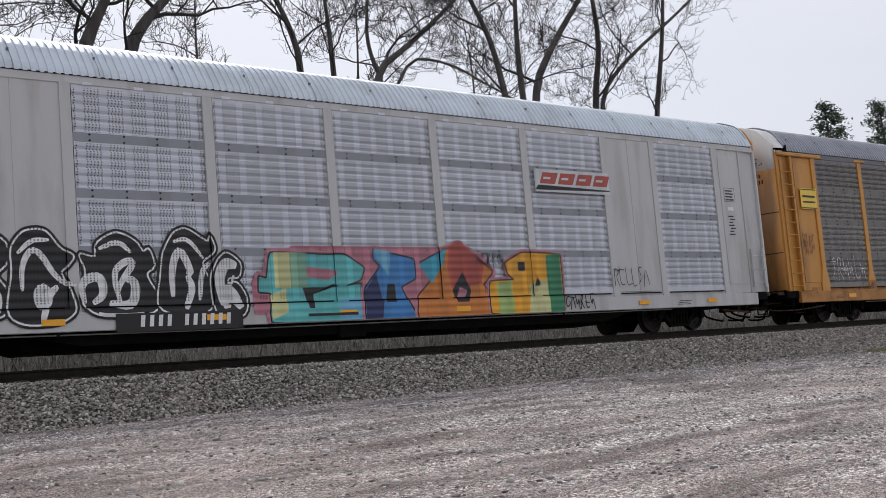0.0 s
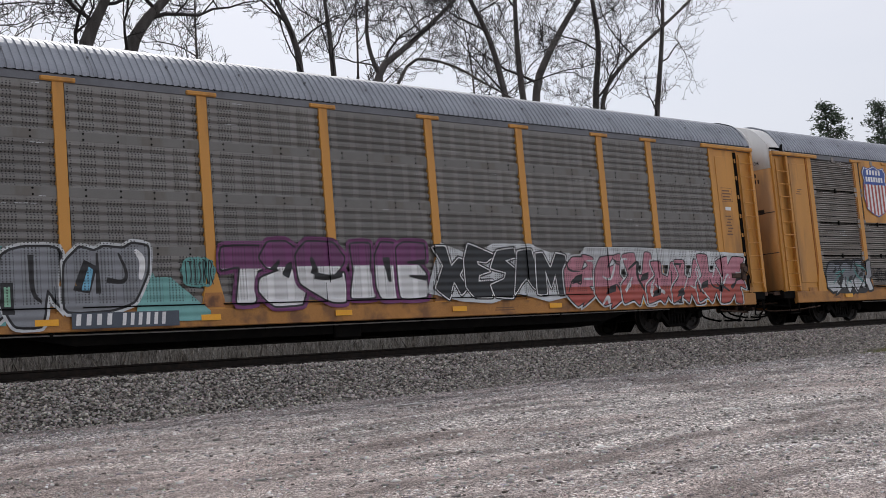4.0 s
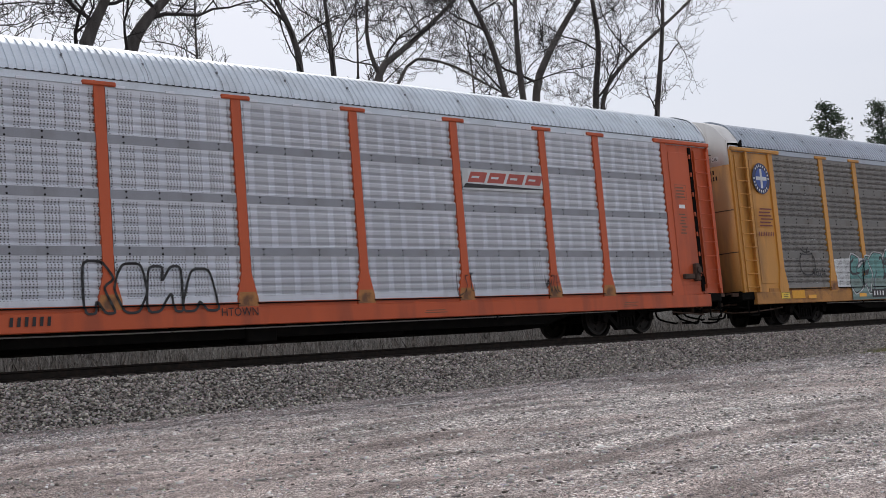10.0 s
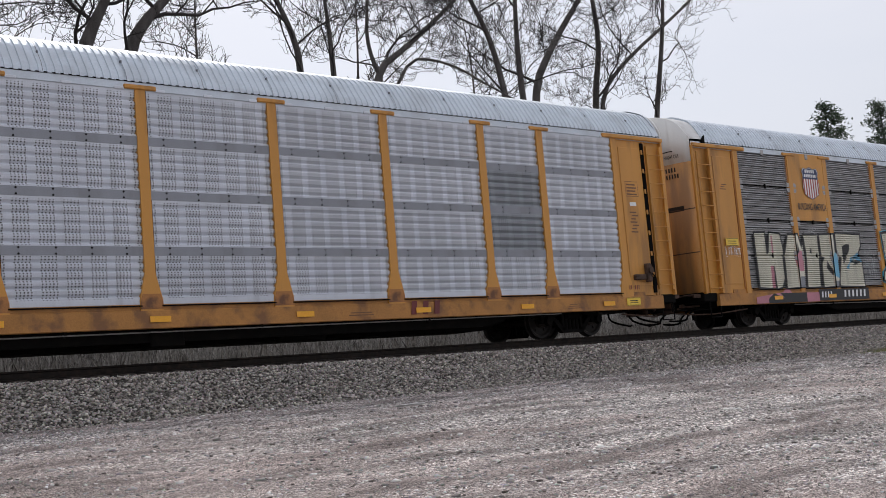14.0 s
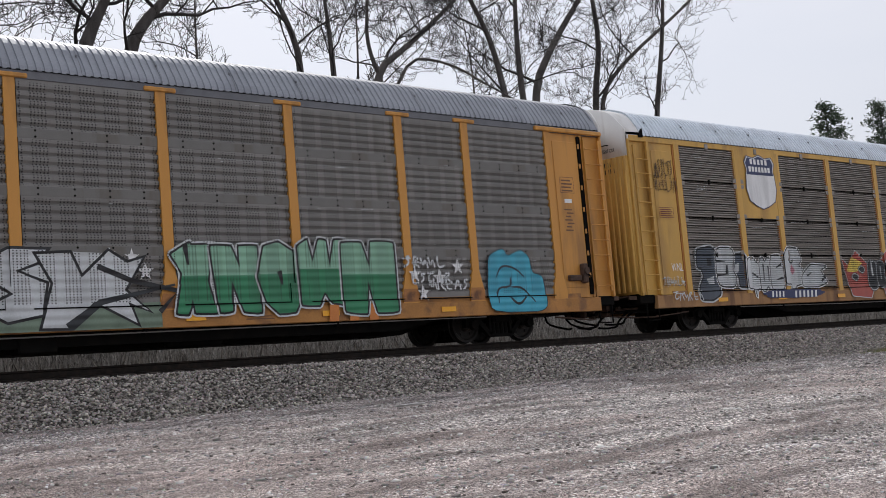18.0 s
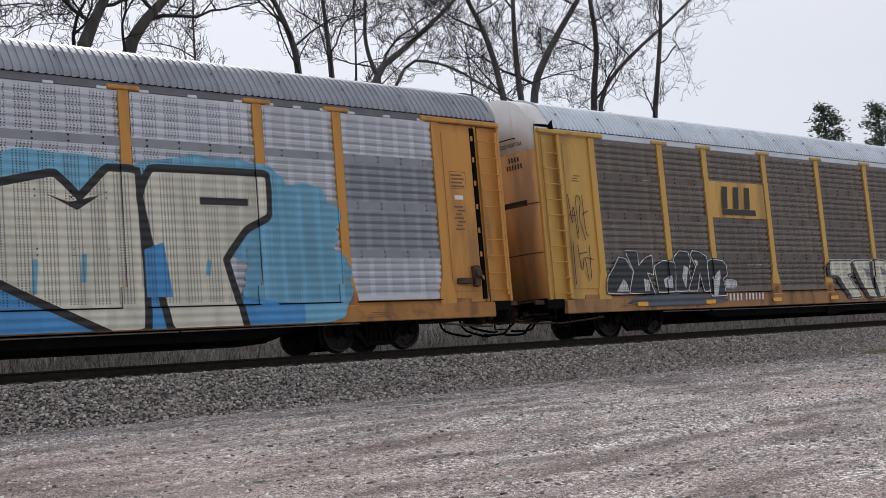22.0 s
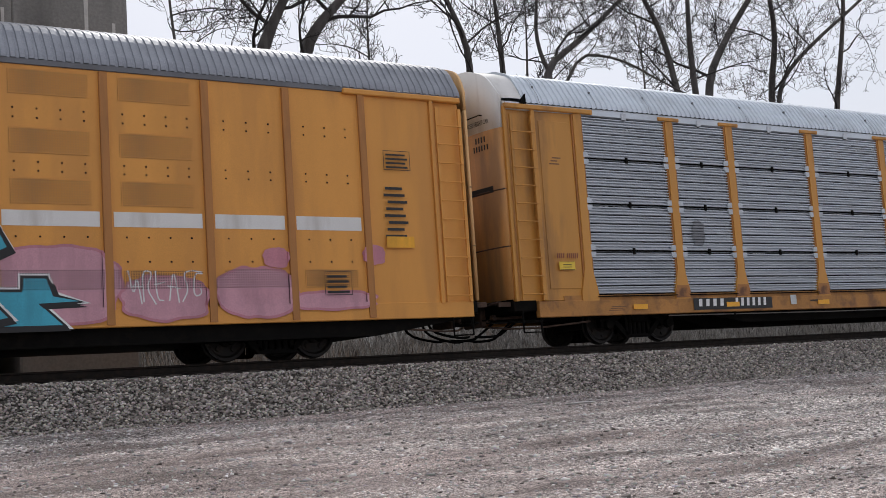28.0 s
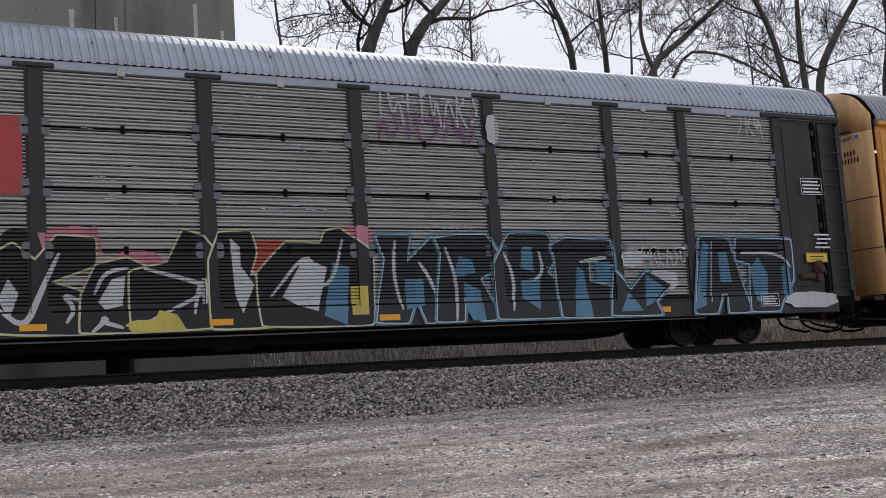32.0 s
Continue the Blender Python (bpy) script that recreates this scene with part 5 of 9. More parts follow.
BLADES = ("04 0e 5k bk 8e dg ak hk fc k8 c9 g4 80 92 50", "00 3c 0h 8k 8e ck kj gd k6 e7 f0 a0 a5 60", "05 2k 9j 7d ch dk kj jb g5 k1 d0 b6 62 30",
          "02 4a 1g 6k ci bd gk ki hc k4 f0 b4 80 53", "00 08 6c 2k ak 9d dc fk kk ka g9 k0 e0 c5 90 73")


def wild(car, y, n, x0, z0, x1, z1, fill="teal", line="ink", seed=1, low="", halo="pale", curl="", rim=0.028, cut=0.4):
    """An interlocked piece too wild to read: n bladed forms that overlap, with bent lines inside them."""
    r = random.Random(seed)
    w, letters = (x1 - x0) / n, []
    for i in range(n):
        a = x0 + i * w
        lines = []
        for k in range(4):
            pts = [(r.randrange(2, 19), r.randrange(2, 18))]
            for _ in range(3):
                pts.append((min(19, max(1, pts[-1][0] + r.randrange(-7, 8))), min(18, max(1, pts[-1][1] + r.randrange(-7, 8)))))
            color = curl if curl and k % 2 else line
            lines.append("%s*%.2f:%s" % (color, r.uniform(0.35, 0.8), " ".join(GRID[p] + GRID[q] for p, q in pts)))
        patch = (r.randrange(2, 13), r.randrange(3, 11))
        lines.append("%s=%s" % (line, " ".join(GRID[patch[0] + p] + GRID[patch[1] + q] for p, q in ((0, 0), (5, 1), (6, 4), (2, 3)))))
        letters.append((a - w * 0.16, z0 + (z1 - z0) * r.uniform(0, 0.06), a + w * 1.16, z1 - (z1 - z0) * r.uniform(0, 0.14), r.choice(BLADES), *lines))
    piece(car, y, letters, fill, line, halo, rim, 0.04, 0.045, 0.12, low=low, cut=cut, wob=1.0, seed=seed)


def scribble(car, y, x0, z0, x1, z1, color="black", seed=1, w=0.018, turns=9):
    """A hand-written tag too quick to read: hooked strokes side by side, some crossed."""
    r = random.Random(seed)
    n = max(3, int(turns * 0.7))
    layers, h = [], z1 - z0
    step = (x1 - x0) / n
    for i in range(n):
        a, s = x0 + i * step, step * r.uniform(0.75, 1.15)
        forms = ([(0, 1), (0.1, 0), (0.9, 0.1)], [(0, 0), (0.4, 1), (0.9, 0)], [(0.9, 0.9), (0.1, 0.8), (0.1, 0.1), (0.9, 0.2), (0.8, 0.5)], [(0.1, 0), (0.1, 1), (0.9, 0.8), (0.2, 0.5), (0.9, 0)],
                 [(0.9, 0.9), (0.2, 0.9), (0.8, 0.4), (0.1, 0.05)], [(0, 0.9), (0.3, 0.1), (0.6, 0.8), (0.9, 0)], [(0.5, 1), (0.45, 0.0)])
        pts = [(a + s * (p + r.uniform(-0.1, 0.1)), z0 + h * (q + r.uniform(-0.08, 0.08))) for p, q in r.choice(forms)]
        layers.append((ribbon(smooth(pts), w * 0.8), color, 0.0006 + 0.00008 * i))
        if r.random() < 0.4:
            q = z0 + h * r.uniform(0.4, 0.95)
            layers.append((ribbon([(a - 0.1 * s, q), (a + s, q + r.uniform(-0.1, 0.1) * h)], w * 0.7), color, 0.0004 + 0.00008 * i))
    return flat("graffiti", layers, car, y)


def blob(x0, z0, x1, z1, seed, n=20):
    r = random.Random(seed * 7 + 3)
    cx, cz = (x0 + x1) / 2, (z0 + z1) / 2
    out = []
    for i in range(n):
        a = 2 * math.pi * i / n
        k = (abs(math.cos(a)) ** 2.7 + abs(math.sin(a)) ** 2.7) ** (-1 / 2.7) * (1 + r.uniform(-0.1, 0.08))
        out.append((cx + math.cos(a) * k * (x1 - x0) / 2, cz + math.sin(a) * k * (z1 - z0) / 2))
    return smooth(out + [out[0]], 1)[:-1]


def cloud(car, y, x0, z0, x1, z1, color, seed=1, rim=""):
    """A patch of sprayed colour with an uneven edge."""
    layers = [([blob(x0, z0, x1, z1, seed, 28)], color, 0.0003)]
    if rim:
        layers.insert(0, ([blob(x0 - 0.05, z0 - 0.05, x1 + 0.05, z1 + 0.05, seed, 28)], rim, 0.0))
    return flat("graffiti", layers, car, y)


def rect(car, y, x0, z0, x1, z1, color, name="painted_patch", label=""):
    return flat(name, [([[(x0, z0), (x1, z0), (x1, z1), (x0, z1)]], color, 0)], car, y, label)


def plate(car, x0, z0, x1, z1, material, label=""):
    """A real steel sheet set on the panels between two posts."""
    z1 = min(z1, 5.17)
    return part("sign_plate", Shape().box(x0, x1, -1.492, -1.476, z0, z1, 0.004), M[material], car, label)


def frame_box(car, y, x0, z0, x1, z1, color="maroon", rows=4):
    """A stencilled data block: a thin border round lines of small signs."""
    t = 0.012
    polys = [[(x0, z0), (x1, z0), (x1, z0 + t), (x0, z0 + t)], [(x0, z1 - t), (x1, z1 - t), (x1, z1), (x0, z1)], [(x0, z0 + t), (x0 + t, z0 + t), (x0 + t, z1 - t), (x0, z1 - t)], [(x1 - t, z0 + t), (x1, z0 + t), (x1, z1 - t), (x1 - t, z1 - t)]]
    h = (z1 - z0 - 0.06) / rows
    for i in range(rows):
        a = z0 + 0.04 + i * h
        polys.append([(x0 + 0.05, a), (x1 - 0.06 - 0.05 * (i % 2), a), (x1 - 0.06 - 0.05 * (i % 2), a + h * 0.45), (x0 + 0.05, a + h * 0.45)])
    return flat("data_block", [(polys, color, 0.001)], car, y)


def small_print(car, y, x0, z0, x1, z1, rows=4, color="maroon"):
    h = (z1 - z0) / rows
    polys = [[(x0 + 0.04 * (i % 3), z0 + i * h), (x1 - 0.05 * ((i + 1) % 3), z0 + i * h), (x1 - 0.05 * ((i + 1) % 3), z0 + i * h + h * 0.4), (x0 + 0.04 * (i % 3), z0 + i * h + h * 0.4)] for i in range(rows)]
    return flat("lettering", [(polys, color, 0.001)], car, y)


def sticker(car, y, x0, z0, x1, z1):
    s = part("warning_sticker", Shape().box(x0, x1, y - 0.004, y, z0, z1), M["sticker"], car, "yellow warning sticker")
    h = (z1 - z0)
    flat("border", [([[(x0 + (0.02 if a < 0.1 or a > 0.9 else 0.1), z0 + h * a), (x1 - (0.02 if a < 0.1 or a > 0.9 else 0.1), z0 + h * a), (x1 - (0.02 if a < 0.1 or a > 0.9 else 0.1), z0 + h * b2), (x0 + (0.02 if a < 0.1 or a > 0.9 else 0.1), z0 + h * b2)] for a, b2 in ((0.03, 0.08), (0.3, 0.38), (0.56, 0.66), (0.92, 0.97))], "black", 0.006)], s, y)


def reflector(car, x, z=0.77, w=0.42, h=0.11):
    part("reflector", shared(("reflector", w, h), lambda: Shape().box(-w / 2, w / 2, -0.005, 0.0, -h / 2, h / 2), M["reflector"]), None, car, at=(x, -1.528, z))


def shield(car, y, x0, z0, x1, z1, stripes=True, top_color="navy"):
    """A striped shield emblem with a dark top."""
    w, h, cx = x1 - x0, z1 - z0, (x0 + x1) / 2
    half = [(0.0, 0.0), (0.2, 0.05), (0.42, 0.14), (0.5, 0.35), (0.47, 0.6), (0.44, 0.68), (0.5, 0.82), (0.4, 0.93), (0.2, 0.9), (0.0, 0.96)]

    def outline(k):
        right = [(cx + a * w * k, z0 + h * (0.48 + (b2 - 0.48) * k)) for a, b2 in half]
        return right + [(2 * cx - a, b2) for a, b2 in right[-2:0:-1]]

    layers = [([outline(1.0)], top_color, 0), ([outline(0.965)], "white", 0.001)]
    zt = 0.6
    top = [(cx + a * w * 0.93, z0 + h * b2) for a, b2 in ((0.47, zt), (0.44, 0.68), (0.49, 0.8), (0.4, 0.9), (0.2, 0.875), (0.0, 0.93))]
    layers.append(([[(2 * cx - top[0][0], top[0][1])] + top + [(2 * cx - a, b2) for a, b2 in top[-2:0:-1]]], top_color, 0.002))
    if stripes:
        polys = []
        for i in range(7):
            a = -0.42 + i * 0.14 - 0.035
            low = 0.03 + 0.5 * abs(a + 0.035) ** 2 * 1.6
            polys.append([(cx + a * w, z0 + h * low), (cx + (a + 0.07) * w, z0 + h * low), (cx + (a + 0.07) * w, z0 + h * zt), (cx + a * w, z0 + h * zt)])
        layers.append((polys, "brick", 0.002))
    letters = []
    for n, a, b2, c in ((5, -0.3, 0.3, 0.78), (7, -0.36, 0.36, 0.65)):
        for i in range(n):
            p = cx + (a + (b2 - a) * i / n) * w
            letters.append([(p, z0 + h * c), (p + 0.075 * w, z0 + h * c), (p + 0.075 * w, z0 + h * (c + 0.09)), (p, z0 + h * (c + 0.09))])
    layers.append((letters, "white", 0.003))
    return flat("emblem", layers, car, y, "shield emblem")


def disc(cx, cz, rx, rz, n=28):
    return [(cx + rx * math.cos(2 * math.pi * i / n), cz + rz * math.sin(2 * math.pi * i / n)) for i in range(n)]


def round_emblem(car, y, x0, z0, x1, z1):
    """A round emblem: dark ring, blue field, pale cross."""
    cx, cz, rx, rz = (x0 + x1) / 2, (z0 + z1) / 2, (x1 - x0) / 2, (z1 - z0) / 2
    ticks = []
    for i in range(22):
        if i % 11 < 9:
            a = 2 * math.pi * i / 22
            p, q = (-math.sin(a), math.cos(a)), (math.cos(a), math.sin(a))
            ticks.append([(cx + (q[0] * k + p[0] * j) * rx, cz + (q[1] * k + p[1] * j) * rz) for k, j in ((0.75, -0.05), (0.75, 0.05), (0.91, 0.05), (0.91, -0.05))])
    cross = [[(cx - rx * 0.62, cz - rz * 0.12), (cx + rx * 0.62, cz - rz * 0.12), (cx + rx * 0.62, cz + rz * 0.12), (cx - rx * 0.62, cz + rz * 0.12)]]
    up = [[(cx - rx * 0.12, cz - rz * 0.62), (cx + rx * 0.12, cz - rz * 0.62), (cx + rx * 0.12, cz + rz * 0.62), (cx - rx * 0.12, cz + rz * 0.62)]]
    return flat("emblem", [([disc(cx, cz, rx, rz)], "navy", 0), (ticks, "pale", 0.001), ([disc(cx, cz, rx * 0.66, rz * 0.66)], "royal", 0.001), (cross, "pale", 0.002), (up, "pale", 0.0025)], car, y, "round blue emblem")


def apple(car, y, x0, z0, x1, z1, color):
    """A fruit drawn with one line: round body, stem and two leaves."""
    cx, cz, rx, rz = (x0 + x1) / 2, z0 + (z1 - z0) * 0.42, (x1 - x0) / 2, (z1 - z0) * 0.42
    body = [(cx + rx * math.sin(a) * (1 + 0.12 * math.cos(2 * a)), cz + rz * math.cos(a) * (0.82 if abs(math.sin(a)) < 0.3 and math.cos(a) > 0 else 1)) for a in [2 * math.pi * i / 24 for i in range(25)]]
    stem = [(cx, cz + rz * 0.8), (cx + 0.02, z1 - 0.08), (cx + 0.08, z1)]
    leaf = [(cx - rx * 0.7, z1 - 0.02), (cx - rx * 0.3, z1 - 0.14), (cx, cz + rz * 1.0), (cx + rx * 0.4, z1 - 0.12)]
    return flat("graffiti", [(ribbon(smooth(body), 0.022), color, 0), (ribbon(smooth(stem), 0.02), color, 0.0002), (ribbon(smooth(leaf), 0.02), color, 0.0004)], car, y)


def star(car, y, x, z, s):
    pts = [(x + s * (1 if i % 2 == 0 else 0.4) * math.sin(math.pi * i / 5), z + s * (1 if i % 2 == 0 else 0.4) * math.cos(math.pi * i / 5)) for i in range(10)]
    return flat("graffiti", [([pts], "white", 0.001)], car, y)


def swoosh_emblem(car, y, x0, z0, x1, z1):
    """Black speed lines, a slanting block and two bold signs over a row of small bars."""
    w, h = x1 - x0, z1 - z0
    polys = []
    for i in range(5):
        a = z0 + h * (0.42 + i * 0.12)
        polys.append([(x0 + w * 0.02 * i, a), (x0 + w * (0.22 + 0.04 * i), a), (x0 + w * (0.24 + 0.04 * i), a + h * 0.06), (x0 + w * 0.02 * i, a + h * 0.06)])
    polys.append([(x0 + w * 0.5, z1), (x0 + w * 0.62, z1), (x0 + w * 0.74, z0 + h * 0.38), (x0 + w * 0.64, z0 + h * 0.38)])
    polys.append([(x0 + w * 0.64, z0 + h * 0.42), (x0 + w * 0.7, z1 - h * 0.06), (x0 + w * 0.8, z1 - h * 0.06), (x0 + w * 0.74, z0 + h * 0.42)])
    polys.append([(x0 + w * 0.8, z0 + h * 0.42), (x0 + w * 0.97, z0 + h * 0.42), (x0 + w, z1 - h * 0.06), (x0 + w * 0.83, z1 - h * 0.06)])
    for i in range(16):
        if i != 7:
            polys.append([(x0 + w * i / 16, z0), (x0 + w * (i + 0.7) / 16, z0), (x0 + w * (i + 0.75) / 16, z0 + h * 0.22), (x0 + w * (i + 0.05) / 16, z0 + h * 0.22)])
    return flat("emblem", [(polys, "black", 0.001)], car, y, "black emblem with speed lines")


def slant_emblem(car, y, x0, z0, x1, z1):
    """Four slanting red signs over a black wedge on a white stripe."""
    w, h = x1 - x0, z1 - z0
    polys = []
    for i in range(4):
        a = x0 + w * (0.06 + i * 0.235)
        polys.append([(a, z0 + h * 0.36), (a + w * 0.2, z0 + h * 0.36), (a + w * 0.25, z0 + h * 0.86), (a + w * 0.05, z0 + h * 0.86)])
    cuts = [[(x0 + w * (0.11 + i * 0.235), z0 + h * 0.56), (x0 + w * (0.2 + i * 0.235), z0 + h * 0.56), (x0 + w * (0.21 + i * 0.235), z0 + h * 0.66), (x0 + w * (0.12 + i * 0.235), z0 + h * 0.66)] for i in range(4)]
    wedge = [[(x0, z0 + h * 0.08), (x0 + w, z0 + h * 0.14), (x0 + w, z0 + h * 0.2), (x0 + w * 0.04, z0 + h * 0.3)]]
    return flat("emblem", [([[(x0, z0), (x1, z0), (x1, z1), (x0, z1)]], "pale", 0), (polys, "brick", 0.001), (cuts, "pale", 0.002), (wedge, "black", 0.001)], car, y, "slanting red emblem over a black wedge")


def block_letters(car, y, pattern, x0, z0, x1, z1, back, front):
    """A dark plate with bold slanted signs."""
    if back:
        rect(car, y, x0, z0, x1, z1, back)
    m = (z1 - z0) * 0.14
    bars(car, y - 0.001, pattern, x0 + m, z0 + m, x1 - m * 2, z1 - m, front, 0.18, 0, 0.78)


def end_marks(car, white_strip=True, slots=False, color="black"):
    """Marks on the end doors that face the camera: the height warning, the car's signs as bars, handle slots."""
    for side in (-1, 1):
        a = side * 0.75 - 0.42
        if white_strip:
            flat("lettering", [([[(a, 4.78), (a + 0.84, 4.78), (a + 0.84, 4.92), (a, 4.92)][::-1]], "white", 0.001)], car, 0, "", -1)
        polys = [[(-x + 2 * (a + 0.42), z) for x, z in p] for p in fitted(glyphs("EXCESS HEIGHT CAR", 0.01), box_of(glyphs("EXCESS HEIGHT CAR", 0.01)), a + 0.03, 4.8, a + 0.81, 4.9)]
        flat("lettering", [(polys, "black", 0.003)], car, 0, "", -1)
        if slots:
            flat("slot", [([[(side * 0.75 - 0.4, 3.3), (side * 0.75 + 0.4, 3.3), (side * 0.75 + 0.4, 3.44), (side * 0.75 - 0.4, 3.44)]], "black", 0.002)], car, 0, "dark slot in the door", -1)
    bars(car, 0, "BBBB", -1.0, 4.42, -0.62, 4.54, color, 0, -1)
    bars(car, 0, "BBBBBB", -1.08, 4.24, -0.54, 4.36, color, 0, -1)
    part("handhold", shared("door_handhold", lambda: Shape().tube([(-14.05, -0.95, 5.0), (-14.12, -0.95, 5.0), (-14.12, -0.35, 5.0), (-14.05, -0.35, 5.0)], 0.014, 6), M["dark"]), None, car)


def end_marks_at(car, shift):
    """The marks of a standard end, moved along the car."""
    before = set(car.children)
    end_marks(car)
    for ob in car.children:
        if ob not in before:
            ob.matrix_basis = Matrix.Translation((shift, 0, 0))


def common_marks(car, reflect=True, data="brown", blocks=True):
    """What every car carries: reflectors along the sill, data blocks and warning stickers on the end plates."""
    if reflect:
        for x in (-10.8, -7.9, -4.7, -1.6, 1.6, 4.7, 7.9, 10.8):
            reflector(car, x + 0.3)
    if not blocks:
        return
    frame_box(car, -1.467, 12.22, 3.55, 12.72, 3.95, data)
    small_print(car, -1.467, 12.3, 2.6, 12.62, 3.2, 7, data)
    rect(car, -1.4675, 12.34, 3.3, 12.6, 3.4, 'white', 'label')
    small_print(car, -1.467, -12.72, 3.9, -12.4, 4.1, 3, data)
    small_print(car, -1.502, -11.4, 0.7, -10.9, 0.82, 3, data)
    small_print(car, -1.502, 3.0, 0.7, 3.7, 0.8, 2, data)
    small_print(car, -1.502, 9.6, 0.68, 10.2, 0.82, 3, data)


def scuffs(car, n, seed, bright="pale", low=1.1, high=5.0):
    """Short pale scrapes along the ribs, most of them near the tops of the panel rows."""
    r = random.Random(seed)
    polys = []
    for i in range(n):
        row = r.choice(ROWS)
        z = row[1] - 0.05 - abs(r.gauss(0, 0.16)) if r.random() < 0.7 else r.uniform(low, high)
        b = r.randrange(9)
        a, c = EDGES[b] + 0.25, EDGES[b + 1] - 0.25
        x, l = r.uniform(a, c), min(r.expovariate(3.0) + 0.06, 0.9)
        lines = r.choice((1, 1, 2, 3)) if n > 60 else 1
        for j in range(lines):
            k, zj = r.uniform(0, 0.1), z - j * 0.065
            while k < l:
                w = r.uniform(0.02, 0.1)
                if x + k + w < c and r.random() < 0.6:
                    polys.append([(x + k, zj), (x + k + w, zj + 0.002), (x + k + w, zj + r.uniform(0.006, 0.022)), (x + k, zj + 0.012)])
                k += w + r.uniform(0.0, 0.06)
    ob = flat("scuff_marks", [(polys, bright, 0.0)], car, -1.481)
    return tagged(ob, "pale scrapes on the panels", kind="stuff")

TRAIN = []
ROLLED = [-0.00, 7.10, 14.19, 21.28, 28.41, 35.97, 43.03, 50.16, 57.24, 64.29, 71.29, 78.29, 85.28, 92.26, 99.26, 106.38, 113.59, 120.55, 127.52, 134.46, 141.42, 148.39, 155.32, 162.30, 169.28, 176.10, 182.92, 189.90, 196.99, 204.07, 211.14, 218.21, 225.05, 231.89, 238.77, 245.51, 252.40, 259.26, 266.06, 272.88, 279.62, 286.33, 293.02, 299.78, 306.59, 313.31, 320.05, 326.78, 333.44, 340.10, 346.89, 353.75, 360.62, 367.46, 374.13, 380.85, 387.57, 394.24, 400.91, 407.57, 414.17, 420.80, 427.49, 434.13, 440.68]


def gone(t):
    """How far the train has rolled after t seconds (a mark for every half second)."""
    return float(np.interp(t, [i / 2 for i in range(65)], ROLLED))


def add(car, centre):
    TRAIN.append((car, centre))
    return car

Y = -1.515


def car_a():
    car = add(autorack('yellow car carrier with dull perforated steel sides and a white scrawl', 44.95, 'yellow', 'grey_perf', 'roof_grey'), 44.95)
    scuffs(car, 40, 0)
    common_marks(car)
    end_marks(car)
    sticker(car, Y, -12.79, 3.45, -11.91, 4.09)
    scribble(car, Y - 0.0014, -11.46, 1.27, -9.46, 1.98, 'white', 3)
    scribble(car, Y - 0.0028, -12.86, 2.06, -12.25, 2.76, 'maroon', 5, 0.01)


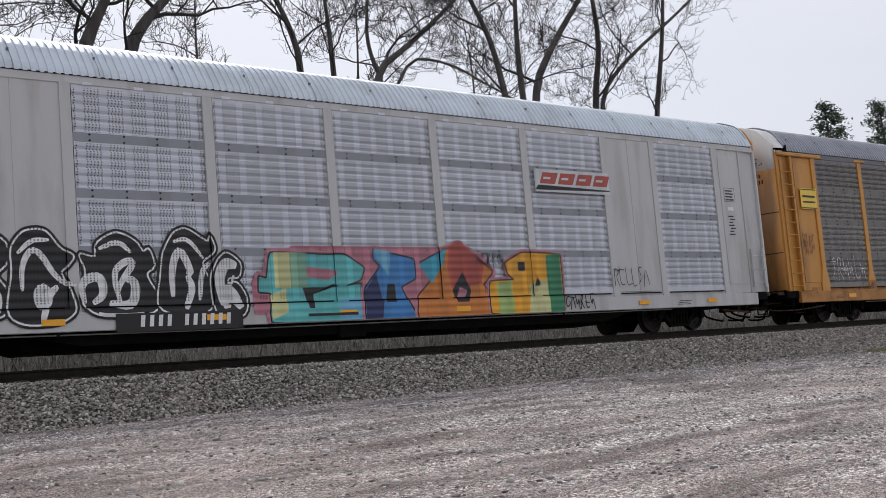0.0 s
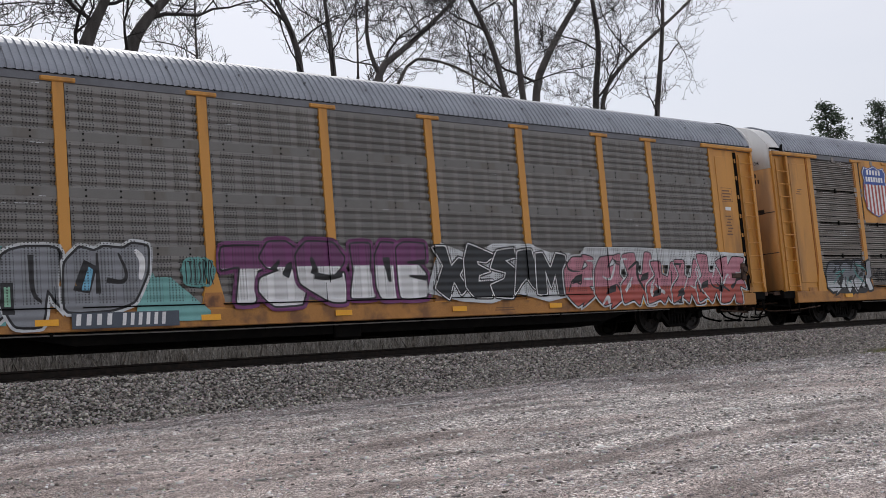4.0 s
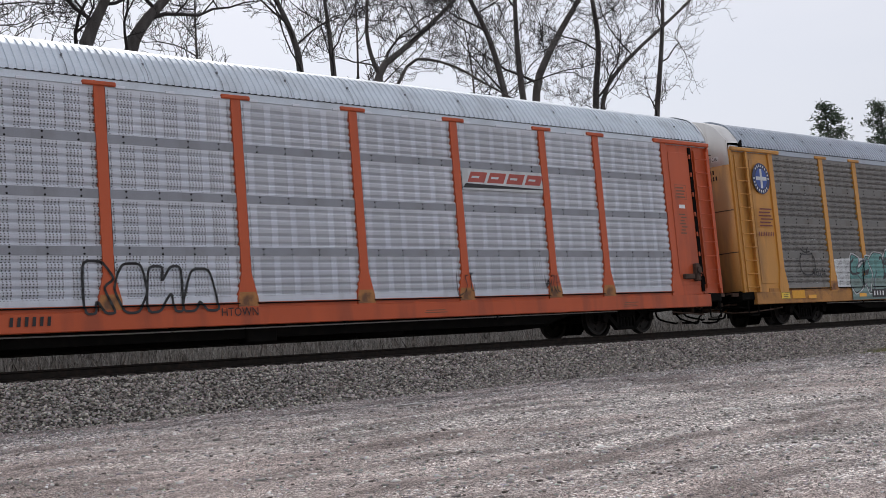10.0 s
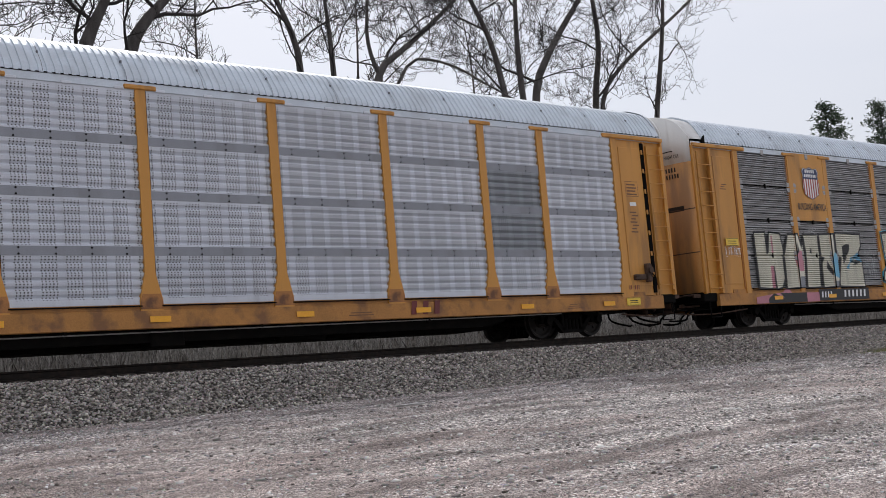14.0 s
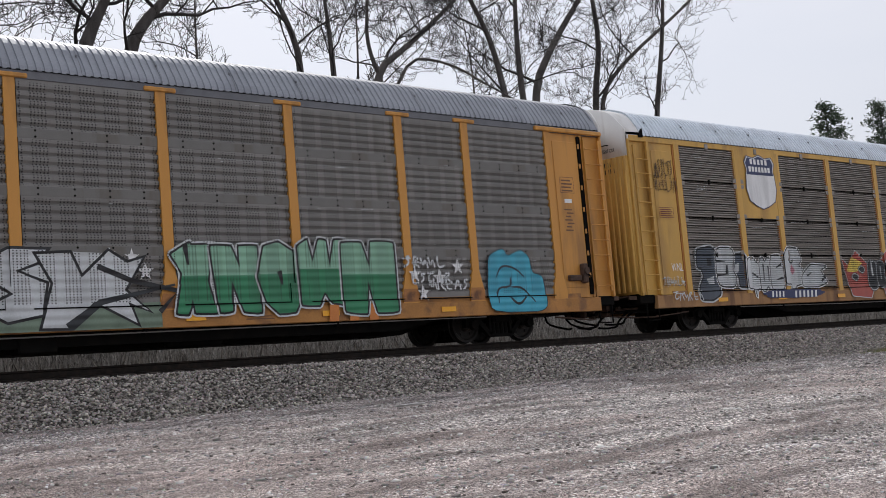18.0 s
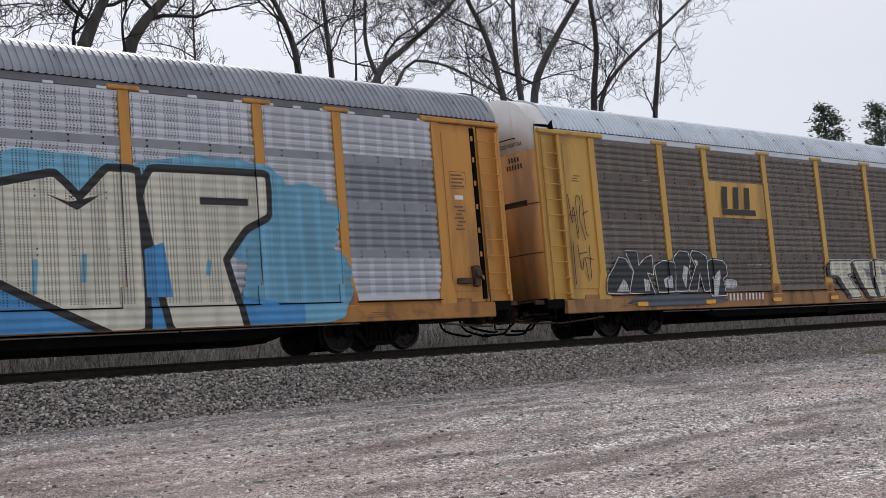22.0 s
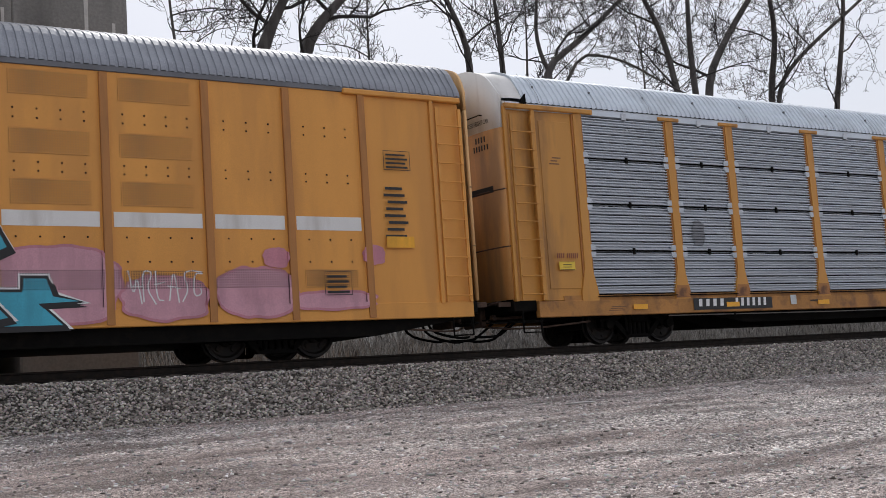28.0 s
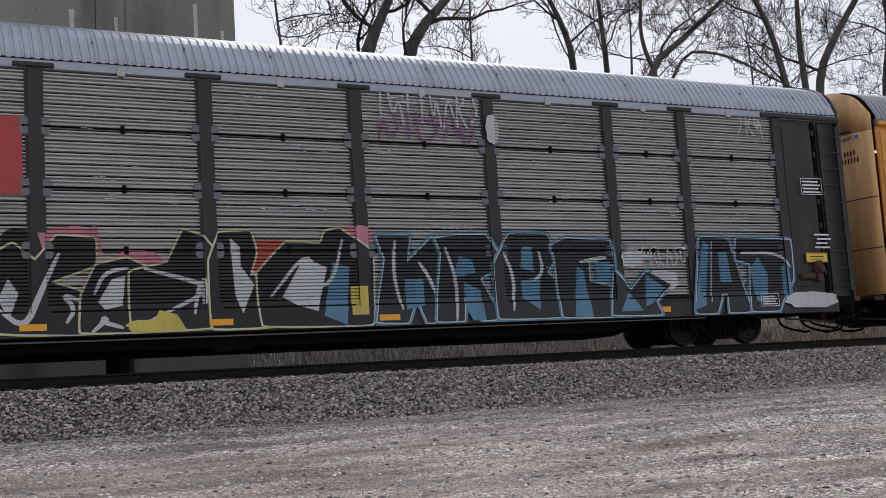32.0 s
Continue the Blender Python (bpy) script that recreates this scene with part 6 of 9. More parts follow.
def car_b():
    car = add(autorack('pale silver car carrier with black bubble graffiti and coloured letters', 16.12, 'silver_paint', 'silver_perf', 'roof_light', door_m='silver_paint', top_m='yellow', flared=False, caps=False, split=4.55, solid=(1, 7), gear=False, ladder_top=2.2), 16.12)
    common_marks(car, True, 'black')
    end_marks(car, False)
    rect(car, Y - 0.0172, -6.45, 0.55, -3.83, 0.89, 'black')
    bars(car, Y - 0.0186, 'BBBB BBBBBB', -5.98, 0.64, -4.02, 0.85, 'white')
    slant_emblem(car, Y - 0.0200, 4.54, 3.54, 7.24, 4.10)
    scribble(car, Y - 0.0228, -12.97, 3.75, -11.90, 4.08, 'black', 6, 0.022)
    scribble(car, Y - 0.0242, -12.93, 3.56, -12.04, 3.81, 'black', 7, 0.022)
    bars(car, Y - 0.0256, 'BBBB', -12.30, 2.68, -11.91, 2.80, 'black')
    bars(car, Y - 0.0270, 'BBBBB', -12.28, 2.54, -11.85, 2.67, 'black')
    sticker(car, Y, -12.35, 1.41, -11.85, 1.62)
    scribble(car, Y - 0.0298, 7.10, 1.19, 8.52, 1.71, 'black', 8, 0.014)
    scribble(car, Y - 0.0312, 5.23, 0.67, 6.28, 1.03, 'black', 9, 0.02)
    scribble(car, Y - 0.0326, 2.44, 1.72, 3.40, 2.05, 'black', 12, 0.014)
    rect(car, Y - 0.0340, -11.18, 0.67, -9.87, 0.96, 'pale')
    small_print(car, Y - 0.0354, -11.10, 0.71, -9.96, 0.90, 5, 'black')
    piece(car, Y - 0.0010, [
        (-11.32, 0.95, -9.54, 2.41, "34 0a 3g 5g 5i 8i ck gj ki kd ga h6 k4 k1 d0 80", "white*1.5:60 7b aa 84 c3", "white*1.1:32 16 49 65 42", "white*0.9:de gf hb dc", "white*0.8:9f ci fi ge"),
        (-9.60, 0.80, -8.35, 2.39, "23 0a 0f 3g 7k fk kh kd ga k7 k2 e0 60", "white*1.6:41 65 5a 9d c9 a5 72", "white*1:d8 c3 g1 i5 g8", "white*0.9:4d 9g df fb", "white*0.7:8a 6e ag"),
        (-8.42, 0.76, -7.15, 2.38, "02 3b 2g 6k ck gg kf ic fb i8 k2 f0 50", "white*1.1:a0 c6 f8", "white*1.7:a5 c4 b8 96 a3", "white*0.9:57 5d 9h f9 k8", "white*0.7:4f 8i di"),
        (-7.08, 0.86, -5.52, 2.37, "03 2b 0f 4e 4h 9k ei gf ig jc ga k4 i0 40", "white*1.4:13 08 5a 65 33", "white*1.1:a2 8a bd ed a8 95", "white*1.5:73 d2 e8 b9", "white*0.8:5g ai df"),
        (-5.58, 0.86, -4.34, 2.45, "02 2a 2e 6j bk ih jj kf fc i8 k3 g0 40", "white*1.3:54 5b 8g c9 aa", "white*1.2:91 c6 a9", "white*0.9:e3 fa ic", "white*0.7:6h bi gd"),
        (-4.46, 0.74, -3.68, 2.01, "20 0c 4i ak ih gc ad 9a fb k6 i0", "white*2:64 4c 8h fg", "white*2.2:83 79 c7 g3", "white*1:97 dd")],
        "black", "white", "black", 0.034, 0.045, 0.05, 0.2)
    flat("graffiti", [([grid_points("02 0b 3k hk ji kc k4 k2", -3.55, 0.64, 3.0, 2.16)], "rose", 0)], car, Y - 0.0002)
    piece(car, Y - 0.0130, [(-3.41, 0.60, -0.84, 2.02, "20 29 09 0d 2d 2k bk bj hj kg kc fa kb k0", "lemonpale=3a 3k 6k 6a", "sky=f0 f6 k7 k0", "lemonpale=21 28 5a 53", "mint=6a 6k 9k 9a", "rose=9d 9g ef fe dc", "black=a4 a8 eb i7 fa ea 8a 94")],
          "aqua", "black", "rose", 0.035, 0.07, 0.04, 0.06)
    piece(car, Y - 0.0150, [(-0.83, 0.58, 0.57, 2.12, "00 09 7f 4h 5k kh kc e9 k0", "navy=00 08 5d 75 60", "sky=5i 5k bj ac", "black=85 9a ca c5")], "blue", "black", "rose", 0.035, 0.07, 0.04, 0.06)
    piece(car, Y - 0.0170, [(0.60, 0.58, 2.89, 2.29, "00 06 4a 1e ck kc h9 j6 k0", "brick=9j ck ie h9 97 8d", "cyan=1e 8i 7e 49", "black=97 cc e7 d4 a4", "rose=a5 b8 d7 c5")], "orange", "black", "rose", 0.035, 0.07, 0.04, 0.06)
    piece(car, Y - 0.0190, [(2.77, 0.60, 5.19, 2.05, "00 0b 7b 5d 5h 9k kk k0", "green=gj kk k0 g0", "lemonpale=a0 ba gb g0", "lime=20 2a 6b 60", "black=8e 8h ah ae", "black=c9 dc e9")], "amber", "black", "rose", 0.035, 0.05, 0.04, 0.06)
    small_print(car, Y - 0.0222, -2.3, 0.72, -1.0, 0.86, 1, 'black')
    for x, z in ((-12.96, 4.02), (-12.94, 3.8), (-12.86, 3.58)):
        scribble(car, Y - 0.0226, x, z, x + 1.0, z + 0.2, 'black', int(z * 10), 0.026, 9)


def car_c():
    car = add(autorack('yellow car carrier with weathered ribbed sides and a striped shield plate', -12.5, 'yellow', 'grey_corr', 'roof_grey', 'corr'), -12.5)
    scuffs(car, 90, 2)
    common_marks(car)
    end_marks(car, False, True)
    plate(car, -8.93, 3.11, -7.19, 5.25, 'yellow')
    shield(car, Y - 0.0014, -8.85, 3.30, -7.31, 5.09, True, "royal")
    cloud(car, Y - 0.0028, -11.57, 0.80, -8.97, 1.92, 'black', 3)
    scribble(car, Y - 0.0101, -8.76, 1.20, -7.45, 1.62, 'black', 5, 0.025)
    rect(car, Y - 0.0295, -8.15, 0.72, -4.62, 0.99, 'black')
    bars(car, Y - 0.0309, 'BBBB', -7.92, 0.80, -7.14, 0.96, 'white', 0.2)
    bars(car, Y - 0.0323, 'BBBBBB', -6.64, 0.78, -5.45, 0.95, 'white')
    block_letters(car, Y - 0.0337, 'BBB', 4.32, 0.74, 6.27, 1.05, 'black', 'pale')
    wild(car, Y - 0.0033, 3, -11.47, 0.86, -9.07, 1.87, 'grey', 'black', 21, 'pale', 'black', 'teal')
    piece(car, Y - 0.0116, [
        (-5.32, 0.97, -3.87, 2.00, "20 1g 3k hi kd ja c5 60", "white*1:5b 9d 6f cg", "white*0.9:49 a9 6c"),
        (-6.59, 1.08, -4.93, 2.05, "50 59 8h ck gc k0", "white*0.8:8c 9e ac 9a 8c", "white*0.6:7g 81 a2 c1 e2 g1"),
        (-6.59, 1.10, -6.0, 1.66, "0c 4i ei ka f8 49", "white*1.6:6d cf fc"), (-6.45, 1.06, -5.9, 1.34, "0c 4i ei ka 82 22", "white*1.6:6a bc"),
        (-4.2, 1.1, -3.8, 1.42, "0a 6i gi kc k8 64"), (-4.14, 0.82, -3.75, 1.10, "0i fk ka f0 69", "white*1.8:5f bb g5")],
        "black", "white", "", 0.03, 0.0, 0.05, 0.08)


def car_d():
    car = add(autorack('yellow car carrier with dull perforated sides and purple and silver graffiti', -41.24, 'yellow', 'grey_perf', 'roof_grey'), -41.24)
    scuffs(car, 40, 3)
    common_marks(car)
    end_marks(car)
    round_emblem(car, Y - 0.0000, -12.80, 3.81, -11.96, 4.68)
    bars(car, Y - 0.0014, 'BBBBBBBBB', -12.79, 2.54, -11.97, 2.66, 'maroon')
    frame_box(car, Y - 0.0028, -12.69, 1.55, -12.06, 1.85)
    scribble(car, Y - 0.0042, -12.79, 1.24, -12.08, 1.63, 'maroon', 3, 0.012)
    scribble(car, Y - 0.0056, -11.50, 1.38, -10.73, 1.67, 'pale', 4)
    scribble(car, Y - 0.0070, -11.48, 1.06, -10.70, 1.30, 'white', 5, 0.022)
    scribble(car, Y - 0.0084, -10.85, 1.81, -9.85, 2.21, 'black', 6, 0.025)
    scribble(car, Y - 0.0098, -10.70, 1.32, -10.02, 1.76, 'grey', 9, 0.02)
    cloud(car, Y - 0.0135, -4.95, 1.34, -4.25, 1.93, 'teal', 3)
    scribble(car, Y - 0.0140, -4.91, 1.39, -4.30, 1.88, 'black', 2, 0.015)
    rect(car, Y - 0.0308, -7.16, 0.64, -5.08, 0.92, 'slate')
    bars(car, Y - 0.0322, 'BBBB', -7.09, 0.70, -6.32, 0.90, 'white')
    bars(car, Y - 0.0336, 'BBBBBB', -6.22, 0.68, -5.29, 0.90, 'white')
    flat("graffiti", [([grid_points("00 0f 6k kk k0", -10.5, 0.74, -8.3, 2.1)], "teal", 0), ([grid_points("00 4k 6e ae k3 k0", -5.97, 0.72, -4.4, 1.9)], "seafoam", 0.0003)], car, Y - 0.0112)
    piece(car, Y - 0.0120, [
        (-9.5, 0.80, -8.3, 2.05, "02 0f 4k gk kg k3 g0 40", "*1.4:6f 67 c5", "sky=77 7d ad a7"),
        (-8.36, 0.72, -7.28, 2.09, "06 0i 4j 8k kk k4 fa d0 40", "black=03 0b 4b 43", "mint=15 1a 3a 35", "*1:ai a8 d6"),
        (-7.27, 0.96, -5.63, 2.17, "00 0e 4j 7h aj ei gk kj kb g2 b0", "black=26 5f 8d 65", "sky=46 6d 7c 66", "*0.9:85 8h", "*0.9:a9 e8 fb dh", "white*1.1:i9 jf hi")],
        "grey", "black", "pale", 0.045, 0.05, 0.045, 0.12)
    piece(car, Y - 0.0180, [
        (-4.11, 1.03, -3.0, 2.14, "0b 0k kk kc fc d0 50 8d"), (-3.28, 0.96, -2.14, 2.24, "04 09 ab 3c 1f 5k ck ih i9 k6 h0 50", "*1.7:b9 ee h7", "*1.2:6b 9e"),
        (-2.36, 1.00, -1.19, 2.23, "06 0g 4k fk kf kd e8 ka k0 d0", "*1.7:6b 8a 6f", "*1.5:79 d8 j9"), (-1.08, 1.06, -0.40, 2.21, "00 4a 2k ik ga k7 k0"),
        (-0.40, 1.04, 0.33, 2.22, "04 1g 6k gk kf k3 f0 40", "*1.8:9f b6"), (0.21, 1.05, 1.02, 2.23, "00 0i 5k kk ke fc k9 k0", "*1.1:kd 7d", "*1.1:k7 88")],
        "white", "black", "plum", 0.04, 0.07, 0.045, 0.1, top="plum", cut=0.6)
    flat("graffiti", [([grid_points("04 2k 6g 9k ek hh kh ki k2 g0 c3 80 41", 1.0, 0.86, 5.7, 2.26)], "pale", 0)], car, Y - 0.0301)
    piece(car, Y - 0.0303, [
        (1.24, 0.98, 2.24, 2.16, "04 5d 0k 8k bd fg kf f9 k4 f2 c7 70"), (2.18, 1.01, 3.15, 2.25, "04 0e 3k kg ed 8e 8c ga 88 86 h6 f0 40"),
        (2.93, 1.00, 3.79, 2.15, "05 a7 ca 1c 6j kk kg cf kb j4 f0 30"), (3.65, 1.04, 4.54, 2.10, "00 5k fk k0 d4 a7 65"), (4.40, 1.04, 5.56, 2.04, "00 0k 5k 9c dk jj k0 d0 ca 93 6c 60")],
        "ink", "white", "black", 0.028, 0.03, 0.04, 0.06)
    flat("graffiti", [([grid_points("06 2k 8k kh k9 8a", 5.5, 1.3, 12.9, 2.2)], "pale", 0), ([grid_points("0b 8g gf k5 80", 5.6, 1.3, 6.5, 1.95)], "sky", 0.0002)], car, Y - 0.0396)
    wild(car, Y - 0.0400, 7, 5.6, 0.64, 12.7, 2.05, 'rose', 'black', 8, 'brick', 'pale', 'pale')


def car_e():
    car = add(autorack('faded yellow car carrier with bluish ribbed sides and pale block graffiti', -69.59, 'pale_yellow', 'blue_corr', 'roof_light', 'corr', flared=False), -69.59)
    scuffs(car, 90, 4)
    common_marks(car)
    end_marks(car, False, True)
    plate(car, -7.15, 3.07, -4.44, 4.20, 'silver_paint')
    bars(car, Y - 0.0014, 'BBB', -6.41, 3.47, -5.36, 3.94, 'navy')
    rect(car, Y - 0.0028, -6.67, 3.37, -6.54, 4.01, 'navy')
    rect(car, Y - 0.0042, -6.67, 3.37, -6.52, 3.43, 'navy')
    rect(car, Y - 0.0056, -5.16, 3.39, -4.99, 4.01, 'navy')
    small_print(car, Y - 0.0070, -6.47, 3.20, -5.22, 3.35, 1, 'black')
    bars(car, Y - 0.0084, 'BBBBBB', -12.67, 2.72, -12.38, 2.82, 'maroon')
    sticker(car, Y, -12.83, 1.71, -12.26, 1.90)
    scribble(car, Y - 0.0112, -12.89, 1.23, -12.26, 1.56, 'brown', 4, 0.014)
    scribble(car, Y - 0.0126, 11.91, 1.71, 12.40, 2.26, 'brown', 4, 0.014)
    rect(car, Y - 0.0215, -7.87, 0.70, -5.36, 0.97, 'black')
    bars(car, Y - 0.0229, 'BBBB', -7.60, 0.75, -6.89, 0.92, 'white')
    bars(car, Y - 0.0243, 'BBBBBB', -6.71, 0.74, -5.54, 0.92, 'white')
    rect(car, Y - 0.0257, -12.32, 0.73, -11.46, 0.98, 'amber')
    for k, (x, z, w) in enumerate(((-11.9, 1.9, 2.4), (-9.2, 1.5, 3.4), (-6.1, 0.8, 3.2), (-2.6, 0.8, 2.0), (2.0, 1.6, 3.2), (4.0, 1.2, 2.4), (6.2, 1.7, 3.0), (8.9, 1.4, 2.8))):
        flat("graffiti", [([blob(x, z, x + w, z + 0.62, k + 2)], "sky", 0.0)], car, Y - 0.0136 - k * 0.0003)
    piece(car, Y - 0.0165, [
        (-11.76, 1.28, -11.25, 1.91, "K"), (-11.30, 1.27, -10.81, 1.91, "G"), (-10.82, 0.62, -9.69, 2.27, "00 0k gk kh k8 g6 96 90", "blue=8a 8g cf cb"),
        (-9.63, 0.62, -8.62, 2.29, "00 0k 6k 8b ck kk k0 g0 g8 b8 90", "grey=43 48 b8 94"), (-8.62, 0.64, -7.68, 2.30, "00 0k 7k 7c ck kk k5 e0", "black=08 06 d5 d8", "*0.8:0f 0a"),
        (-7.59, 1.03, -6.78, 2.34, "00 0k ck ki kb g8 k3 k0 d0 a6 70", "blue=7a 8g bf ba"), (-6.75, 1.02, -5.79, 2.32, "00 0k dk kh k9 g7 k0 d0 b5 90", "blue=79 8g bf b9"),
        (-5.78, 0.72, -4.66, 2.11, "01 06 b8 b9 1c 2i 7k kk kc cd ja k4 f0"), (-4.75, 0.70, -3.69, 2.15, "00 0k 9k kg ke 9c 9a ic 98 84 k6 g0"), (-4.01, 0.70, -2.92, 2.22, "00 4a 0h 5k 9d fg kk fa k2 f0 97 60"),
        (-3.19, 0.68, -2.00, 2.04, "00 06 d8 e9 2b 0j kk kg 9e kb k4 e0"), (-1.99, 0.66, -0.64, 2.24, "00 05 cd 2i 7k kk kf c9 k7 k3 g0", "*1.4:kf 9d", "black=d3 e7 i6 h3"),
        (-0.82, 0.80, 0.25, 2.28, "20 0c 3k bk g9 k0 e0 c4 94 80", "*1.4:8g 99"), (0.15, 0.80, 1.37, 2.26, "09 3k 9j cg gk kk k4 e0 60", "*1.6:bg c5"), (1.36, 0.68, 2.42, 2.23, "00 0i 6k kk kf da d6 k9 k0", "*1.2:ae a5"),
        (2.21, 0.69, 3.20, 2.27, "00 3c 0g 5k gk kg fd ic k7 k0", "*1:de 7d", "*1:d6 77"), (2.98, 0.74, 4.12, 2.32, "00 0g 5k gk kf i9 k8 k4 c4 a0", "*1.5:8f c9"),
        (4.5, 0.65, 6.67, 2.26, "00 07 5a 8e 9k jk kg gd k9 k2 g0", "*1.4:ff dc hb"), (6.87, 0.67, 8.26, 2.32, "30 05 0g 6k gk kg fd k9 k0", "*1.4:f8 7a bd"), (8.19, 0.64, 9.79, 2.29, "00 0f 3k ek kd fa ib k7 k0", "*1.2:fe 8a f8"),
        (9.71, 0.62, 11.56, 2.22, "00 0k 7k ad ek kk k0", "*1:60 6a", "*1:e0 ea")],
        "pale", "black", "blue", 0.07, 0.03, 0.06, 0.07, wob=0.3)


def car_f():
    car = add(autorack('yellow car carrier with dark perforated sides and flowing teal graffiti', -98.75, 'yellow', 'grey_perf', 'roof_blue'), -98.75)
    scuffs(car, 40, 5)
    common_marks(car)
    end_marks(car)
    round_emblem(car, Y - 0.0000, -12.91, 3.83, -12.05, 4.75)
    bars(car, Y - 0.0014, 'BBBBBBBBB', -12.90, 2.58, -12.12, 2.71, 'maroon')
    sticker(car, Y, -12.10, 0.73, -11.67, 0.92)
    rect(car, Y - 0.0042, -11.54, 0.73, -10.87, 0.97, 'amber')
    small_print(car, Y - 0.0056, -12.82, 2.87, -12.13, 3.46, 6, 'maroon')
    apple(car, Y - 0.0070, -10.96, 1.42, -10.03, 2.26, 'black')
    scribble(car, Y - 0.0084, -10.19, 1.38, -9.55, 1.63, 'black', 8, 0.02)
    flat('graffiti', [([grid_points('00 0j 8k kk k0', -9.0, 1.04, -7.1, 1.95)], 'pale', 0), ([grid_points('00 0k ak kj k0', 1.3, 1.1, 3.4, 1.98)], 'pale', 0), ([grid_points('02 4k ah k4', 1.9, 1.2, 3.2, 1.95)], 'sky', 0.0003)], car, Y - 0.0098)
    rect(car, Y - 0.0261, -7.04, 0.68, -4.50, 0.94, 'black')
    bars(car, Y - 0.0275, 'BBBB', -6.95, 0.74, -6.24, 0.88, 'white')
    bars(car, Y - 0.0289, 'BBBBBB', -6.00, 0.71, -4.88, 0.87, 'white')
    frame_box(car, Y - 0.0321, 7.83, 0.69, 8.49, 1.01, 'white')
    flat("graffiti", [([grid_points("00 0a 4e kf k0", -8.2, 0.62, 2.6, 1.7)], "moss", 0)], car, Y - 0.0106)
    wild(car, Y - 0.0113, 9, -8.0, 0.70, 2.3, 2.2, 'teal', 'ink', 13, 'moss', 'pale', 'slate')
    flat("graffiti", [([rounded(grid_points("09 0c 3c 3f 5h ak bk fg ie i7 f3 g0 d4 90 73 55 22", 3.1, 0.64, 6.9, 2.5), 0.2)], "lemon", 0), ([grid_points("00 3k kk g0", 6.7, 0.8, 7.5, 2.05)], "lemon", 0.0003)], car, Y - 0.0290)
    box = (7.34, 0.75, 12.9, 2.8)
    flat("graffiti", [([rounded(grid_points("1d 1h 2j 2h 4k 5i 5j 7j 8h 9j bi dj ei fk gj ik ii ji kh kd j9 j6 h5 h4 e5 d4 b4 95 83 64 53 13 18", *box), 0.22)], "white", 0),
                      ([grid_points(g, *box) for g in ("3f 4c 3a", "3b 4b 45 48", "8c 9f ab a7", "f7 h7 h5 f5", "hh ig he", "98 a7 95")], "slate", 0.0004)], car, Y - 0.0303)


def car_g():
    car = add(autorack('orange car carrier with bright perforated sides and a black outlined scrawl', -127.52, 'orange', 'silver_perf', 'roof_light', door_m='orange'), -127.52)
    common_marks(car, False)
    end_marks(car)
    slant_emblem(car, Y - 0.0000, 4.42, 3.50, 7.04, 3.99)
    bars(car, Y - 0.0014, 'BBBB', -6.94, 0.73, -6.35, 0.88, 'black')
    bars(car, Y - 0.0028, 'BBBBBB', -6.15, 0.72, -5.36, 0.88, 'black')
    word(car, Y - 0.0110, 'HTOWN', -2.06, 0.78, -1.25, 0.94, 'black', '', bold=0.0)
    scribble(car, Y - 0.0123, 4.01, 1.08, 4.58, 1.59, 'black', 4, 0.014, 5)
    scribble(car, Y - 0.0137, 6.84, 1.08, 7.37, 1.54, 'black', 5, 0.014, 5)
    small_print(car, Y - 0.0151, -11.09, 0.69, -10.79, 0.76, 2, 'maroon')
    small_print(car, Y - 0.0165, -10.51, 0.80, -9.73, 0.85, 2, 'maroon')
    for k, (x0, x1, z1, f) in enumerate(((-4.8, -4.2, 1.85, "00 0k ck kd ca k0 d0 85 70"), (-4.25, -3.55, 1.8, "60 0a 6k hk k8 e0"), (-3.6, -2.85, 1.75, "00 2k ak 9d ek kk k0 f0 e9 70"), (-2.9, -2.08, 1.7, "00 6k gk k0 d0 a5 70"))):
        flat("graffiti", [(rim_of(rounded(grid_points(f, x0, 0.9, x1, z1), 0.15), 0.024), "black", 0)], car, Y - 0.0042 - k * 0.0002)


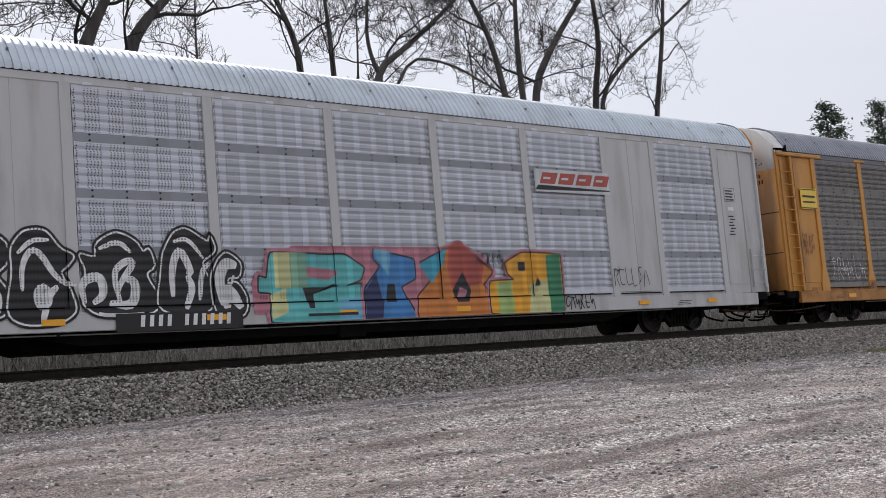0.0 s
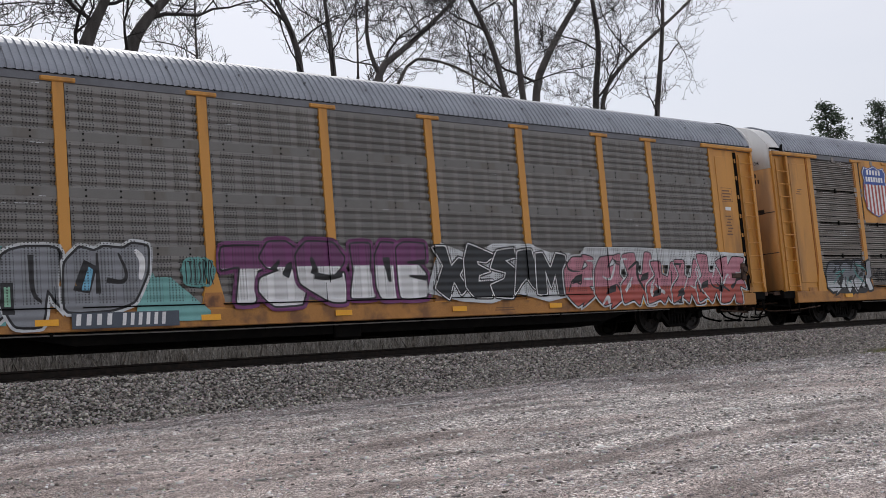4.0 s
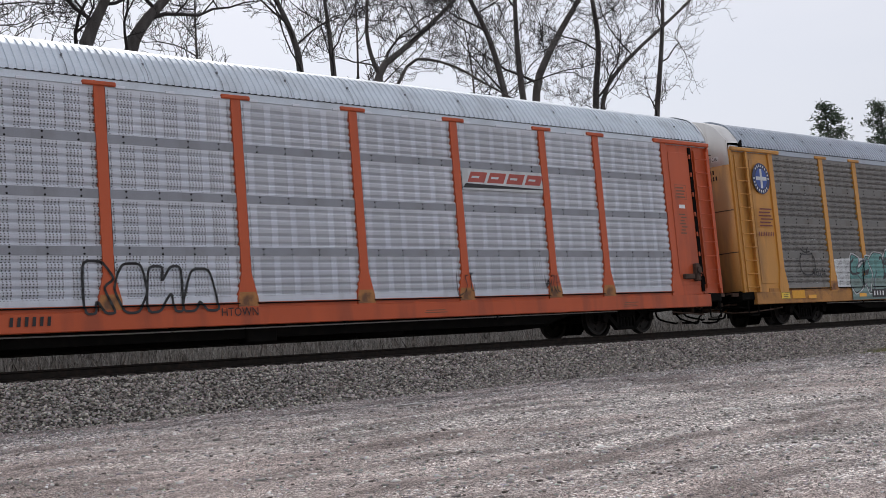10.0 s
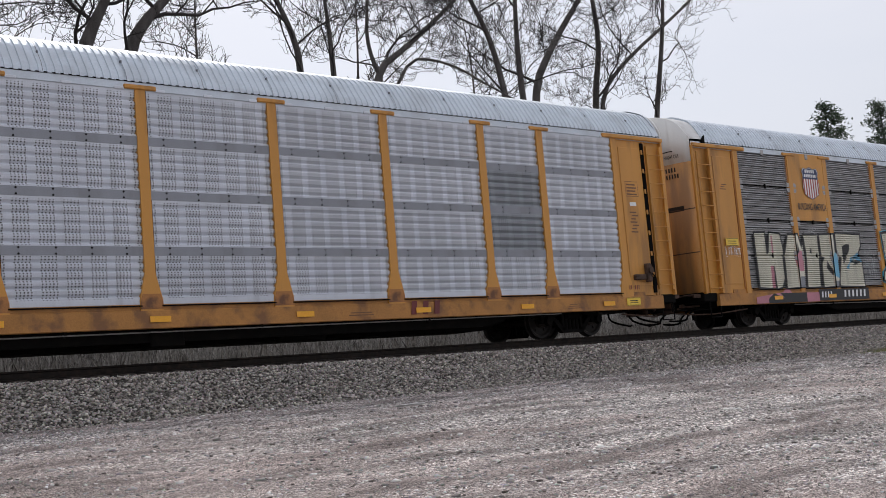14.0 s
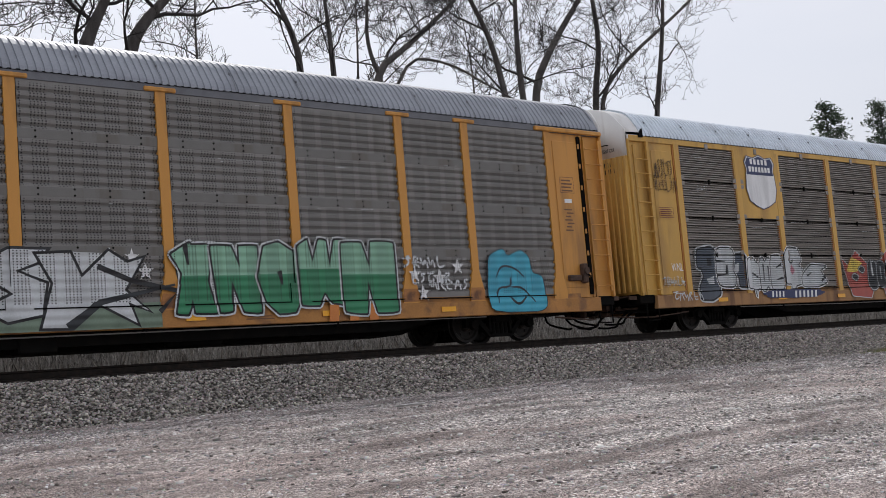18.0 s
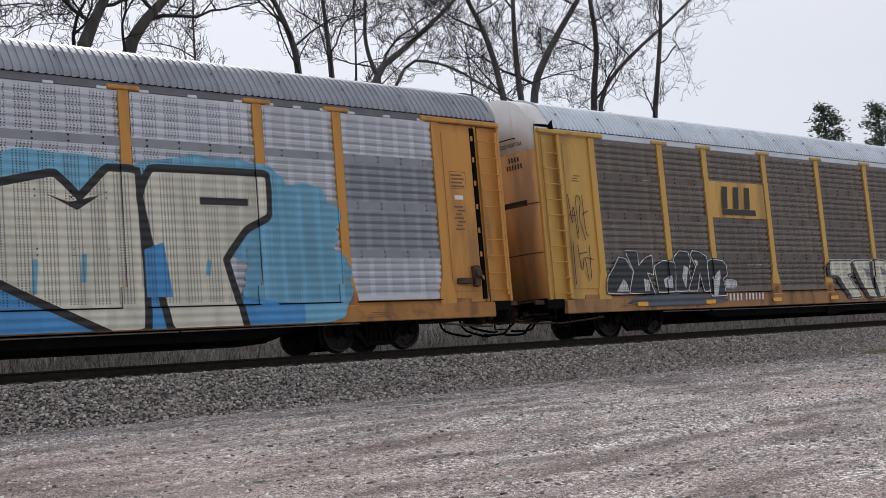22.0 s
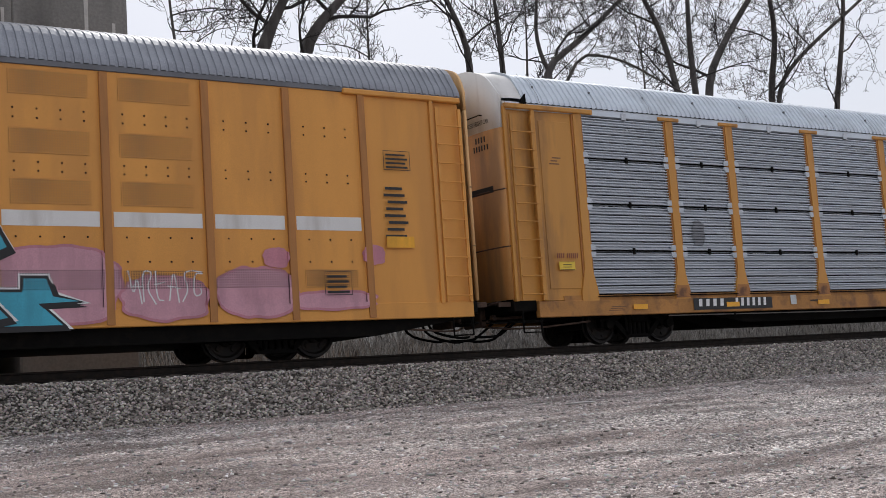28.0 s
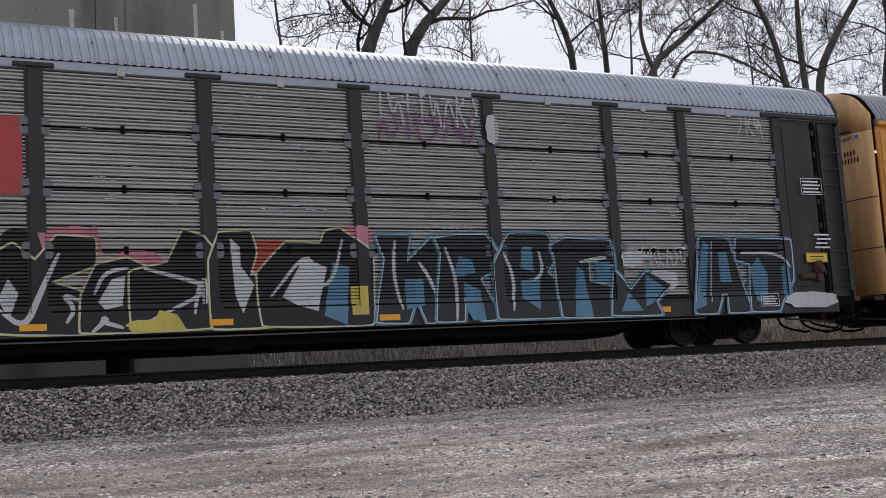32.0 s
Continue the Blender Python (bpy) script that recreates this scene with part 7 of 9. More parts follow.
def car_h():
    car = add(autorack('yellow car carrier with grey ribbed sides and cream block graffiti', -156.09, 'yellow', 'zinc_corr', 'roof_light', 'corr', flared=False), -156.09)
    scuffs(car, 90, 7)
    common_marks(car)
    end_marks(car, False, True)
    plate(car, -9.05, 3.09, -7.11, 5.23, 'yellow')
    shield(car, Y - 0.0014, -8.54, 3.76, -7.62, 4.81)
    word(car, Y - 0.0028, 'BUILDING AMERICA', -8.92, 3.42, -7.36, 3.63, 'black', '', bold=0.01)
    scribble(car, Y - 0.0087, -5.41, 1.30, -4.74, 2.30, 'pale', 6, 0.014)
    rect(car, Y - 0.0101, -8.33, 0.64, -5.45, 0.98, 'black')
    bars(car, Y - 0.0115, 'BBBB', -8.20, 0.73, -7.55, 0.91, 'white')
    bars(car, Y - 0.0129, 'BBBBBB', -6.93, 0.73, -5.56, 0.94, 'white', 0.15)
    bars(car, Y - 0.0143, 'BBB', 4.52, 0.69, 6.11, 0.96, 'black', 0.15)
    scribble(car, Y - 0.0157, 4.33, 1.21, 6.33, 1.98, 'white', 3, 0.016)
    sticker(car, Y, -12.77, 2.28, -12.19, 2.50)
    scribble(car, Y - 0.0199, -12.79, 1.99, -12.10, 2.26, 'white', 4, 0.016)
    word(car, Y - 0.0213, 'GNARL', 9.33, 1.25, 11.04, 1.85, 'black', '', bold=-0.012)
    word(car, Y - 0.0226, 'IKE', 9.17, 2.08, 10.11, 2.27, 'white', '', bold=0.0)
    word(car, Y - 0.0239, 'BWW', 10.37, 2.10, 11.50, 2.29, 'white', '', bold=0.0)
    flat("graffiti", [([grid_points("08 8d ak bc kc k0 00", -11.6, 0.62, -8.3, 1.08)], "rose", 0), ([grid_points("0a 3k 8b 6k kk k0 00", -11.0, 0.60, -9.0, 0.9)], "black", 0.0003)], car, Y - 0.0044)
    piece(car, Y - 0.0060, [
        (-11.35, 1.07, -9.85, 2.68, "10 0k 7k 7c 9d ak hk k7 g0 c0 c8 98 90", "rose=cj cd bc bj", "rose=90 98 b8 b0"), (-9.88, 1.07, -8.77, 2.65, "00 0c 5k dk ge kk k9 h0", "black=ch ec db a8", "rose=c6 9b ee id h6", "grey=b0 c4 k4 j0"),
        (-8.81, 1.07, -7.91, 2.64, "00 2c 0k kk kc gb f0", "*1:kb k6", "*0.7:7d 8f"), (-7.91, 1.07, -6.98, 2.66, "00 09 4b 0c 0k kk ka g8 k0", "sky=d4 ca ge k9 i3", "black=57 c4 d6 6a", "grey=c0 d2 k2 k0"),
        (-7.06, 1.08, -5.60, 2.71, "00 4b 0d 0k kk kf d8 k9 k0", "black=58 be bg 8g 5f", "sky=77 hd k9 bb 96")],
        "cream", "black", "", 0.055, 0.0, 0.065, 0.0, shade="black", drop=(-0.14, -0.03), wob=0.4)
    flat("graffiti", [([grid_points("00 0b 3d 5c k8 k0", -4.3, 0.62, 1.3, 1.25)], "black", 0), ([grid_points("00 ak", -3.0, 0.62, -2.0, 0.95) + grid_points("k0", -3.0, 0.62, -2.0, 0.95)], "sky", 0.0003)], car, Y - 0.0160)
    piece(car, Y - 0.0166, [
        (-4.33, 0.92, -2.88, 2.83, "03 06 9a ab 3c 1j 9k kk kc ad k8 i4 80", "black=ae kg kd"), (-2.93, 1.02, -1.70, 2.83, "00 1k 7k 9d ek kj fb k0 c0 96 70"),
        (-1.75, 1.06, -0.35, 2.78, "00 09 3k 8k 9a cd bk ik k5 g0", "black=af ck e9 c8"), (-0.45, 1.10, 1.62, 2.89, "00 03 7b 3c 2h cf ij k9 i6 k5 k0 90", "grey=h0 h5 k6 k1", "black=98 dc cd 77")],
        "cream", "black", "cyan", 0.08, 0.025, 0.07, 0.0, shade="black", drop=(0.12, -0.04), wob=0.4)


def car_i():
    car = add(autorack('yellow car carrier with bright perforated sides and a black emblem', -185.14, 'yellow', 'silver_perf', 'roof_light', dark_rows=((7, 1), (7, 2))), -185.14)
    common_marks(car)
    end_marks(car)
    bars(car, Y - 0.0000, 'BBB', 4.65, 0.68, 5.63, 0.97, 'maroon', 0.15)
    sticker(car, Y, 11.79, 0.70, 12.32, 0.90)
    bars(car, Y - 0.0028, 'BB BBB', 11.93, 1.11, 12.36, 1.22, 'maroon')
    swoosh_emblem(car, Y - 0.0042, -7.04, 3.30, -4.74, 4.06)
    rect(car, Y - 0.0056, -7.35, 0.68, -4.89, 0.90, 'black')
    bars(car, Y - 0.0070, 'BBBB', -7.22, 0.73, -6.33, 0.88, 'white')
    bars(car, Y - 0.0084, 'BBBBBB', -6.06, 0.72, -5.00, 0.85, 'white')
    bars(car, Y - 0.0098, 'BB', -12.87, 2.28, -12.63, 2.39, 'maroon')
    bars(car, Y - 0.0112, 'BBBB', -12.85, 2.12, -12.50, 2.23, 'maroon')
    sticker(car, Y, -12.35, 0.71, -11.85, 0.90)


def car_j():
    car = add(autorack('faded yellow car carrier with grey ribbed sides and layered graffiti', -214.2, 'pale_yellow', 'grey_corr', 'roof_light', 'corr', door_m='pale_yellow', flared=False, caps=False, door_ribs=8, sill_m='sill_rust'), -214.2)
    scuffs(car, 90, 9)
    common_marks(car)
    end_marks(car, False)
    plate(car, -9.29, 3.10, -6.97, 5.29, 'pale_yellow')
    shield(car, Y - 0.0014, -8.81, 3.36, -7.27, 5.07, False)
    cloud(car, Y - 0.0193, -8.49, 0.75, -5.37, 1.01, 'navy', 3)
    bars(car, Y - 0.0198, 'BBBB', -8.14, 0.79, -7.43, 0.96, 'white')
    bars(car, Y - 0.0212, 'BBBBBB', -6.96, 0.76, -5.68, 0.96, 'white')
    scribble(car, Y - 0.0226, -12.88, 4.17, -12.10, 4.62, 'black', 7, 0.018)
    scribble(car, Y - 0.0240, -12.92, 3.73, -12.00, 4.23, 'black', 8, 0.018)
    word(car, Y - 0.0254, 'WNL', -12.64, 1.57, -12.16, 1.78, 'white', '', bold=0.0)
    frame_box(car, Y - 0.0267, -12.93, 3.01, -12.32, 3.29)
    scribble(car, Y - 0.0281, -13.00, 1.17, -12.08, 1.43, 'pale', 3)
    scribble(car, Y - 0.0295, -12.63, 0.78, -11.40, 1.02, 'pale', 9, 0.02)
    scribble(car, Y - 0.0322, 5.35, 1.14, 6.30, 1.85, 'lime', 4, 0.02)
    bars(car, Y - 0.0336, 'BBB', 4.96, 0.77, 6.34, 1.02, 'white', 0.1)
    scribble(car, Y - 0.0350, 6.52, 0.81, 7.39, 1.04, 'black', 5)
    scribble(car, Y - 0.0364, 7.40, 1.13, 8.85, 2.06, 'black', 6, 0.022)
    scribble(car, Y - 0.0437, 9.33, 2.17, 10.56, 2.64, 'lime', 9, 0.018)
    scribble(car, Y - 0.0451, 11.01, 2.23, 11.96, 2.67, 'lime', 10, 0.018)
    scribble(car, Y - 0.0465, 10.57, 3.48, 11.52, 5.18, 'pale', 3, 0.012, 4)
    piece(car, Y - 0.0028, [(-11.43, 0.78, -10.47, 2.22, "00 05 59 3c 0d 0j 5k ek kh id k7 h2 a0", "black=9d 9g dg dd", "pale=78 e9 e6 96"), (-9.85, 1.12, -9.18, 2.04, "07 0i 6k gk kh kb g8 k4 k0 80 86 28", "pale=28 4e af 89")], "slate", "black", "pale", 0.05, 0.045, 0.05, 0.12)
    piece(car, Y - 0.0060, [(-10.59, 1.14, -9.72, 2.23, "3", "black=96 ab cb c6"), (-9.21, 0.82, -8.40, 1.96, "04 1j 9k ci ke fc ib k5 a4 90 85", "*0.9:7c g9"), (-8.57, 0.97, -7.89, 1.96, "00 0h 5k 9h ek kh k2 f0 a3 50", "*1:6g 66", "*1:df d6"), (-8.02, 1.00, -7.29, 2.01, "00 0g 4k gk kg gd ic k5 g0", "*1:gf 8d", "*1:h7 86"),
        (-7.34, 0.90, -6.38, 2.23, "04 0g 5k hk kf gc kb k4 c4 80 64", "rose=7a 9d ca 98", "*1:5f 9d bf"), (-6.44, 1.08, -4.99, 1.73, "00 0a 8k ck kj ef k4 c0", "*0.8:4a 8d", "*1.2:f5 ja g9")],
        "pale", "black", "white", 0.035, 0.03, 0.03, 0.16)
    piece(car, Y - 0.0200, [(-4.06, 0.71, -2.3, 2.2, "0g 4d 9k ge kc k6 g0 80 40"), (-2.4, 0.75, -0.6, 2.34, "0c 9f 9h fk hd kc k3 e5 80 66 0a"), (-0.7, 0.75, 1.12, 2.3, "0a 2g 5i ae hk kg i8 k5 f0 b1 c5 84 05")],
        "brick", "pale", "", 0.03, 0.0, 0.04, 0.05, wob=0.6)
    piece(car, Y - 0.0256, [(-3.9, 1.5, -2.9, 2.0, "00 7k kc d0"), (-0.1, 1.2, 0.6, 2.0, "0a ak k8 80"), (0.5, 0.9, 1.0, 2.1, "00 8k kf b0")], "yellow", "brick", "", 0.02, 0.0, 0.03, 0.1)
    piece(car, Y - 0.0312, [(-3.65, 1.22, -3.2, 1.46, "0a 8k kc c0"), (-3.2, 1.46, -2.8, 1.7, "0a 8k kc c0"), (0.05, 1.3, 0.45, 1.7, "0a 8k kc c0"),
        (-2.65, 0.92, -2.05, 1.89, "04 2j 9k ai hk kd ga k5 d0 40", "pale*0.9:9j 9a ca"), (-2.11, 1.01, -1.53, 1.86, "04 1j 9k hj k4 g0 40", "pale*0.9:9g 96"), (-1.60, 0.94, -1.01, 1.89, "04 0g 4k hk kf k4 g0 40", "pale=8a af ee ca", "pale*0.8:66 c7"), (-1.08, 0.85, -0.27, 1.89, "04 0i 5k bi fk kh fc k8 e4 a5 80", "pale*0.9:7d 97 c8")],
        "ink", "pale", "black", 0.026, 0.02, 0.045, 0.2)
    flat("graffiti", [([grid_points("08 2i 5g 9k gi ki j6 g2 d4 b0 84 51 30", 1.05, 0.78, 5.4, 2.2)], "lime", 0)], car, Y - 0.0448)
    piece(car, Y - 0.0450, [(1.19, 1.12, 2.10, 2.15, "29 0h 9j 8d bc dk kk ea e0 60"), (2.06, 1.12, 2.74, 2.14, "O"), (2.66, 1.0, 3.32, 2.09, "40 09 0k 8j kg k5 e0"), (3.22, 1.10, 4.11, 2.17, "02 0c 6k ek k8 i0 90"), (4.07, 1.10, 5.31, 2.20, "20 0k 8k 9c bk kk ie ga k3 f0 97 80")],
        "dkgreen", "pale", "black", 0.022, 0.03, 0.035, 0.08)
    for k, x in enumerate((2.3, 2.9, 3.6)):
        flat("graffiti", [(ribbon([(x + 0.1 + 0.2 * a / 16 * math.cos(a * 0.7), 1.62 + 0.22 * a / 16 * math.sin(a * 0.7)) for a in range(1, 19)], 0.016), "pale", 0.0009)], car, Y - 0.0560 - k * 0.0002)
    piece(car, Y - 0.0580, [(9.4, 1.05, 11.5, 2.05, "06 0i 3k hk ji ka g3 a0 52", "pale*0.7:2c 5e 8c ce fc ie", "pale*0.8:59 65 a3 e6 c9", "pale*0.8:1d 1h 5h", "pale=89 99 9d 8d", "pale=b9 c9 cd bd")], "ink", "lime", "", 0.05, 0.0, 0.05, 0.12)


def car_k():
    car = add(autorack('yellow car carrier with dull perforated sides and a red sign plate', -243.02, 'yellow', 'grey_perf', 'roof_grey'), -243.02)
    scuffs(car, 40, 10)
    common_marks(car)
    sticker(car, -1.53, -12.72, 1.12, -12.3, 1.36)
    end_marks(car)
    plate(car, -7.07, 2.97, -4.27, 5.32, 'red')
    bars(car, Y - 0.0014, 'BBBBBBBB', -6.86, 4.15, -4.65, 4.64, 'white')
    bars(car, Y - 0.0028, 'BBBBBBB', -6.88, 3.65, -5.28, 4.06, 'white')
    bars(car, Y - 0.0042, 'BBBBBBB', -6.87, 3.19, -5.15, 3.57, 'white')
    frame_box(car, Y - 0.0056, -12.88, 2.37, -12.15, 2.63)
    scribble(car, Y - 0.0070, -12.96, 1.92, -12.20, 2.24, 'navy', 4, 0.016)
    scribble(car, Y - 0.0084, -12.81, 1.66, -12.22, 1.97, 'navy', 5, 0.014)
    cloud(car, Y - 0.0098, -12.86, 1.39, -12.41, 1.64, 'pale', 3)
    cloud(car, Y - 0.0103, -13.03, 4.46, -12.15, 4.88, 'sky', 4)
    star(car, Y - 0.0121, -5.35, 1.49, 0.20)
    star(car, Y - 0.0135, -5.62, 1.31, 0.13)
    star(car, Y - 0.0149, -4.35, 1.22, 0.18)
    star(car, Y - 0.0163, 0.25, 1.98, 0.12)
    star(car, Y - 0.0177, 0.68, 1.92, 0.16)
    star(car, Y - 0.0191, 0.93, 1.65, 0.18)
    star(car, Y - 0.0276, 7.31, 1.55, 0.20)
    star(car, Y - 0.0290, 8.02, 1.47, 0.22)
    star(car, Y - 0.0304, 8.58, 1.72, 0.20)
    star(car, Y - 0.0318, 7.51, 1.14, 0.20)
    bars(car, Y - 0.0351, 'BBB', 4.93, 0.60, 6.48, 0.94, 'orange', 0.1)
    rect(car, Y - 0.0365, -6.94, 0.64, -4.56, 0.91, 'black')
    bars(car, Y - 0.0379, 'BBBB', -6.85, 0.70, -6.16, 0.85, 'white', 0.1)
    bars(car, Y - 0.0393, 'BBBBBB', -5.95, 0.70, -4.79, 0.86, 'white', 0.1)
    rect(car, Y - 0.0407, -10.68, 1.04, -10.45, 1.14, 'red')
    rect(car, Y - 0.0421, -10.25, 1.05, -10.03, 1.15, 'red')
    for k, (x0, x1, f) in enumerate(((-8.82, -8.04, "72 1e 5k bk ee fa k8 k2 g0 60 06"), (-8.08, -7.33, "02 0g 5k 9h ek kg k1 e0 a3 50"), (-7.40, -6.65, "02 3g 9k hi k9 k0 80"), (-6.70, -5.74, "02 2h 7j bk hj kd k2 f0 c3 80 50"), (-5.15, -4.4, "04 3g 8k ek bf b6 g2 g0 60"), (-4.5, -3.88, "06 4k ck kd ka g4"))):
        out = rounded(grid_points(f, x0, 1.05, x1, 2.03), 0.2)
        flat("graffiti", [(rim_of(out, 0.05), "pale", 0.0), (rim_of(out, 0.034), "sky", 0.0002), (rim_of(out, 0.012), "navy", 0.0004)], car, Y - 0.0108 - k * 0.0007)
    flat("graffiti", [([grid_points("00 2k 8g k0", -4.0, 0.66, -2.2, 1.55)], "sky", 0), ([grid_points("03 4k 8i bk kj k8 g3 b0", -3.9, 0.75, 0.2, 2.05)], "pale", 0.0003), ([grid_points("00 09 kc k0", -2.6, 0.62, 1.2, 1.4)], "sage", 0.0005)], car, Y - 0.0206)
    piece(car, Y - 0.0212, [
        (-3.83, 0.92, -2.73, 2.05, "02 1k 7h ak hi gc k0 e0 ca 83 6b 50"), (-3.0, 0.84, -1.86, 2.05, "00 6g 1k kk k0 e0 c6 76", "*1:9f bb"), (-2.1, 0.80, -0.9, 2.03, "03 a8 4b 1h 8k kk gg ae kb h2 80"),
        (-1.1, 0.66, 0.9, 2.0, "00 3c 0j 6k 8e ek gh kj g9 k4 g7 i0 a7 60")],
        "pale", "black", "", 0.05, 0.0, 0.05, 0.0, wob=0.8)
    flat("graffiti", [(ribbon(grid_points("0k 8e k9 f0", 0.0, 0.9, 1.55, 1.75), 0.05), "black", 0), (ribbon(grid_points("00 6c kk", -0.6, 0.66, 1.5, 1.4), 0.07, lambda f: 1.3 - f), "ink", 0.0003)], car, Y - 0.0290)
    piece(car, Y - 0.0300, [
        (1.43, 0.83, 2.37, 2.17, "20 5c 0h 9k ak kk ga k0 a0 95 70", "*1.2:7k 8e"), (2.30, 0.85, 3.35, 2.15, "20 0k 9k cd ck kk k0 c0 8a 70"), (3.31, 0.81, 4.34, 2.21, "43 0a 3j ak kg k6 g0 90", "*1.2:ac b8"),
        (4.28, 0.95, 5.47, 2.27, "00 0i 4k 6d 9k ck dc gk kk k0 d0 a4 70"), (5.36, 0.75, 6.74, 2.23, "00 0k 8k ad bk kk k0 c0 a9 80")],
        "sage", "black", "pale", 0.04, 0.035, 0.04, 0.05, low="green", top="mint", cut=0.55)
    piece(car, Y - 0.0330, [(9.46, 0.64, 11.30, 2.13, "00 0c 1i 6k 8i ck fi gc kb k2 i0", "ink*0.4:3b 5f ae db", "ink*0.4:8b 88 38 33", "ink*0.4:88 c8 g3", "ink*0.5:75 a2 d5")], "cyan", "ink", "", 0.02, 0.0, 0.05, 0.16)
    for x, z, k in ((7.0, 1.7, 3), (7.2, 1.35, 4), (7.7, 1.2, 5)):
        scribble(car, Y - 0.0345 - k * 0.0002, x, z, x + 1.2, z + 0.25, 'pale', k, 0.03, 8)


def car_l():
    car = add(autorack('faded yellow car carrier with rust-stained sides and cream block letters', -271.76, 'pale_yellow', 'brown_perf', 'roof_light', sill_m='sill_rust'), -271.76)
    scuffs(car, 40, 11)
    common_marks(car)
    end_marks(car, False, True)
    plate(car, -7.14, 3.13, -4.45, 4.17, 'pale_yellow')
    bars(car, Y - 0.0014, 'BBB', -6.59, 3.40, -4.98, 4.03, 'black')
    rect(car, Y - 0.0028, -6.58, 3.22, -5.00, 3.38, 'black')
    scribble(car, Y - 0.0055, 2.15, 1.86, 3.08, 2.17, 'white', 3, 0.014)
    scribble(car, Y - 0.0069, 9.77, 1.82, 10.79, 2.23, 'pale', 4, 0.012)
    scribble(car, Y - 0.0083, 9.60, 1.34, 11.69, 1.74, 'white', 5, 0.012)
    scribble(car, Y - 0.0097, 5.82, 1.08, 6.57, 1.45, 'white', 5, 0.014)
    cloud(car, Y - 0.0111, -10.97, 0.68, -6.74, 1.01, 'slate', 4)
    bars(car, Y - 0.0116, 'BBBB', -6.73, 0.78, -6.05, 0.98, 'white')
    bars(car, Y - 0.0130, 'BBBBBB', -5.97, 0.79, -5.00, 0.98, 'white')
    cloud(car, Y - 0.0144, -6.88, 1.12, -6.24, 1.39, 'pale', 4)
    scribble(car, Y - 0.0231, -12.94, 2.48, -12.20, 3.64, 'black', 5, 0.016, 4)
    scribble(car, Y - 0.0245, -13.04, 1.36, -12.17, 2.35, 'black', 6, 0.016, 4)
    piece(car, Y - 0.0149, [
        (-11.8, 1.06, -10.59, 1.97, "00 08 6f 9k ek k7 k0", "pale=61 b8 d6 e1"), (-10.94, 1.05, -9.91, 2.15, "00 5a 0j 0k 8k 9d fh ki k9 fa k0", "pale=c1 c7 g6 g1"), (-9.85, 1.07, -9.02, 1.89, "20 0h 9k kj k0", "pale=93 88 gb g2"),
        (-9.11, 1.09, -8.26, 2.14, "00 3c 1g 8k hk kg gb j0", "pale=97 cd gc c1"), (-8.51, 1.08, -7.54, 2.17, "00 9c 5i 7k dk kh k0 f0 c9 80", "pale*1:8f be 9d"), (-7.55, 0.94, -6.71, 1.94, "00 0i 4k hj kh kb f9 h0", "pale=30 4a be dd 70", "*0.8:57 ba 68 96")],
        "ink", "white", "black", 0.024, 0.02, 0.04, 0.03)
    piece(car, Y - 0.0260, [
        (-1.38, 0.77, 0.28, 1.90, "0c 0k gk fd cd k0 d0 6c"), (-0.01, 0.76, 1.76, 1.91, "90 0k ck gh gb ca k2 g0 c5 e0", "grey=9b 7g bf cb"), (1.20, 0.76, 2.74, 1.91, "30 0b 0k ak kc k0 g0 d5 85 60", "grey=7c 6h 8g dc"),
        (2.57, 0.75, 4.66, 1.91, "60 0k 6k bd bk gk kc k0 f0 cb a3 6d 90"), (4.12, 0.74, 5.97, 1.91, "a0 0k dk kg kc g8 d7 h0", "pale=ac 8g df ec")],
        "cream", "ink", "pale", 0.04, 0.03, 0.04, 0.05, shade="ink", drop=(-0.2, -0.05), wob=0.3)


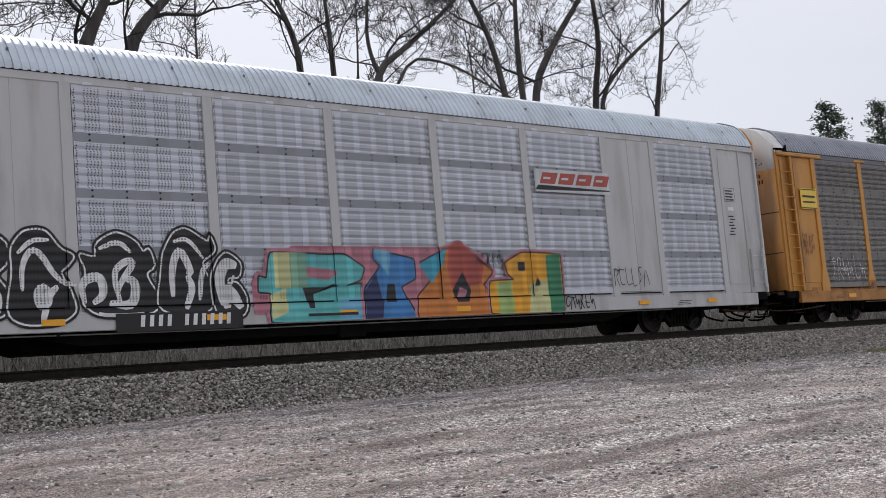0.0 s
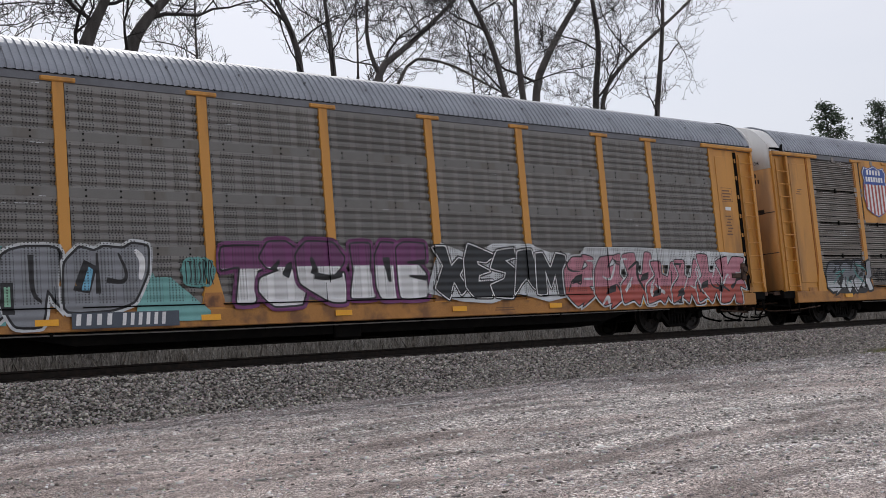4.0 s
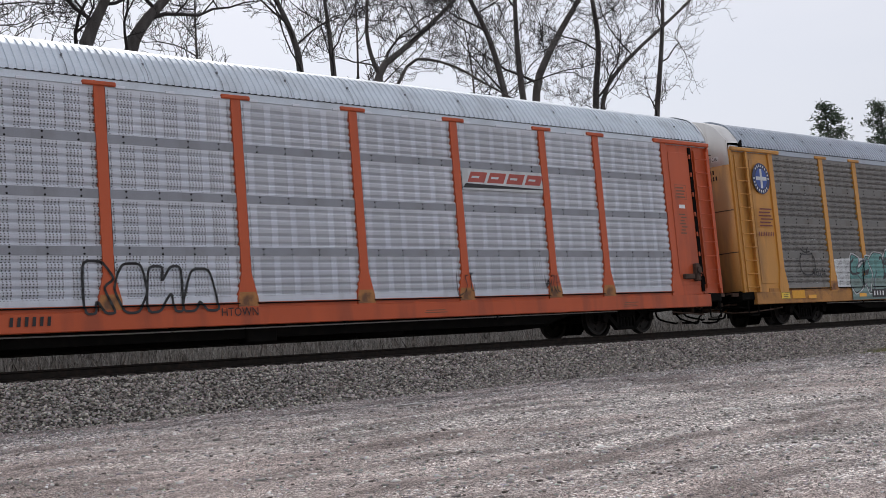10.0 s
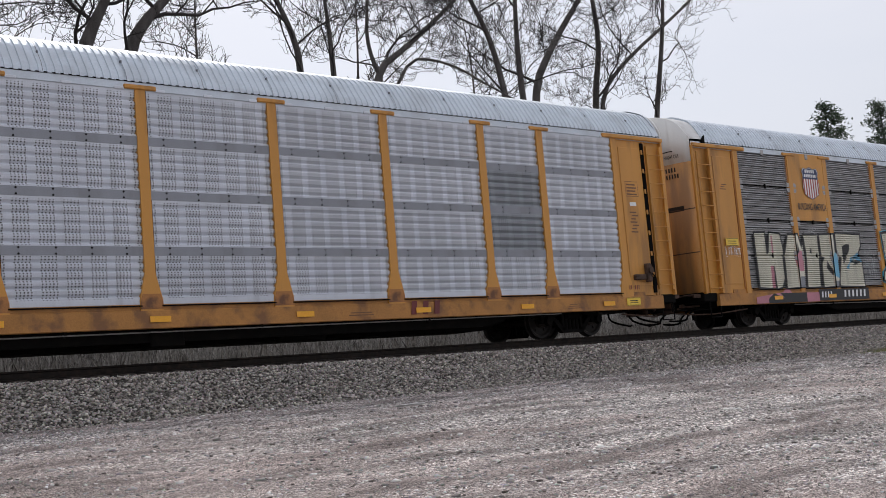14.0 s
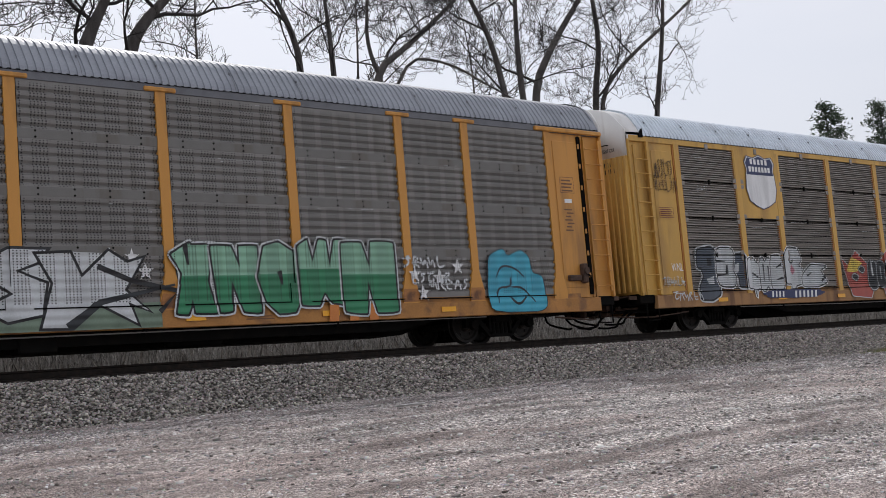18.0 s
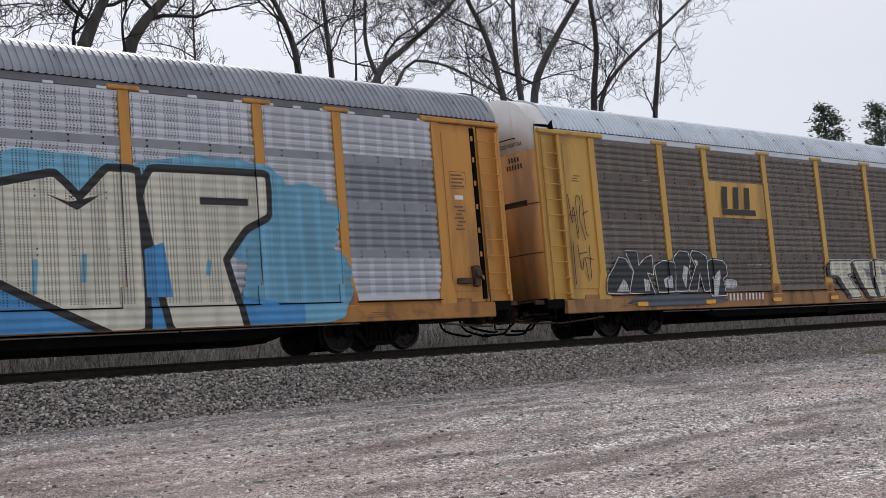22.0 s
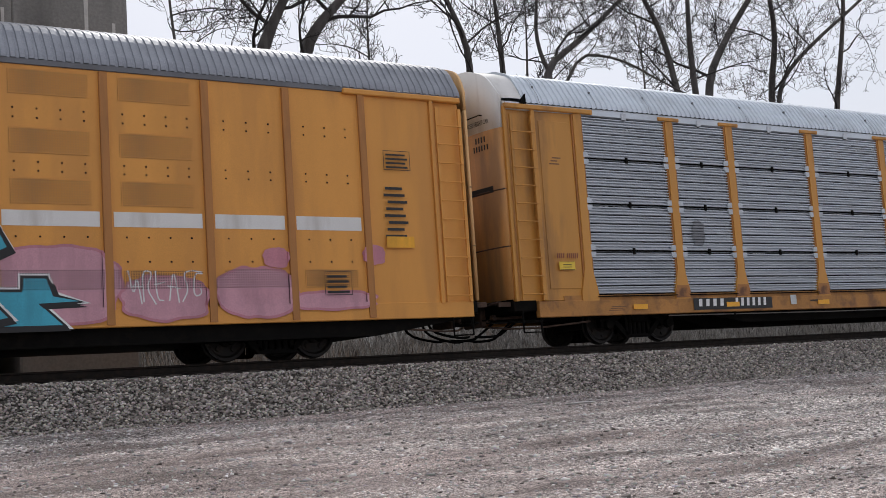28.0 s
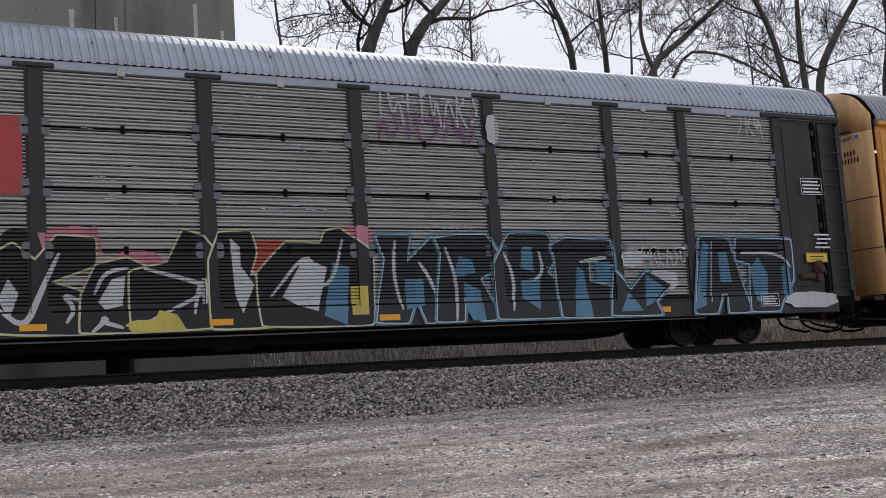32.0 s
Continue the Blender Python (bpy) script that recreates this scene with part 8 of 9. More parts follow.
def car_m():
    car = add(autorack('yellow car carrier with bright perforated sides, big cream letters on blue', -300.78, 'yellow', 'silver_perf', 'roof_grey', dark_rows=((8, 1), (8, 2), (2, 0))), -300.78)
    common_marks(car, False)
    end_marks(car)
    swoosh_emblem(car, Y - 0.0000, -6.86, 3.26, -4.56, 4.07)
    cloud(car, Y - 0.0076, 7.25, 1.03, 8.18, 2.04, 'sky', 4)
    rect(car, Y - 0.0081, -6.80, 0.59, -4.56, 0.89, 'black')
    bars(car, Y - 0.0095, 'BBBB', -6.58, 0.70, -5.87, 0.84, 'white', 0.1)
    bars(car, Y - 0.0109, 'BBBBBB', -5.69, 0.69, -4.63, 0.87, 'white', 0.15)
    bars(car, Y - 0.0123, 'BBBB', -7.22, 1.42, -6.82, 1.67, 'white')
    scribble(car, Y - 0.0137, -6.55, 1.08, -6.00, 1.33, 'red', 5, 0.03)
    cloud(car, Y - 0.0151, -11.08, 1.45, -6.72, 2.33, 'brick', 4)
    scribble(car, Y - 0.0236, -11.96, 1.52, -11.54, 1.75, 'white', 3)
    scribble(car, Y - 0.0250, -12.05, 0.88, -11.65, 1.09, 'white', 4)
    bars(car, Y - 0.0264, 'BB', -12.57, 2.31, -12.38, 2.41, 'maroon')
    bars(car, Y - 0.0278, 'BBBBB', -12.63, 2.16, -12.21, 2.27, 'maroon')
    cloud(car, Y - 0.0292, -6.68, 1.16, -6.07, 1.40, 'brick', 3)
    for k, (x0, z0, x1, z1) in enumerate(((-5.9, 0.6, -3.6, 3.4), (-4.2, 2.2, -1.0, 3.75), (-2.0, 2.4, 1.8, 3.9), (1.0, 2.6, 4.8, 3.85), (4.2, 2.6, 7.8, 3.9), (6.4, 1.6, 9.0, 3.5), (6.6, 0.6, 9.3, 2.3))):
        flat("graffiti", [([blob(x0, z0, x1, z1, k + 3, 30)], "sky", 0)], car, Y - 0.0008 - k * 0.00012)
    flat("graffiti", [([grid_points("00 1e 4g fg h8 k5 k0", -4.9, 0.6, 8.0, 2.2)], "azure", 0)], car, Y - 0.0020)
    piece(car, Y - 0.0030, [
        (-5.05, 0.60, -1.58, 3.52, "60 8a 5c 3b 0g 4j 9k fk ii k9 e0", "cream=60 60 8a 8a"), (-1.44, 0.60, 1.46, 3.60, "80 19 0e 3k 9k je k6 b0", "black=cf ch kg kf", "black=b9 bb kb ka", "black=b8 bc cc c8"),
        (1.55, 0.62, 4.47, 3.50, "g0 07 0h 9j cg gk kk k7 k0", "black=8h cf fh bg"),
        (4.55, 0.62, 7.25, 3.55, "40 0h 2k kk kf gd c9 f0", "black=9h 9g hg hf hh", "azure=04 0a 3b 44")],
        "cream", "black", "", 0.15, 0.0, 0.05, 0.05, wob=0.4)
    for k, (x, z, l) in enumerate(((-3.6, 1.3, 0.5), (-2.6, 1.6, 0.3), (-0.8, 1.2, 0.6), (0.6, 1.7, 0.5), (2.4, 1.3, 0.6), (3.3, 1.5, 0.5), (5.8, 1.6, 0.3))):
        flat("graffiti", [([[(x, z), (x + 0.1, z), (x + 0.14, z + l), (x + 0.04, z + l)]], "sky", 0.001)], car, Y - 0.0104 - k * 0.0001)
    piece(car, Y - 0.0170, [
        (-11.85, 0.60, -11.01, 1.76, "04 0c 4k gk kf k4 g0 40", "white*0.7:da 6a 96 e6"), (-11.1, 0.90, -9.95, 2.11, "40 2a 4k ak bc dh kk ka g4 b0", "white*0.8:6e 8a"), (-10.10, 1.42, -9.18, 2.36, "50 09 2h 8k fj kc i3 c0"),
        (-10.30, 0.57, -9.12, 1.47, "00 04 8a 2b 0h kk kc c5 k5 k0", "white=82 c4 f2"), (-9.17, 0.57, -8.5, 1.85, "20 0c 2k ii kb k0 d0 a8 80"), (-8.6, 0.55, -7.55, 1.85, "30 2a 4j bk ih fb kd k5 f0", "white=7c 8g aa", "white=86 b8 e6 b5"), (-7.95, 0.58, -6.87, 1.62, "31 0a 3i bk hh ka g1 a0")],
        "ink", "white", "", 0.028, 0.0, 0.04, 0.15)
    for k, (x, z, w) in enumerate(((-9.95, 1.84, 0.24), (-9.6, 1.5, 0.2), (-6.9, 2.05, 0.2), (-6.5, 1.2, 0.24), (-6.2, 1.15, 0.16), (-8.35, 2.2, 0.24), (-11.6, 2.0, 0.2))):
        flat("graffiti", [([disc(x, z, w, w, 14)], "white" if k == 0 else "brick", 0.0)], car, Y - 0.0302 - k * 0.0001)


def car_n():
    car = add(autorack('yellow car carrier with clean bluish perforated sides and a shield', -329.64, 'yellow', 'blue_perf', 'roof_grey', sill_drop=0.26), -329.64)
    common_marks(car, False)
    for x in (-10.5, -4.4, 1.9, 8.2):
        reflector(car, x, 0.51)
    end_marks(car)
    bars(car, Y - 0.0000, 'BBB', 4.55, 0.48, 5.21, 0.70, 'maroon', 0.1)
    frame_box(car, Y - 0.0014, 5.55, 0.45, 6.01, 0.74, 'black')
    frame_box(car, Y - 0.0028, 5.75, 0.45, 5.98, 0.74, 'white')
    bars(car, Y - 0.0042, 'BBBBB', 2.13, 0.49, 2.58, 0.60, 'black')
    small_print(car, Y - 0.0056, 0.97, 0.49, 1.78, 0.57, 2, 'maroon')
    plate(car, -9.59, 3.20, -7.13, 5.27, 'yellow')
    shield(car, Y - 0.0084, -9.12, 3.46, -7.37, 5.15)
    word(car, Y - 0.0098, 'BUILDING AMERICA', -6.64, 4.23, -2.60, 4.80, 'navy', '', bold=0.02)
    rect(car, Y - 0.0111, -7.68, 0.37, -5.09, 0.68, 'black')
    bars(car, Y - 0.0125, 'BBBB BBBBBB', -7.55, 0.44, -5.17, 0.62, 'white')


def car_o():
    car = add(autorack('yellow car carrier with pale zinc ribbed sides, free of graffiti', -358.85, 'yellow', 'pale_corr', 'roof_light', 'corr'), -358.85)
    scuffs(car, 90, 14)
    common_marks(car)
    end_marks(car, False, True)
    rect(car, Y - 0.0000, -8.86, 0.66, -6.25, 0.93, 'black')
    bars(car, Y - 0.0014, 'BBBB', -8.70, 0.74, -7.78, 0.91, 'white', 0.1)
    bars(car, Y - 0.0028, 'BBBBBB', -7.51, 0.73, -6.37, 0.92, 'white', 0.1)
    rect(car, Y - 0.0042, -5.59, 0.73, -5.38, 0.96, 'pale')
    small_print(car, Y - 0.0056, -4.89, 0.80, -4.35, 0.88, 1, 'black')
    bars(car, Y - 0.0070, 'BBB', 4.48, 0.74, 5.19, 0.94, 'maroon', 0.1)
    cloud(car, Y - 0.0084, -8.67, 2.15, -8.26, 2.76, 'grey', 4)
    frame_box(car, Y - 0.0089, 10.75, 0.73, 11.26, 1.00, 'black')
    small_print(car, Y - 0.0103, 0.24, 0.89, 0.86, 0.98, 2, 'maroon')
    small_print(car, Y - 0.0117, 3.06, 0.72, 3.41, 0.96, 3, 'maroon')
    bars(car, Y - 0.0131, 'BBBB BBBBBB', -12.76, 1.85, -12.16, 1.96, 'maroon')
    sticker(car, Y, -12.70, 1.60, -12.27, 1.78)


def car_p():
    car = add(articulated_rack(-395.86), -395.86)
    end_marks_at(car, -8.3)
    cloud(car, Y - 0.0000, 2.34, 0.78, 5.41, 1.50, 'pink', 3, 'rose')
    cloud(car, Y - 0.0005, 5.48, 0.79, 7.42, 2.07, 'pink', 4, 'rose')
    cloud(car, Y - 0.0010, 12.48, 0.75, 14.82, 2.04, 'pink', 5, 'rose')
    cloud(car, Y - 0.0015, 14.84, 0.78, 16.39, 1.52, 'pink', 6, 'rose')
    cloud(car, Y - 0.0020, 16.50, 0.80, 18.05, 1.64, 'pink', 7, 'rose')
    cloud(car, Y - 0.0025, 5.82, 1.82, 6.04, 2.09, 'rose', 3)
    cloud(car, Y - 0.0030, 4.98, 1.67, 5.28, 1.96, 'rose', 4)
    cloud(car, Y - 0.0035, 17.47, 1.66, 17.99, 2.05, 'rose', 5)
    cloud(car, Y - 0.0040, 19.55, 1.72, 20.06, 2.12, 'rose', 6)
    cloud(car, Y - 0.0045, 18.05, 0.90, 19.75, 1.19, 'pink', 8, 'rose')
    cloud(car, Y - 0.0050, 8.76, 1.70, 10.26, 2.47, 'pink', 9, 'rose')
    scribble(car, Y - 0.0078, 3.71, 0.74, 5.08, 0.87, 'white', 4, 0.016)
    scribble(car, Y - 0.0092, 14.95, 1.07, 16.33, 1.67, 'white', 5, 0.016)
    scribble(car, Y - 0.0106, 16.98, 1.04, 17.95, 1.47, 'pink', 5)
    frame_box(car, Y - 0.0120, 18.68, 1.14, 19.26, 1.59, 'black')
    frame_box(car, Y - 0.0134, 20.11, 3.59, 20.72, 3.98, 'black')
    small_print(car, Y - 0.0148, 20.07, 2.25, 20.60, 3.33, 8, 'black')
    rect(car, Y - 0.0162, 20.08, 2.05, 20.71, 2.27, 'amber')
    scribble(car, Y - 0.0176, 2.34, 0.74, 3.09, 1.08, 'white', 6, 0.016)
    cloud(car, Y - 0.0190, -19.67, 0.76, -10.52, 2.04, 'brick', 3)
    block_letters(car, Y - 0.0213, 'BBB', -19.09, 3.51, -16.82, 4.09, 'black', 'white')
    bars(car, Y - 0.0227, 'BBBB', -15.98, 2.30, -15.14, 2.45, 'pale')
    bars(car, Y - 0.0241, 'BBBBBB', -14.29, 2.28, -13.11, 2.45, 'pale')
    cloud(car, Y - 0.0255, -19.89, 1.15, -19.50, 2.03, 'magenta', 5)
    scribble(car, Y - 0.0260, -20.85, 2.42, -20.21, 2.64, 'black', 4, 0.016)
    scribble(car, Y - 0.0274, -20.82, 1.93, -20.48, 2.14, 'black', 5, 0.022)
    scribble(car, Y - 0.0288, -20.84, 1.22, -20.18, 1.43, 'black', 6, 0.016)
    sticker(car, Y, -20.79, 1.52, -20.18, 1.73)
    scribble(car, Y - 0.0316, -3.16, 1.64, -1.85, 1.83, 'black', 4, 0.02)
    scribble(car, Y - 0.0330, -2.99, 1.62, -1.66, 1.89, 'black', 4, 0.022)
    cloud(car, Y - 0.0344, -9.95, 1.69, -9.76, 1.86, 'lemon', 2)
    cloud(car, Y - 0.0349, -8.53, 1.05, -8.24, 1.20, 'lemon', 3)
    cloud(car, Y - 0.0354, -7.49, 1.73, -7.28, 1.97, 'lemon', 4)
    scribble(car, Y - 0.0359, -3.23, 1.07, -2.57, 1.32, 'black', 7, 0.018)
    rect(car, Y - 0.0373, -1.28, 1.04, -0.82, 1.23, 'amber')
    rect(car, Y - 0.0387, -1.21, 1.28, -0.76, 1.43, 'black')
    cloud(car, Y - 0.0458, -9.86, 1.67, -9.63, 1.84, 'lemon', 2)
    cloud(car, Y - 0.0463, -7.51, 1.70, -7.25, 1.94, 'lemon', 3)
    cloud(car, Y - 0.0468, -6.19, 1.86, -5.91, 2.03, 'lemon', 4)
    cloud(car, Y - 0.0473, -8.52, 1.02, -8.18, 1.18, 'lemon', 5)
    cloud(car, Y - 0.0478, -5.63, 1.19, -5.31, 1.41, 'lemon', 6)
    piece(car, Y - 0.0064, [
        (5.82, 0.74, 7.36, 1.57, "00 0c 8g ak fk gc k9 k0 80"), (12.62, 0.74, 14.13, 1.51, "00 0e 7e 8k dk ec ka b9 g0"),
        (7.20, 0.74, 9.02, 2.74, "00 0f 8k ci gj kk k0", "pink=69 8d dd 96", "black=59 7e fe ed 9c d5 97"), (8.95, 0.74, 10.87, 2.77, "00 0k 2k 4i bh dd a9 k0 g0 b5 80", "black=3d 7b 49", "grey=c3 f1 a6"),
        (10.47, 0.80, 11.29, 2.78, "10 0a 8c g9g4 h0", ), (10.5, 2.25, 11.3, 2.78, "00 5j kk ea 83"), (11.08, 0.78, 12.95, 2.73, "00 3k ak 9c gk kd c9 k1 g0 a6 90")],
        "cyan", "black", "white", 0.045, 0.04, 0.04, 0.0, shade="black", drop=(0.14, -0.1), wob=0.5)
    flat("graffiti", [([grid_points("00 2g 8k ki k0", -19.9, 0.7, -17.4, 2.1)], "brick", 0), ([grid_points("00 0k kk k0", -17.4, 0.75, -10.9, 2.15)], "brick", 0.0001), ([grid_points("00 2i kk k0", -20.0, 1.1, -19.4, 1.8)], "magenta", 0.0004)], car, Y - 0.0193)
    piece(car, Y - 0.0198, [
        (-19.43, 0.67, -18.03, 2.21, "40 0a 4e ag 7k kk k0 90", "black=a7 fg fc da", "aqua=42 45 94 91"), (-17.82, 0.70, -16.45, 2.22, "20 2f 0h 0k kk kb ga k7 b3 90", "black=9d 9h dh dd", "sky=24 29 c8 a4", "sky=g7 j9 k7"),
        (-16.27, 0.72, -14.74, 2.22, "60 6g 0g 0k kk kg eg f0", "sky=62 69 e9 e3", "black=70 75 e0"), (-14.37, 0.74, -12.76, 2.23, "06 48 7c 6g 0g 0k kk kg eg e9 kc a0", "sky=68 6c ec e8", "moss=30 a0 g5 a4"), (-12.85, 0.71, -10.85, 2.21, "20 1k 8k 9d bk kk gc k8 c4 k0 a0 86 70", "sky=26 2b 8a 86", "moss=20 24 74 70")],
        "mint", "black", "white", 0.06, 0.035, 0.04, 0.0, shade="black", drop=(0.12, -0.1), wob=0.3)
    for k, (x0, z0, x1, z1) in enumerate(((-10.3, 0.8, -9.4, 1.2), (-10.0, 1.8, -9.3, 2.3), (-8.6, 1.6, -7.6, 2.2), (-6.3, 1.7, -5.4, 2.3), (-6.6, 0.8, -5.6, 1.2), (-4.0, 1.7, -3.2, 2.2))):
        flat("graffiti", [([blob(x0 - 0.3, z0 - 0.1, x1 + 0.3, z1 + 0.1, k)], "brick", 0.0)], car, Y - 0.0400 - k * 0.0001)
    piece(car, Y - 0.0408, [
        (-10.73, 0.78, -9.21, 2.37, "c0 58 0h 2k 6k ba ee kh k9 h0", "moss*1.6:3h 7a b3"), (-9.51, 0.80, -7.26, 2.31, "00 0a 5j 9k ch ka k0 e0 c5 78 50", "moss*1.6:7i c8 i1", "black=9b bd c9"), (-7.75, 0.76, -5.34, 2.39, "00 08 4h 8k ek ia k0 e0 c6 76 50", "moss*1.6:8j d9 g2", "black=8a bd cb"), (-5.65, 0.75, -3.3, 2.40, "20 38 0g 2k cj kg kb ga k4 k2 80", "moss*1.6:4i cg ie", "moss=23 26 k6 k3", "black=8a ad d9")],
        "green", "black", "green", 0.025, 0.07, 0.05, 0.04, wob=0.4)
    for k in range(7):
        flat("graffiti", [([blob(-10.1 + k * 0.98, 1.1 + 0.7 * (k * 5 % 3) / 2, -9.9 + k * 0.98, 1.28 + 0.7 * (k * 5 % 3) / 2, k)], "lemon", 0.0)], car, Y - 0.0490 - k * 0.0001)


def car_r():
    car = add(autorack('black car carrier with silvery ribbed sides covered in dark graffiti', -433.06, 'black', 'dull_corr', 'roof_blue', 'corr', door_m='black', top_m='black', flared=False), -433.06)
    scuffs(car, 90, 17)
    common_marks(car, True, 'white', False)
    end_marks(car, True)
    plate(car, -6.18, 2.93, -4.50, 4.23, 'red')
    cloud(car, Y - 0.0019, -4.18, 2.00, -3.45, 2.43, 'rose', 2)
    cloud(car, Y - 0.0024, -3.11, 1.48, -2.24, 2.05, 'rose', 6)
    cloud(car, Y - 0.0029, 0.97, 2.05, 1.68, 2.48, 'rose', 7)
    cloud(car, Y - 0.0034, -4.88, 1.91, -4.35, 2.37, 'black', 9)
    cloud(car, Y - 0.0160, -2.91, 0.65, -2.09, 0.85, 'lemon', 3)
    cloud(car, Y - 0.0226, 7.26, 1.65, 7.85, 2.06, 'pale', 3)
    cloud(car, Y - 0.0231, 7.90, 1.17, 8.72, 1.60, 'pale', 4)
    scribble(car, Y - 0.0236, 7.84, 1.70, 9.01, 2.12, 'white', 5, 0.016)
    scribble(car, Y - 0.0250, 1.85, 4.41, 4.17, 5.16, 'pale', 6, 0.03, 12)
    scribble(car, Y - 0.0264, 1.90, 4.14, 4.07, 4.69, 'mauve', 7, 0.03, 12)
    scribble(car, Y - 0.0278, 10.72, 4.60, 11.47, 5.22, 'white', 3, 0.014, 3)
    cloud(car, Y - 0.0292, 4.22, 4.13, 4.53, 4.72, 'pale', 3)
    cloud(car, Y - 0.0297, 11.64, 0.71, 13.25, 1.08, 'pale', 4)
    frame_box(car, Y - 0.0302, 12.43, 3.30, 13.08, 3.68, 'white')
    small_print(car, Y - 0.0316, 12.68, 2.06, 13.19, 2.45, 4, 'white')
    sticker(car, Y, 12.41, 1.74, 13.05, 1.96)
    frame_box(car, Y - 0.0344, 10.91, 0.77, 11.44, 1.05, 'white')
    flat("graffiti", [([grid_points("0h 6h 9k aa 20", -4.3, 1.5, -2.2, 2.45)], "rose", 0), ([grid_points("00 4k kk k0", -1.2, 1.4, 0.0, 2.2)], "brick", 0.0002)], car, Y - 0.0012)
    for t, x0, x1 in (("00 0e 5k 8c dk kj k0", -13.3, -9.4), ("00 0h 7e ck gd kk k0", -9.6, -5.0)):
        piece(car, Y - 0.0020, [(x0, 0.64, x1, 2.2, t, "pale*1:26 5e 96 d8", "pale*1.2:b4 dd h8 i3", "pale=74 9a a4", "pale*0.8:31 62 54 96")], "black", "pale", "black", 0.025, 0.04, 0.05, 0.06)
    piece(car, Y - 0.0045, [
        (-5.0, 0.66, -3.4, 2.31, "00 0g 4i 8e dk kj ke ba k7 k0", "pale*1:15 61 98 dg", "pale*0.8:e2 g5 d8 i6", "pale=17 3b 58 33"), (-3.65, 0.66, -2.5, 1.91, "00 0a 5i ek kh k0", "pale=58 9e df c7 76", "pale*0.9:30 84 53 c1", "pale*0.7:4a 7g eh"),
        (-2.82, 0.66, -1.30, 2.41, "00 0c 8d ck gi kf k0", "pale*0.8:3c ca j8 42", "pale*0.8:e3 gb i5", "lemon=40 64 a3 c0", "pale=g5 ga ha h5"), (-1.5, 0.66, -0.3, 2.33, "00 0e 4k dk fg db kd k0", "pale=87 7j ah ad e9 a3", "pale*0.8:g2 i9 dc"), (-0.6, 0.66, 1.6, 2.41, "00 0b 5h bh ck fk kf k0", "pale=46 8e cc a3 74", "steel=b2 dd gc f0", "pale*0.8:26 9g a8 d9 fi", "lemon=g2 g8 j8 j2")],
        "black", "pale", "lemon", 0.022, 0.016, 0.04, 0.05)
    piece(car, Y - 0.0160, [
        (1.64, 0.66, 3.20, 2.29, "00 3f 1k ak 9e gk kk h9 k0 d0 b6 80", "pale*0.6:6j 5b 73", "steel=83 8a da d4", "pale*0.6:ce fa i2"), (2.88, 0.66, 4.3, 2.33, "00 3g 1j 8k hk kg kc ea k0 e0 97 80", "steel=6a 8f ce db", "steel=93 99 e7 f0 b0", "pale*0.6:4h 79 60"),
        (4.20, 0.66, 5.72, 2.34, "00 0d 5k hk kf gb k8 k0", "steel=8c 9h ch cb", "steel=85 89 ea d2", "pale*0.6:3g 6a 52", "pale*0.6:eg fb c9"), (5.55, 0.66, 7.04, 2.38, "20 1e 0h 5j ki kc ce c8 k7 k0", "steel=60 8c ab c0", "steel=e8 ed jd j9", "pale*0.6:9d ge ie"),
        (6.9, 0.66, 8.5, 1.6, "00 2k 7b ck kd e6 g0", "steel=32 6b a2", "steel=b4 ci ic d5"), (9.06, 0.66, 10.64, 2.30, "00 4k ek k0 c0 c5 a5 80", "steel=01 5j 7i 42", "steel=a8 ag dg e8", "pale*0.5:63 8j"), (10.31, 0.66, 11.96, 2.28, "40 5d 0e 1k kk k9 f3 e0", "steel=63 5c 8f ba a2", "steel=g3 gc ie j5", "pale*0.5:2g gg jc")],
        "ink", "pale", "steel", 0.02, 0.045, 0.05, 0.05, wob=0.3)


for build in (car_a, car_b, car_c, car_d, car_e, car_f, car_g, car_h, car_i, car_j, car_k, car_l, car_m, car_n, car_o, car_p, car_r):
    build()


# ---- behind the track ----
def limb(s, start, way, length, radius, depth, r, fork, low):
    """A crooked, tapering limb that splits again and again into twigs."""
    n = (7, 5, 4, 3, 2)[depth - 1]
    pts, rad = [Vector(start)], [radius]
    d = Vector(way).normalized()
    for i in range(n):
        d = (d + Vector((r.uniform(-1, 1), r.uniform(-1, 1), r.uniform(-0.75, 1.0))) * (0.3 + 0.07 * depth)).normalized()
        pts.append(pts[-1] + d * (length / n) * r.uniform(0.75, 1.25))
        rad.append(max(low, radius * (1 - 0.72 * (i + 1) / n)))
    s.tube(pts, rad, (7, 5, 4, 3, 3)[depth - 1])
    if depth >= fork:
        return
    kids = (5, 5, 4, 2)[depth - 1]
    for k in range(kids):
        f = 0.15 + 0.85 * (k + r.uniform(0.2, 1)) / kids
        i = min(n - 1, int(f * n))
        p = pts[i].lerp(pts[i + 1], min(1, f * n - i))
        ax = (pts[i + 1] - pts[i]).normalized()
        side = Matrix.Rotation(r.uniform(0, 2 * math.pi), 3, ax) @ ax.orthogonal().normalized()
        limb(s, p, ax * r.uniform(0.4, 0.9) + side * r.uniform(0.6, 1.0) + Vector((0, 0, 0.25)), length * r.uniform(0.36, 0.62), max(low, rad[i] * r.uniform(0.5, 0.75)), depth + 1, r, fork, low)


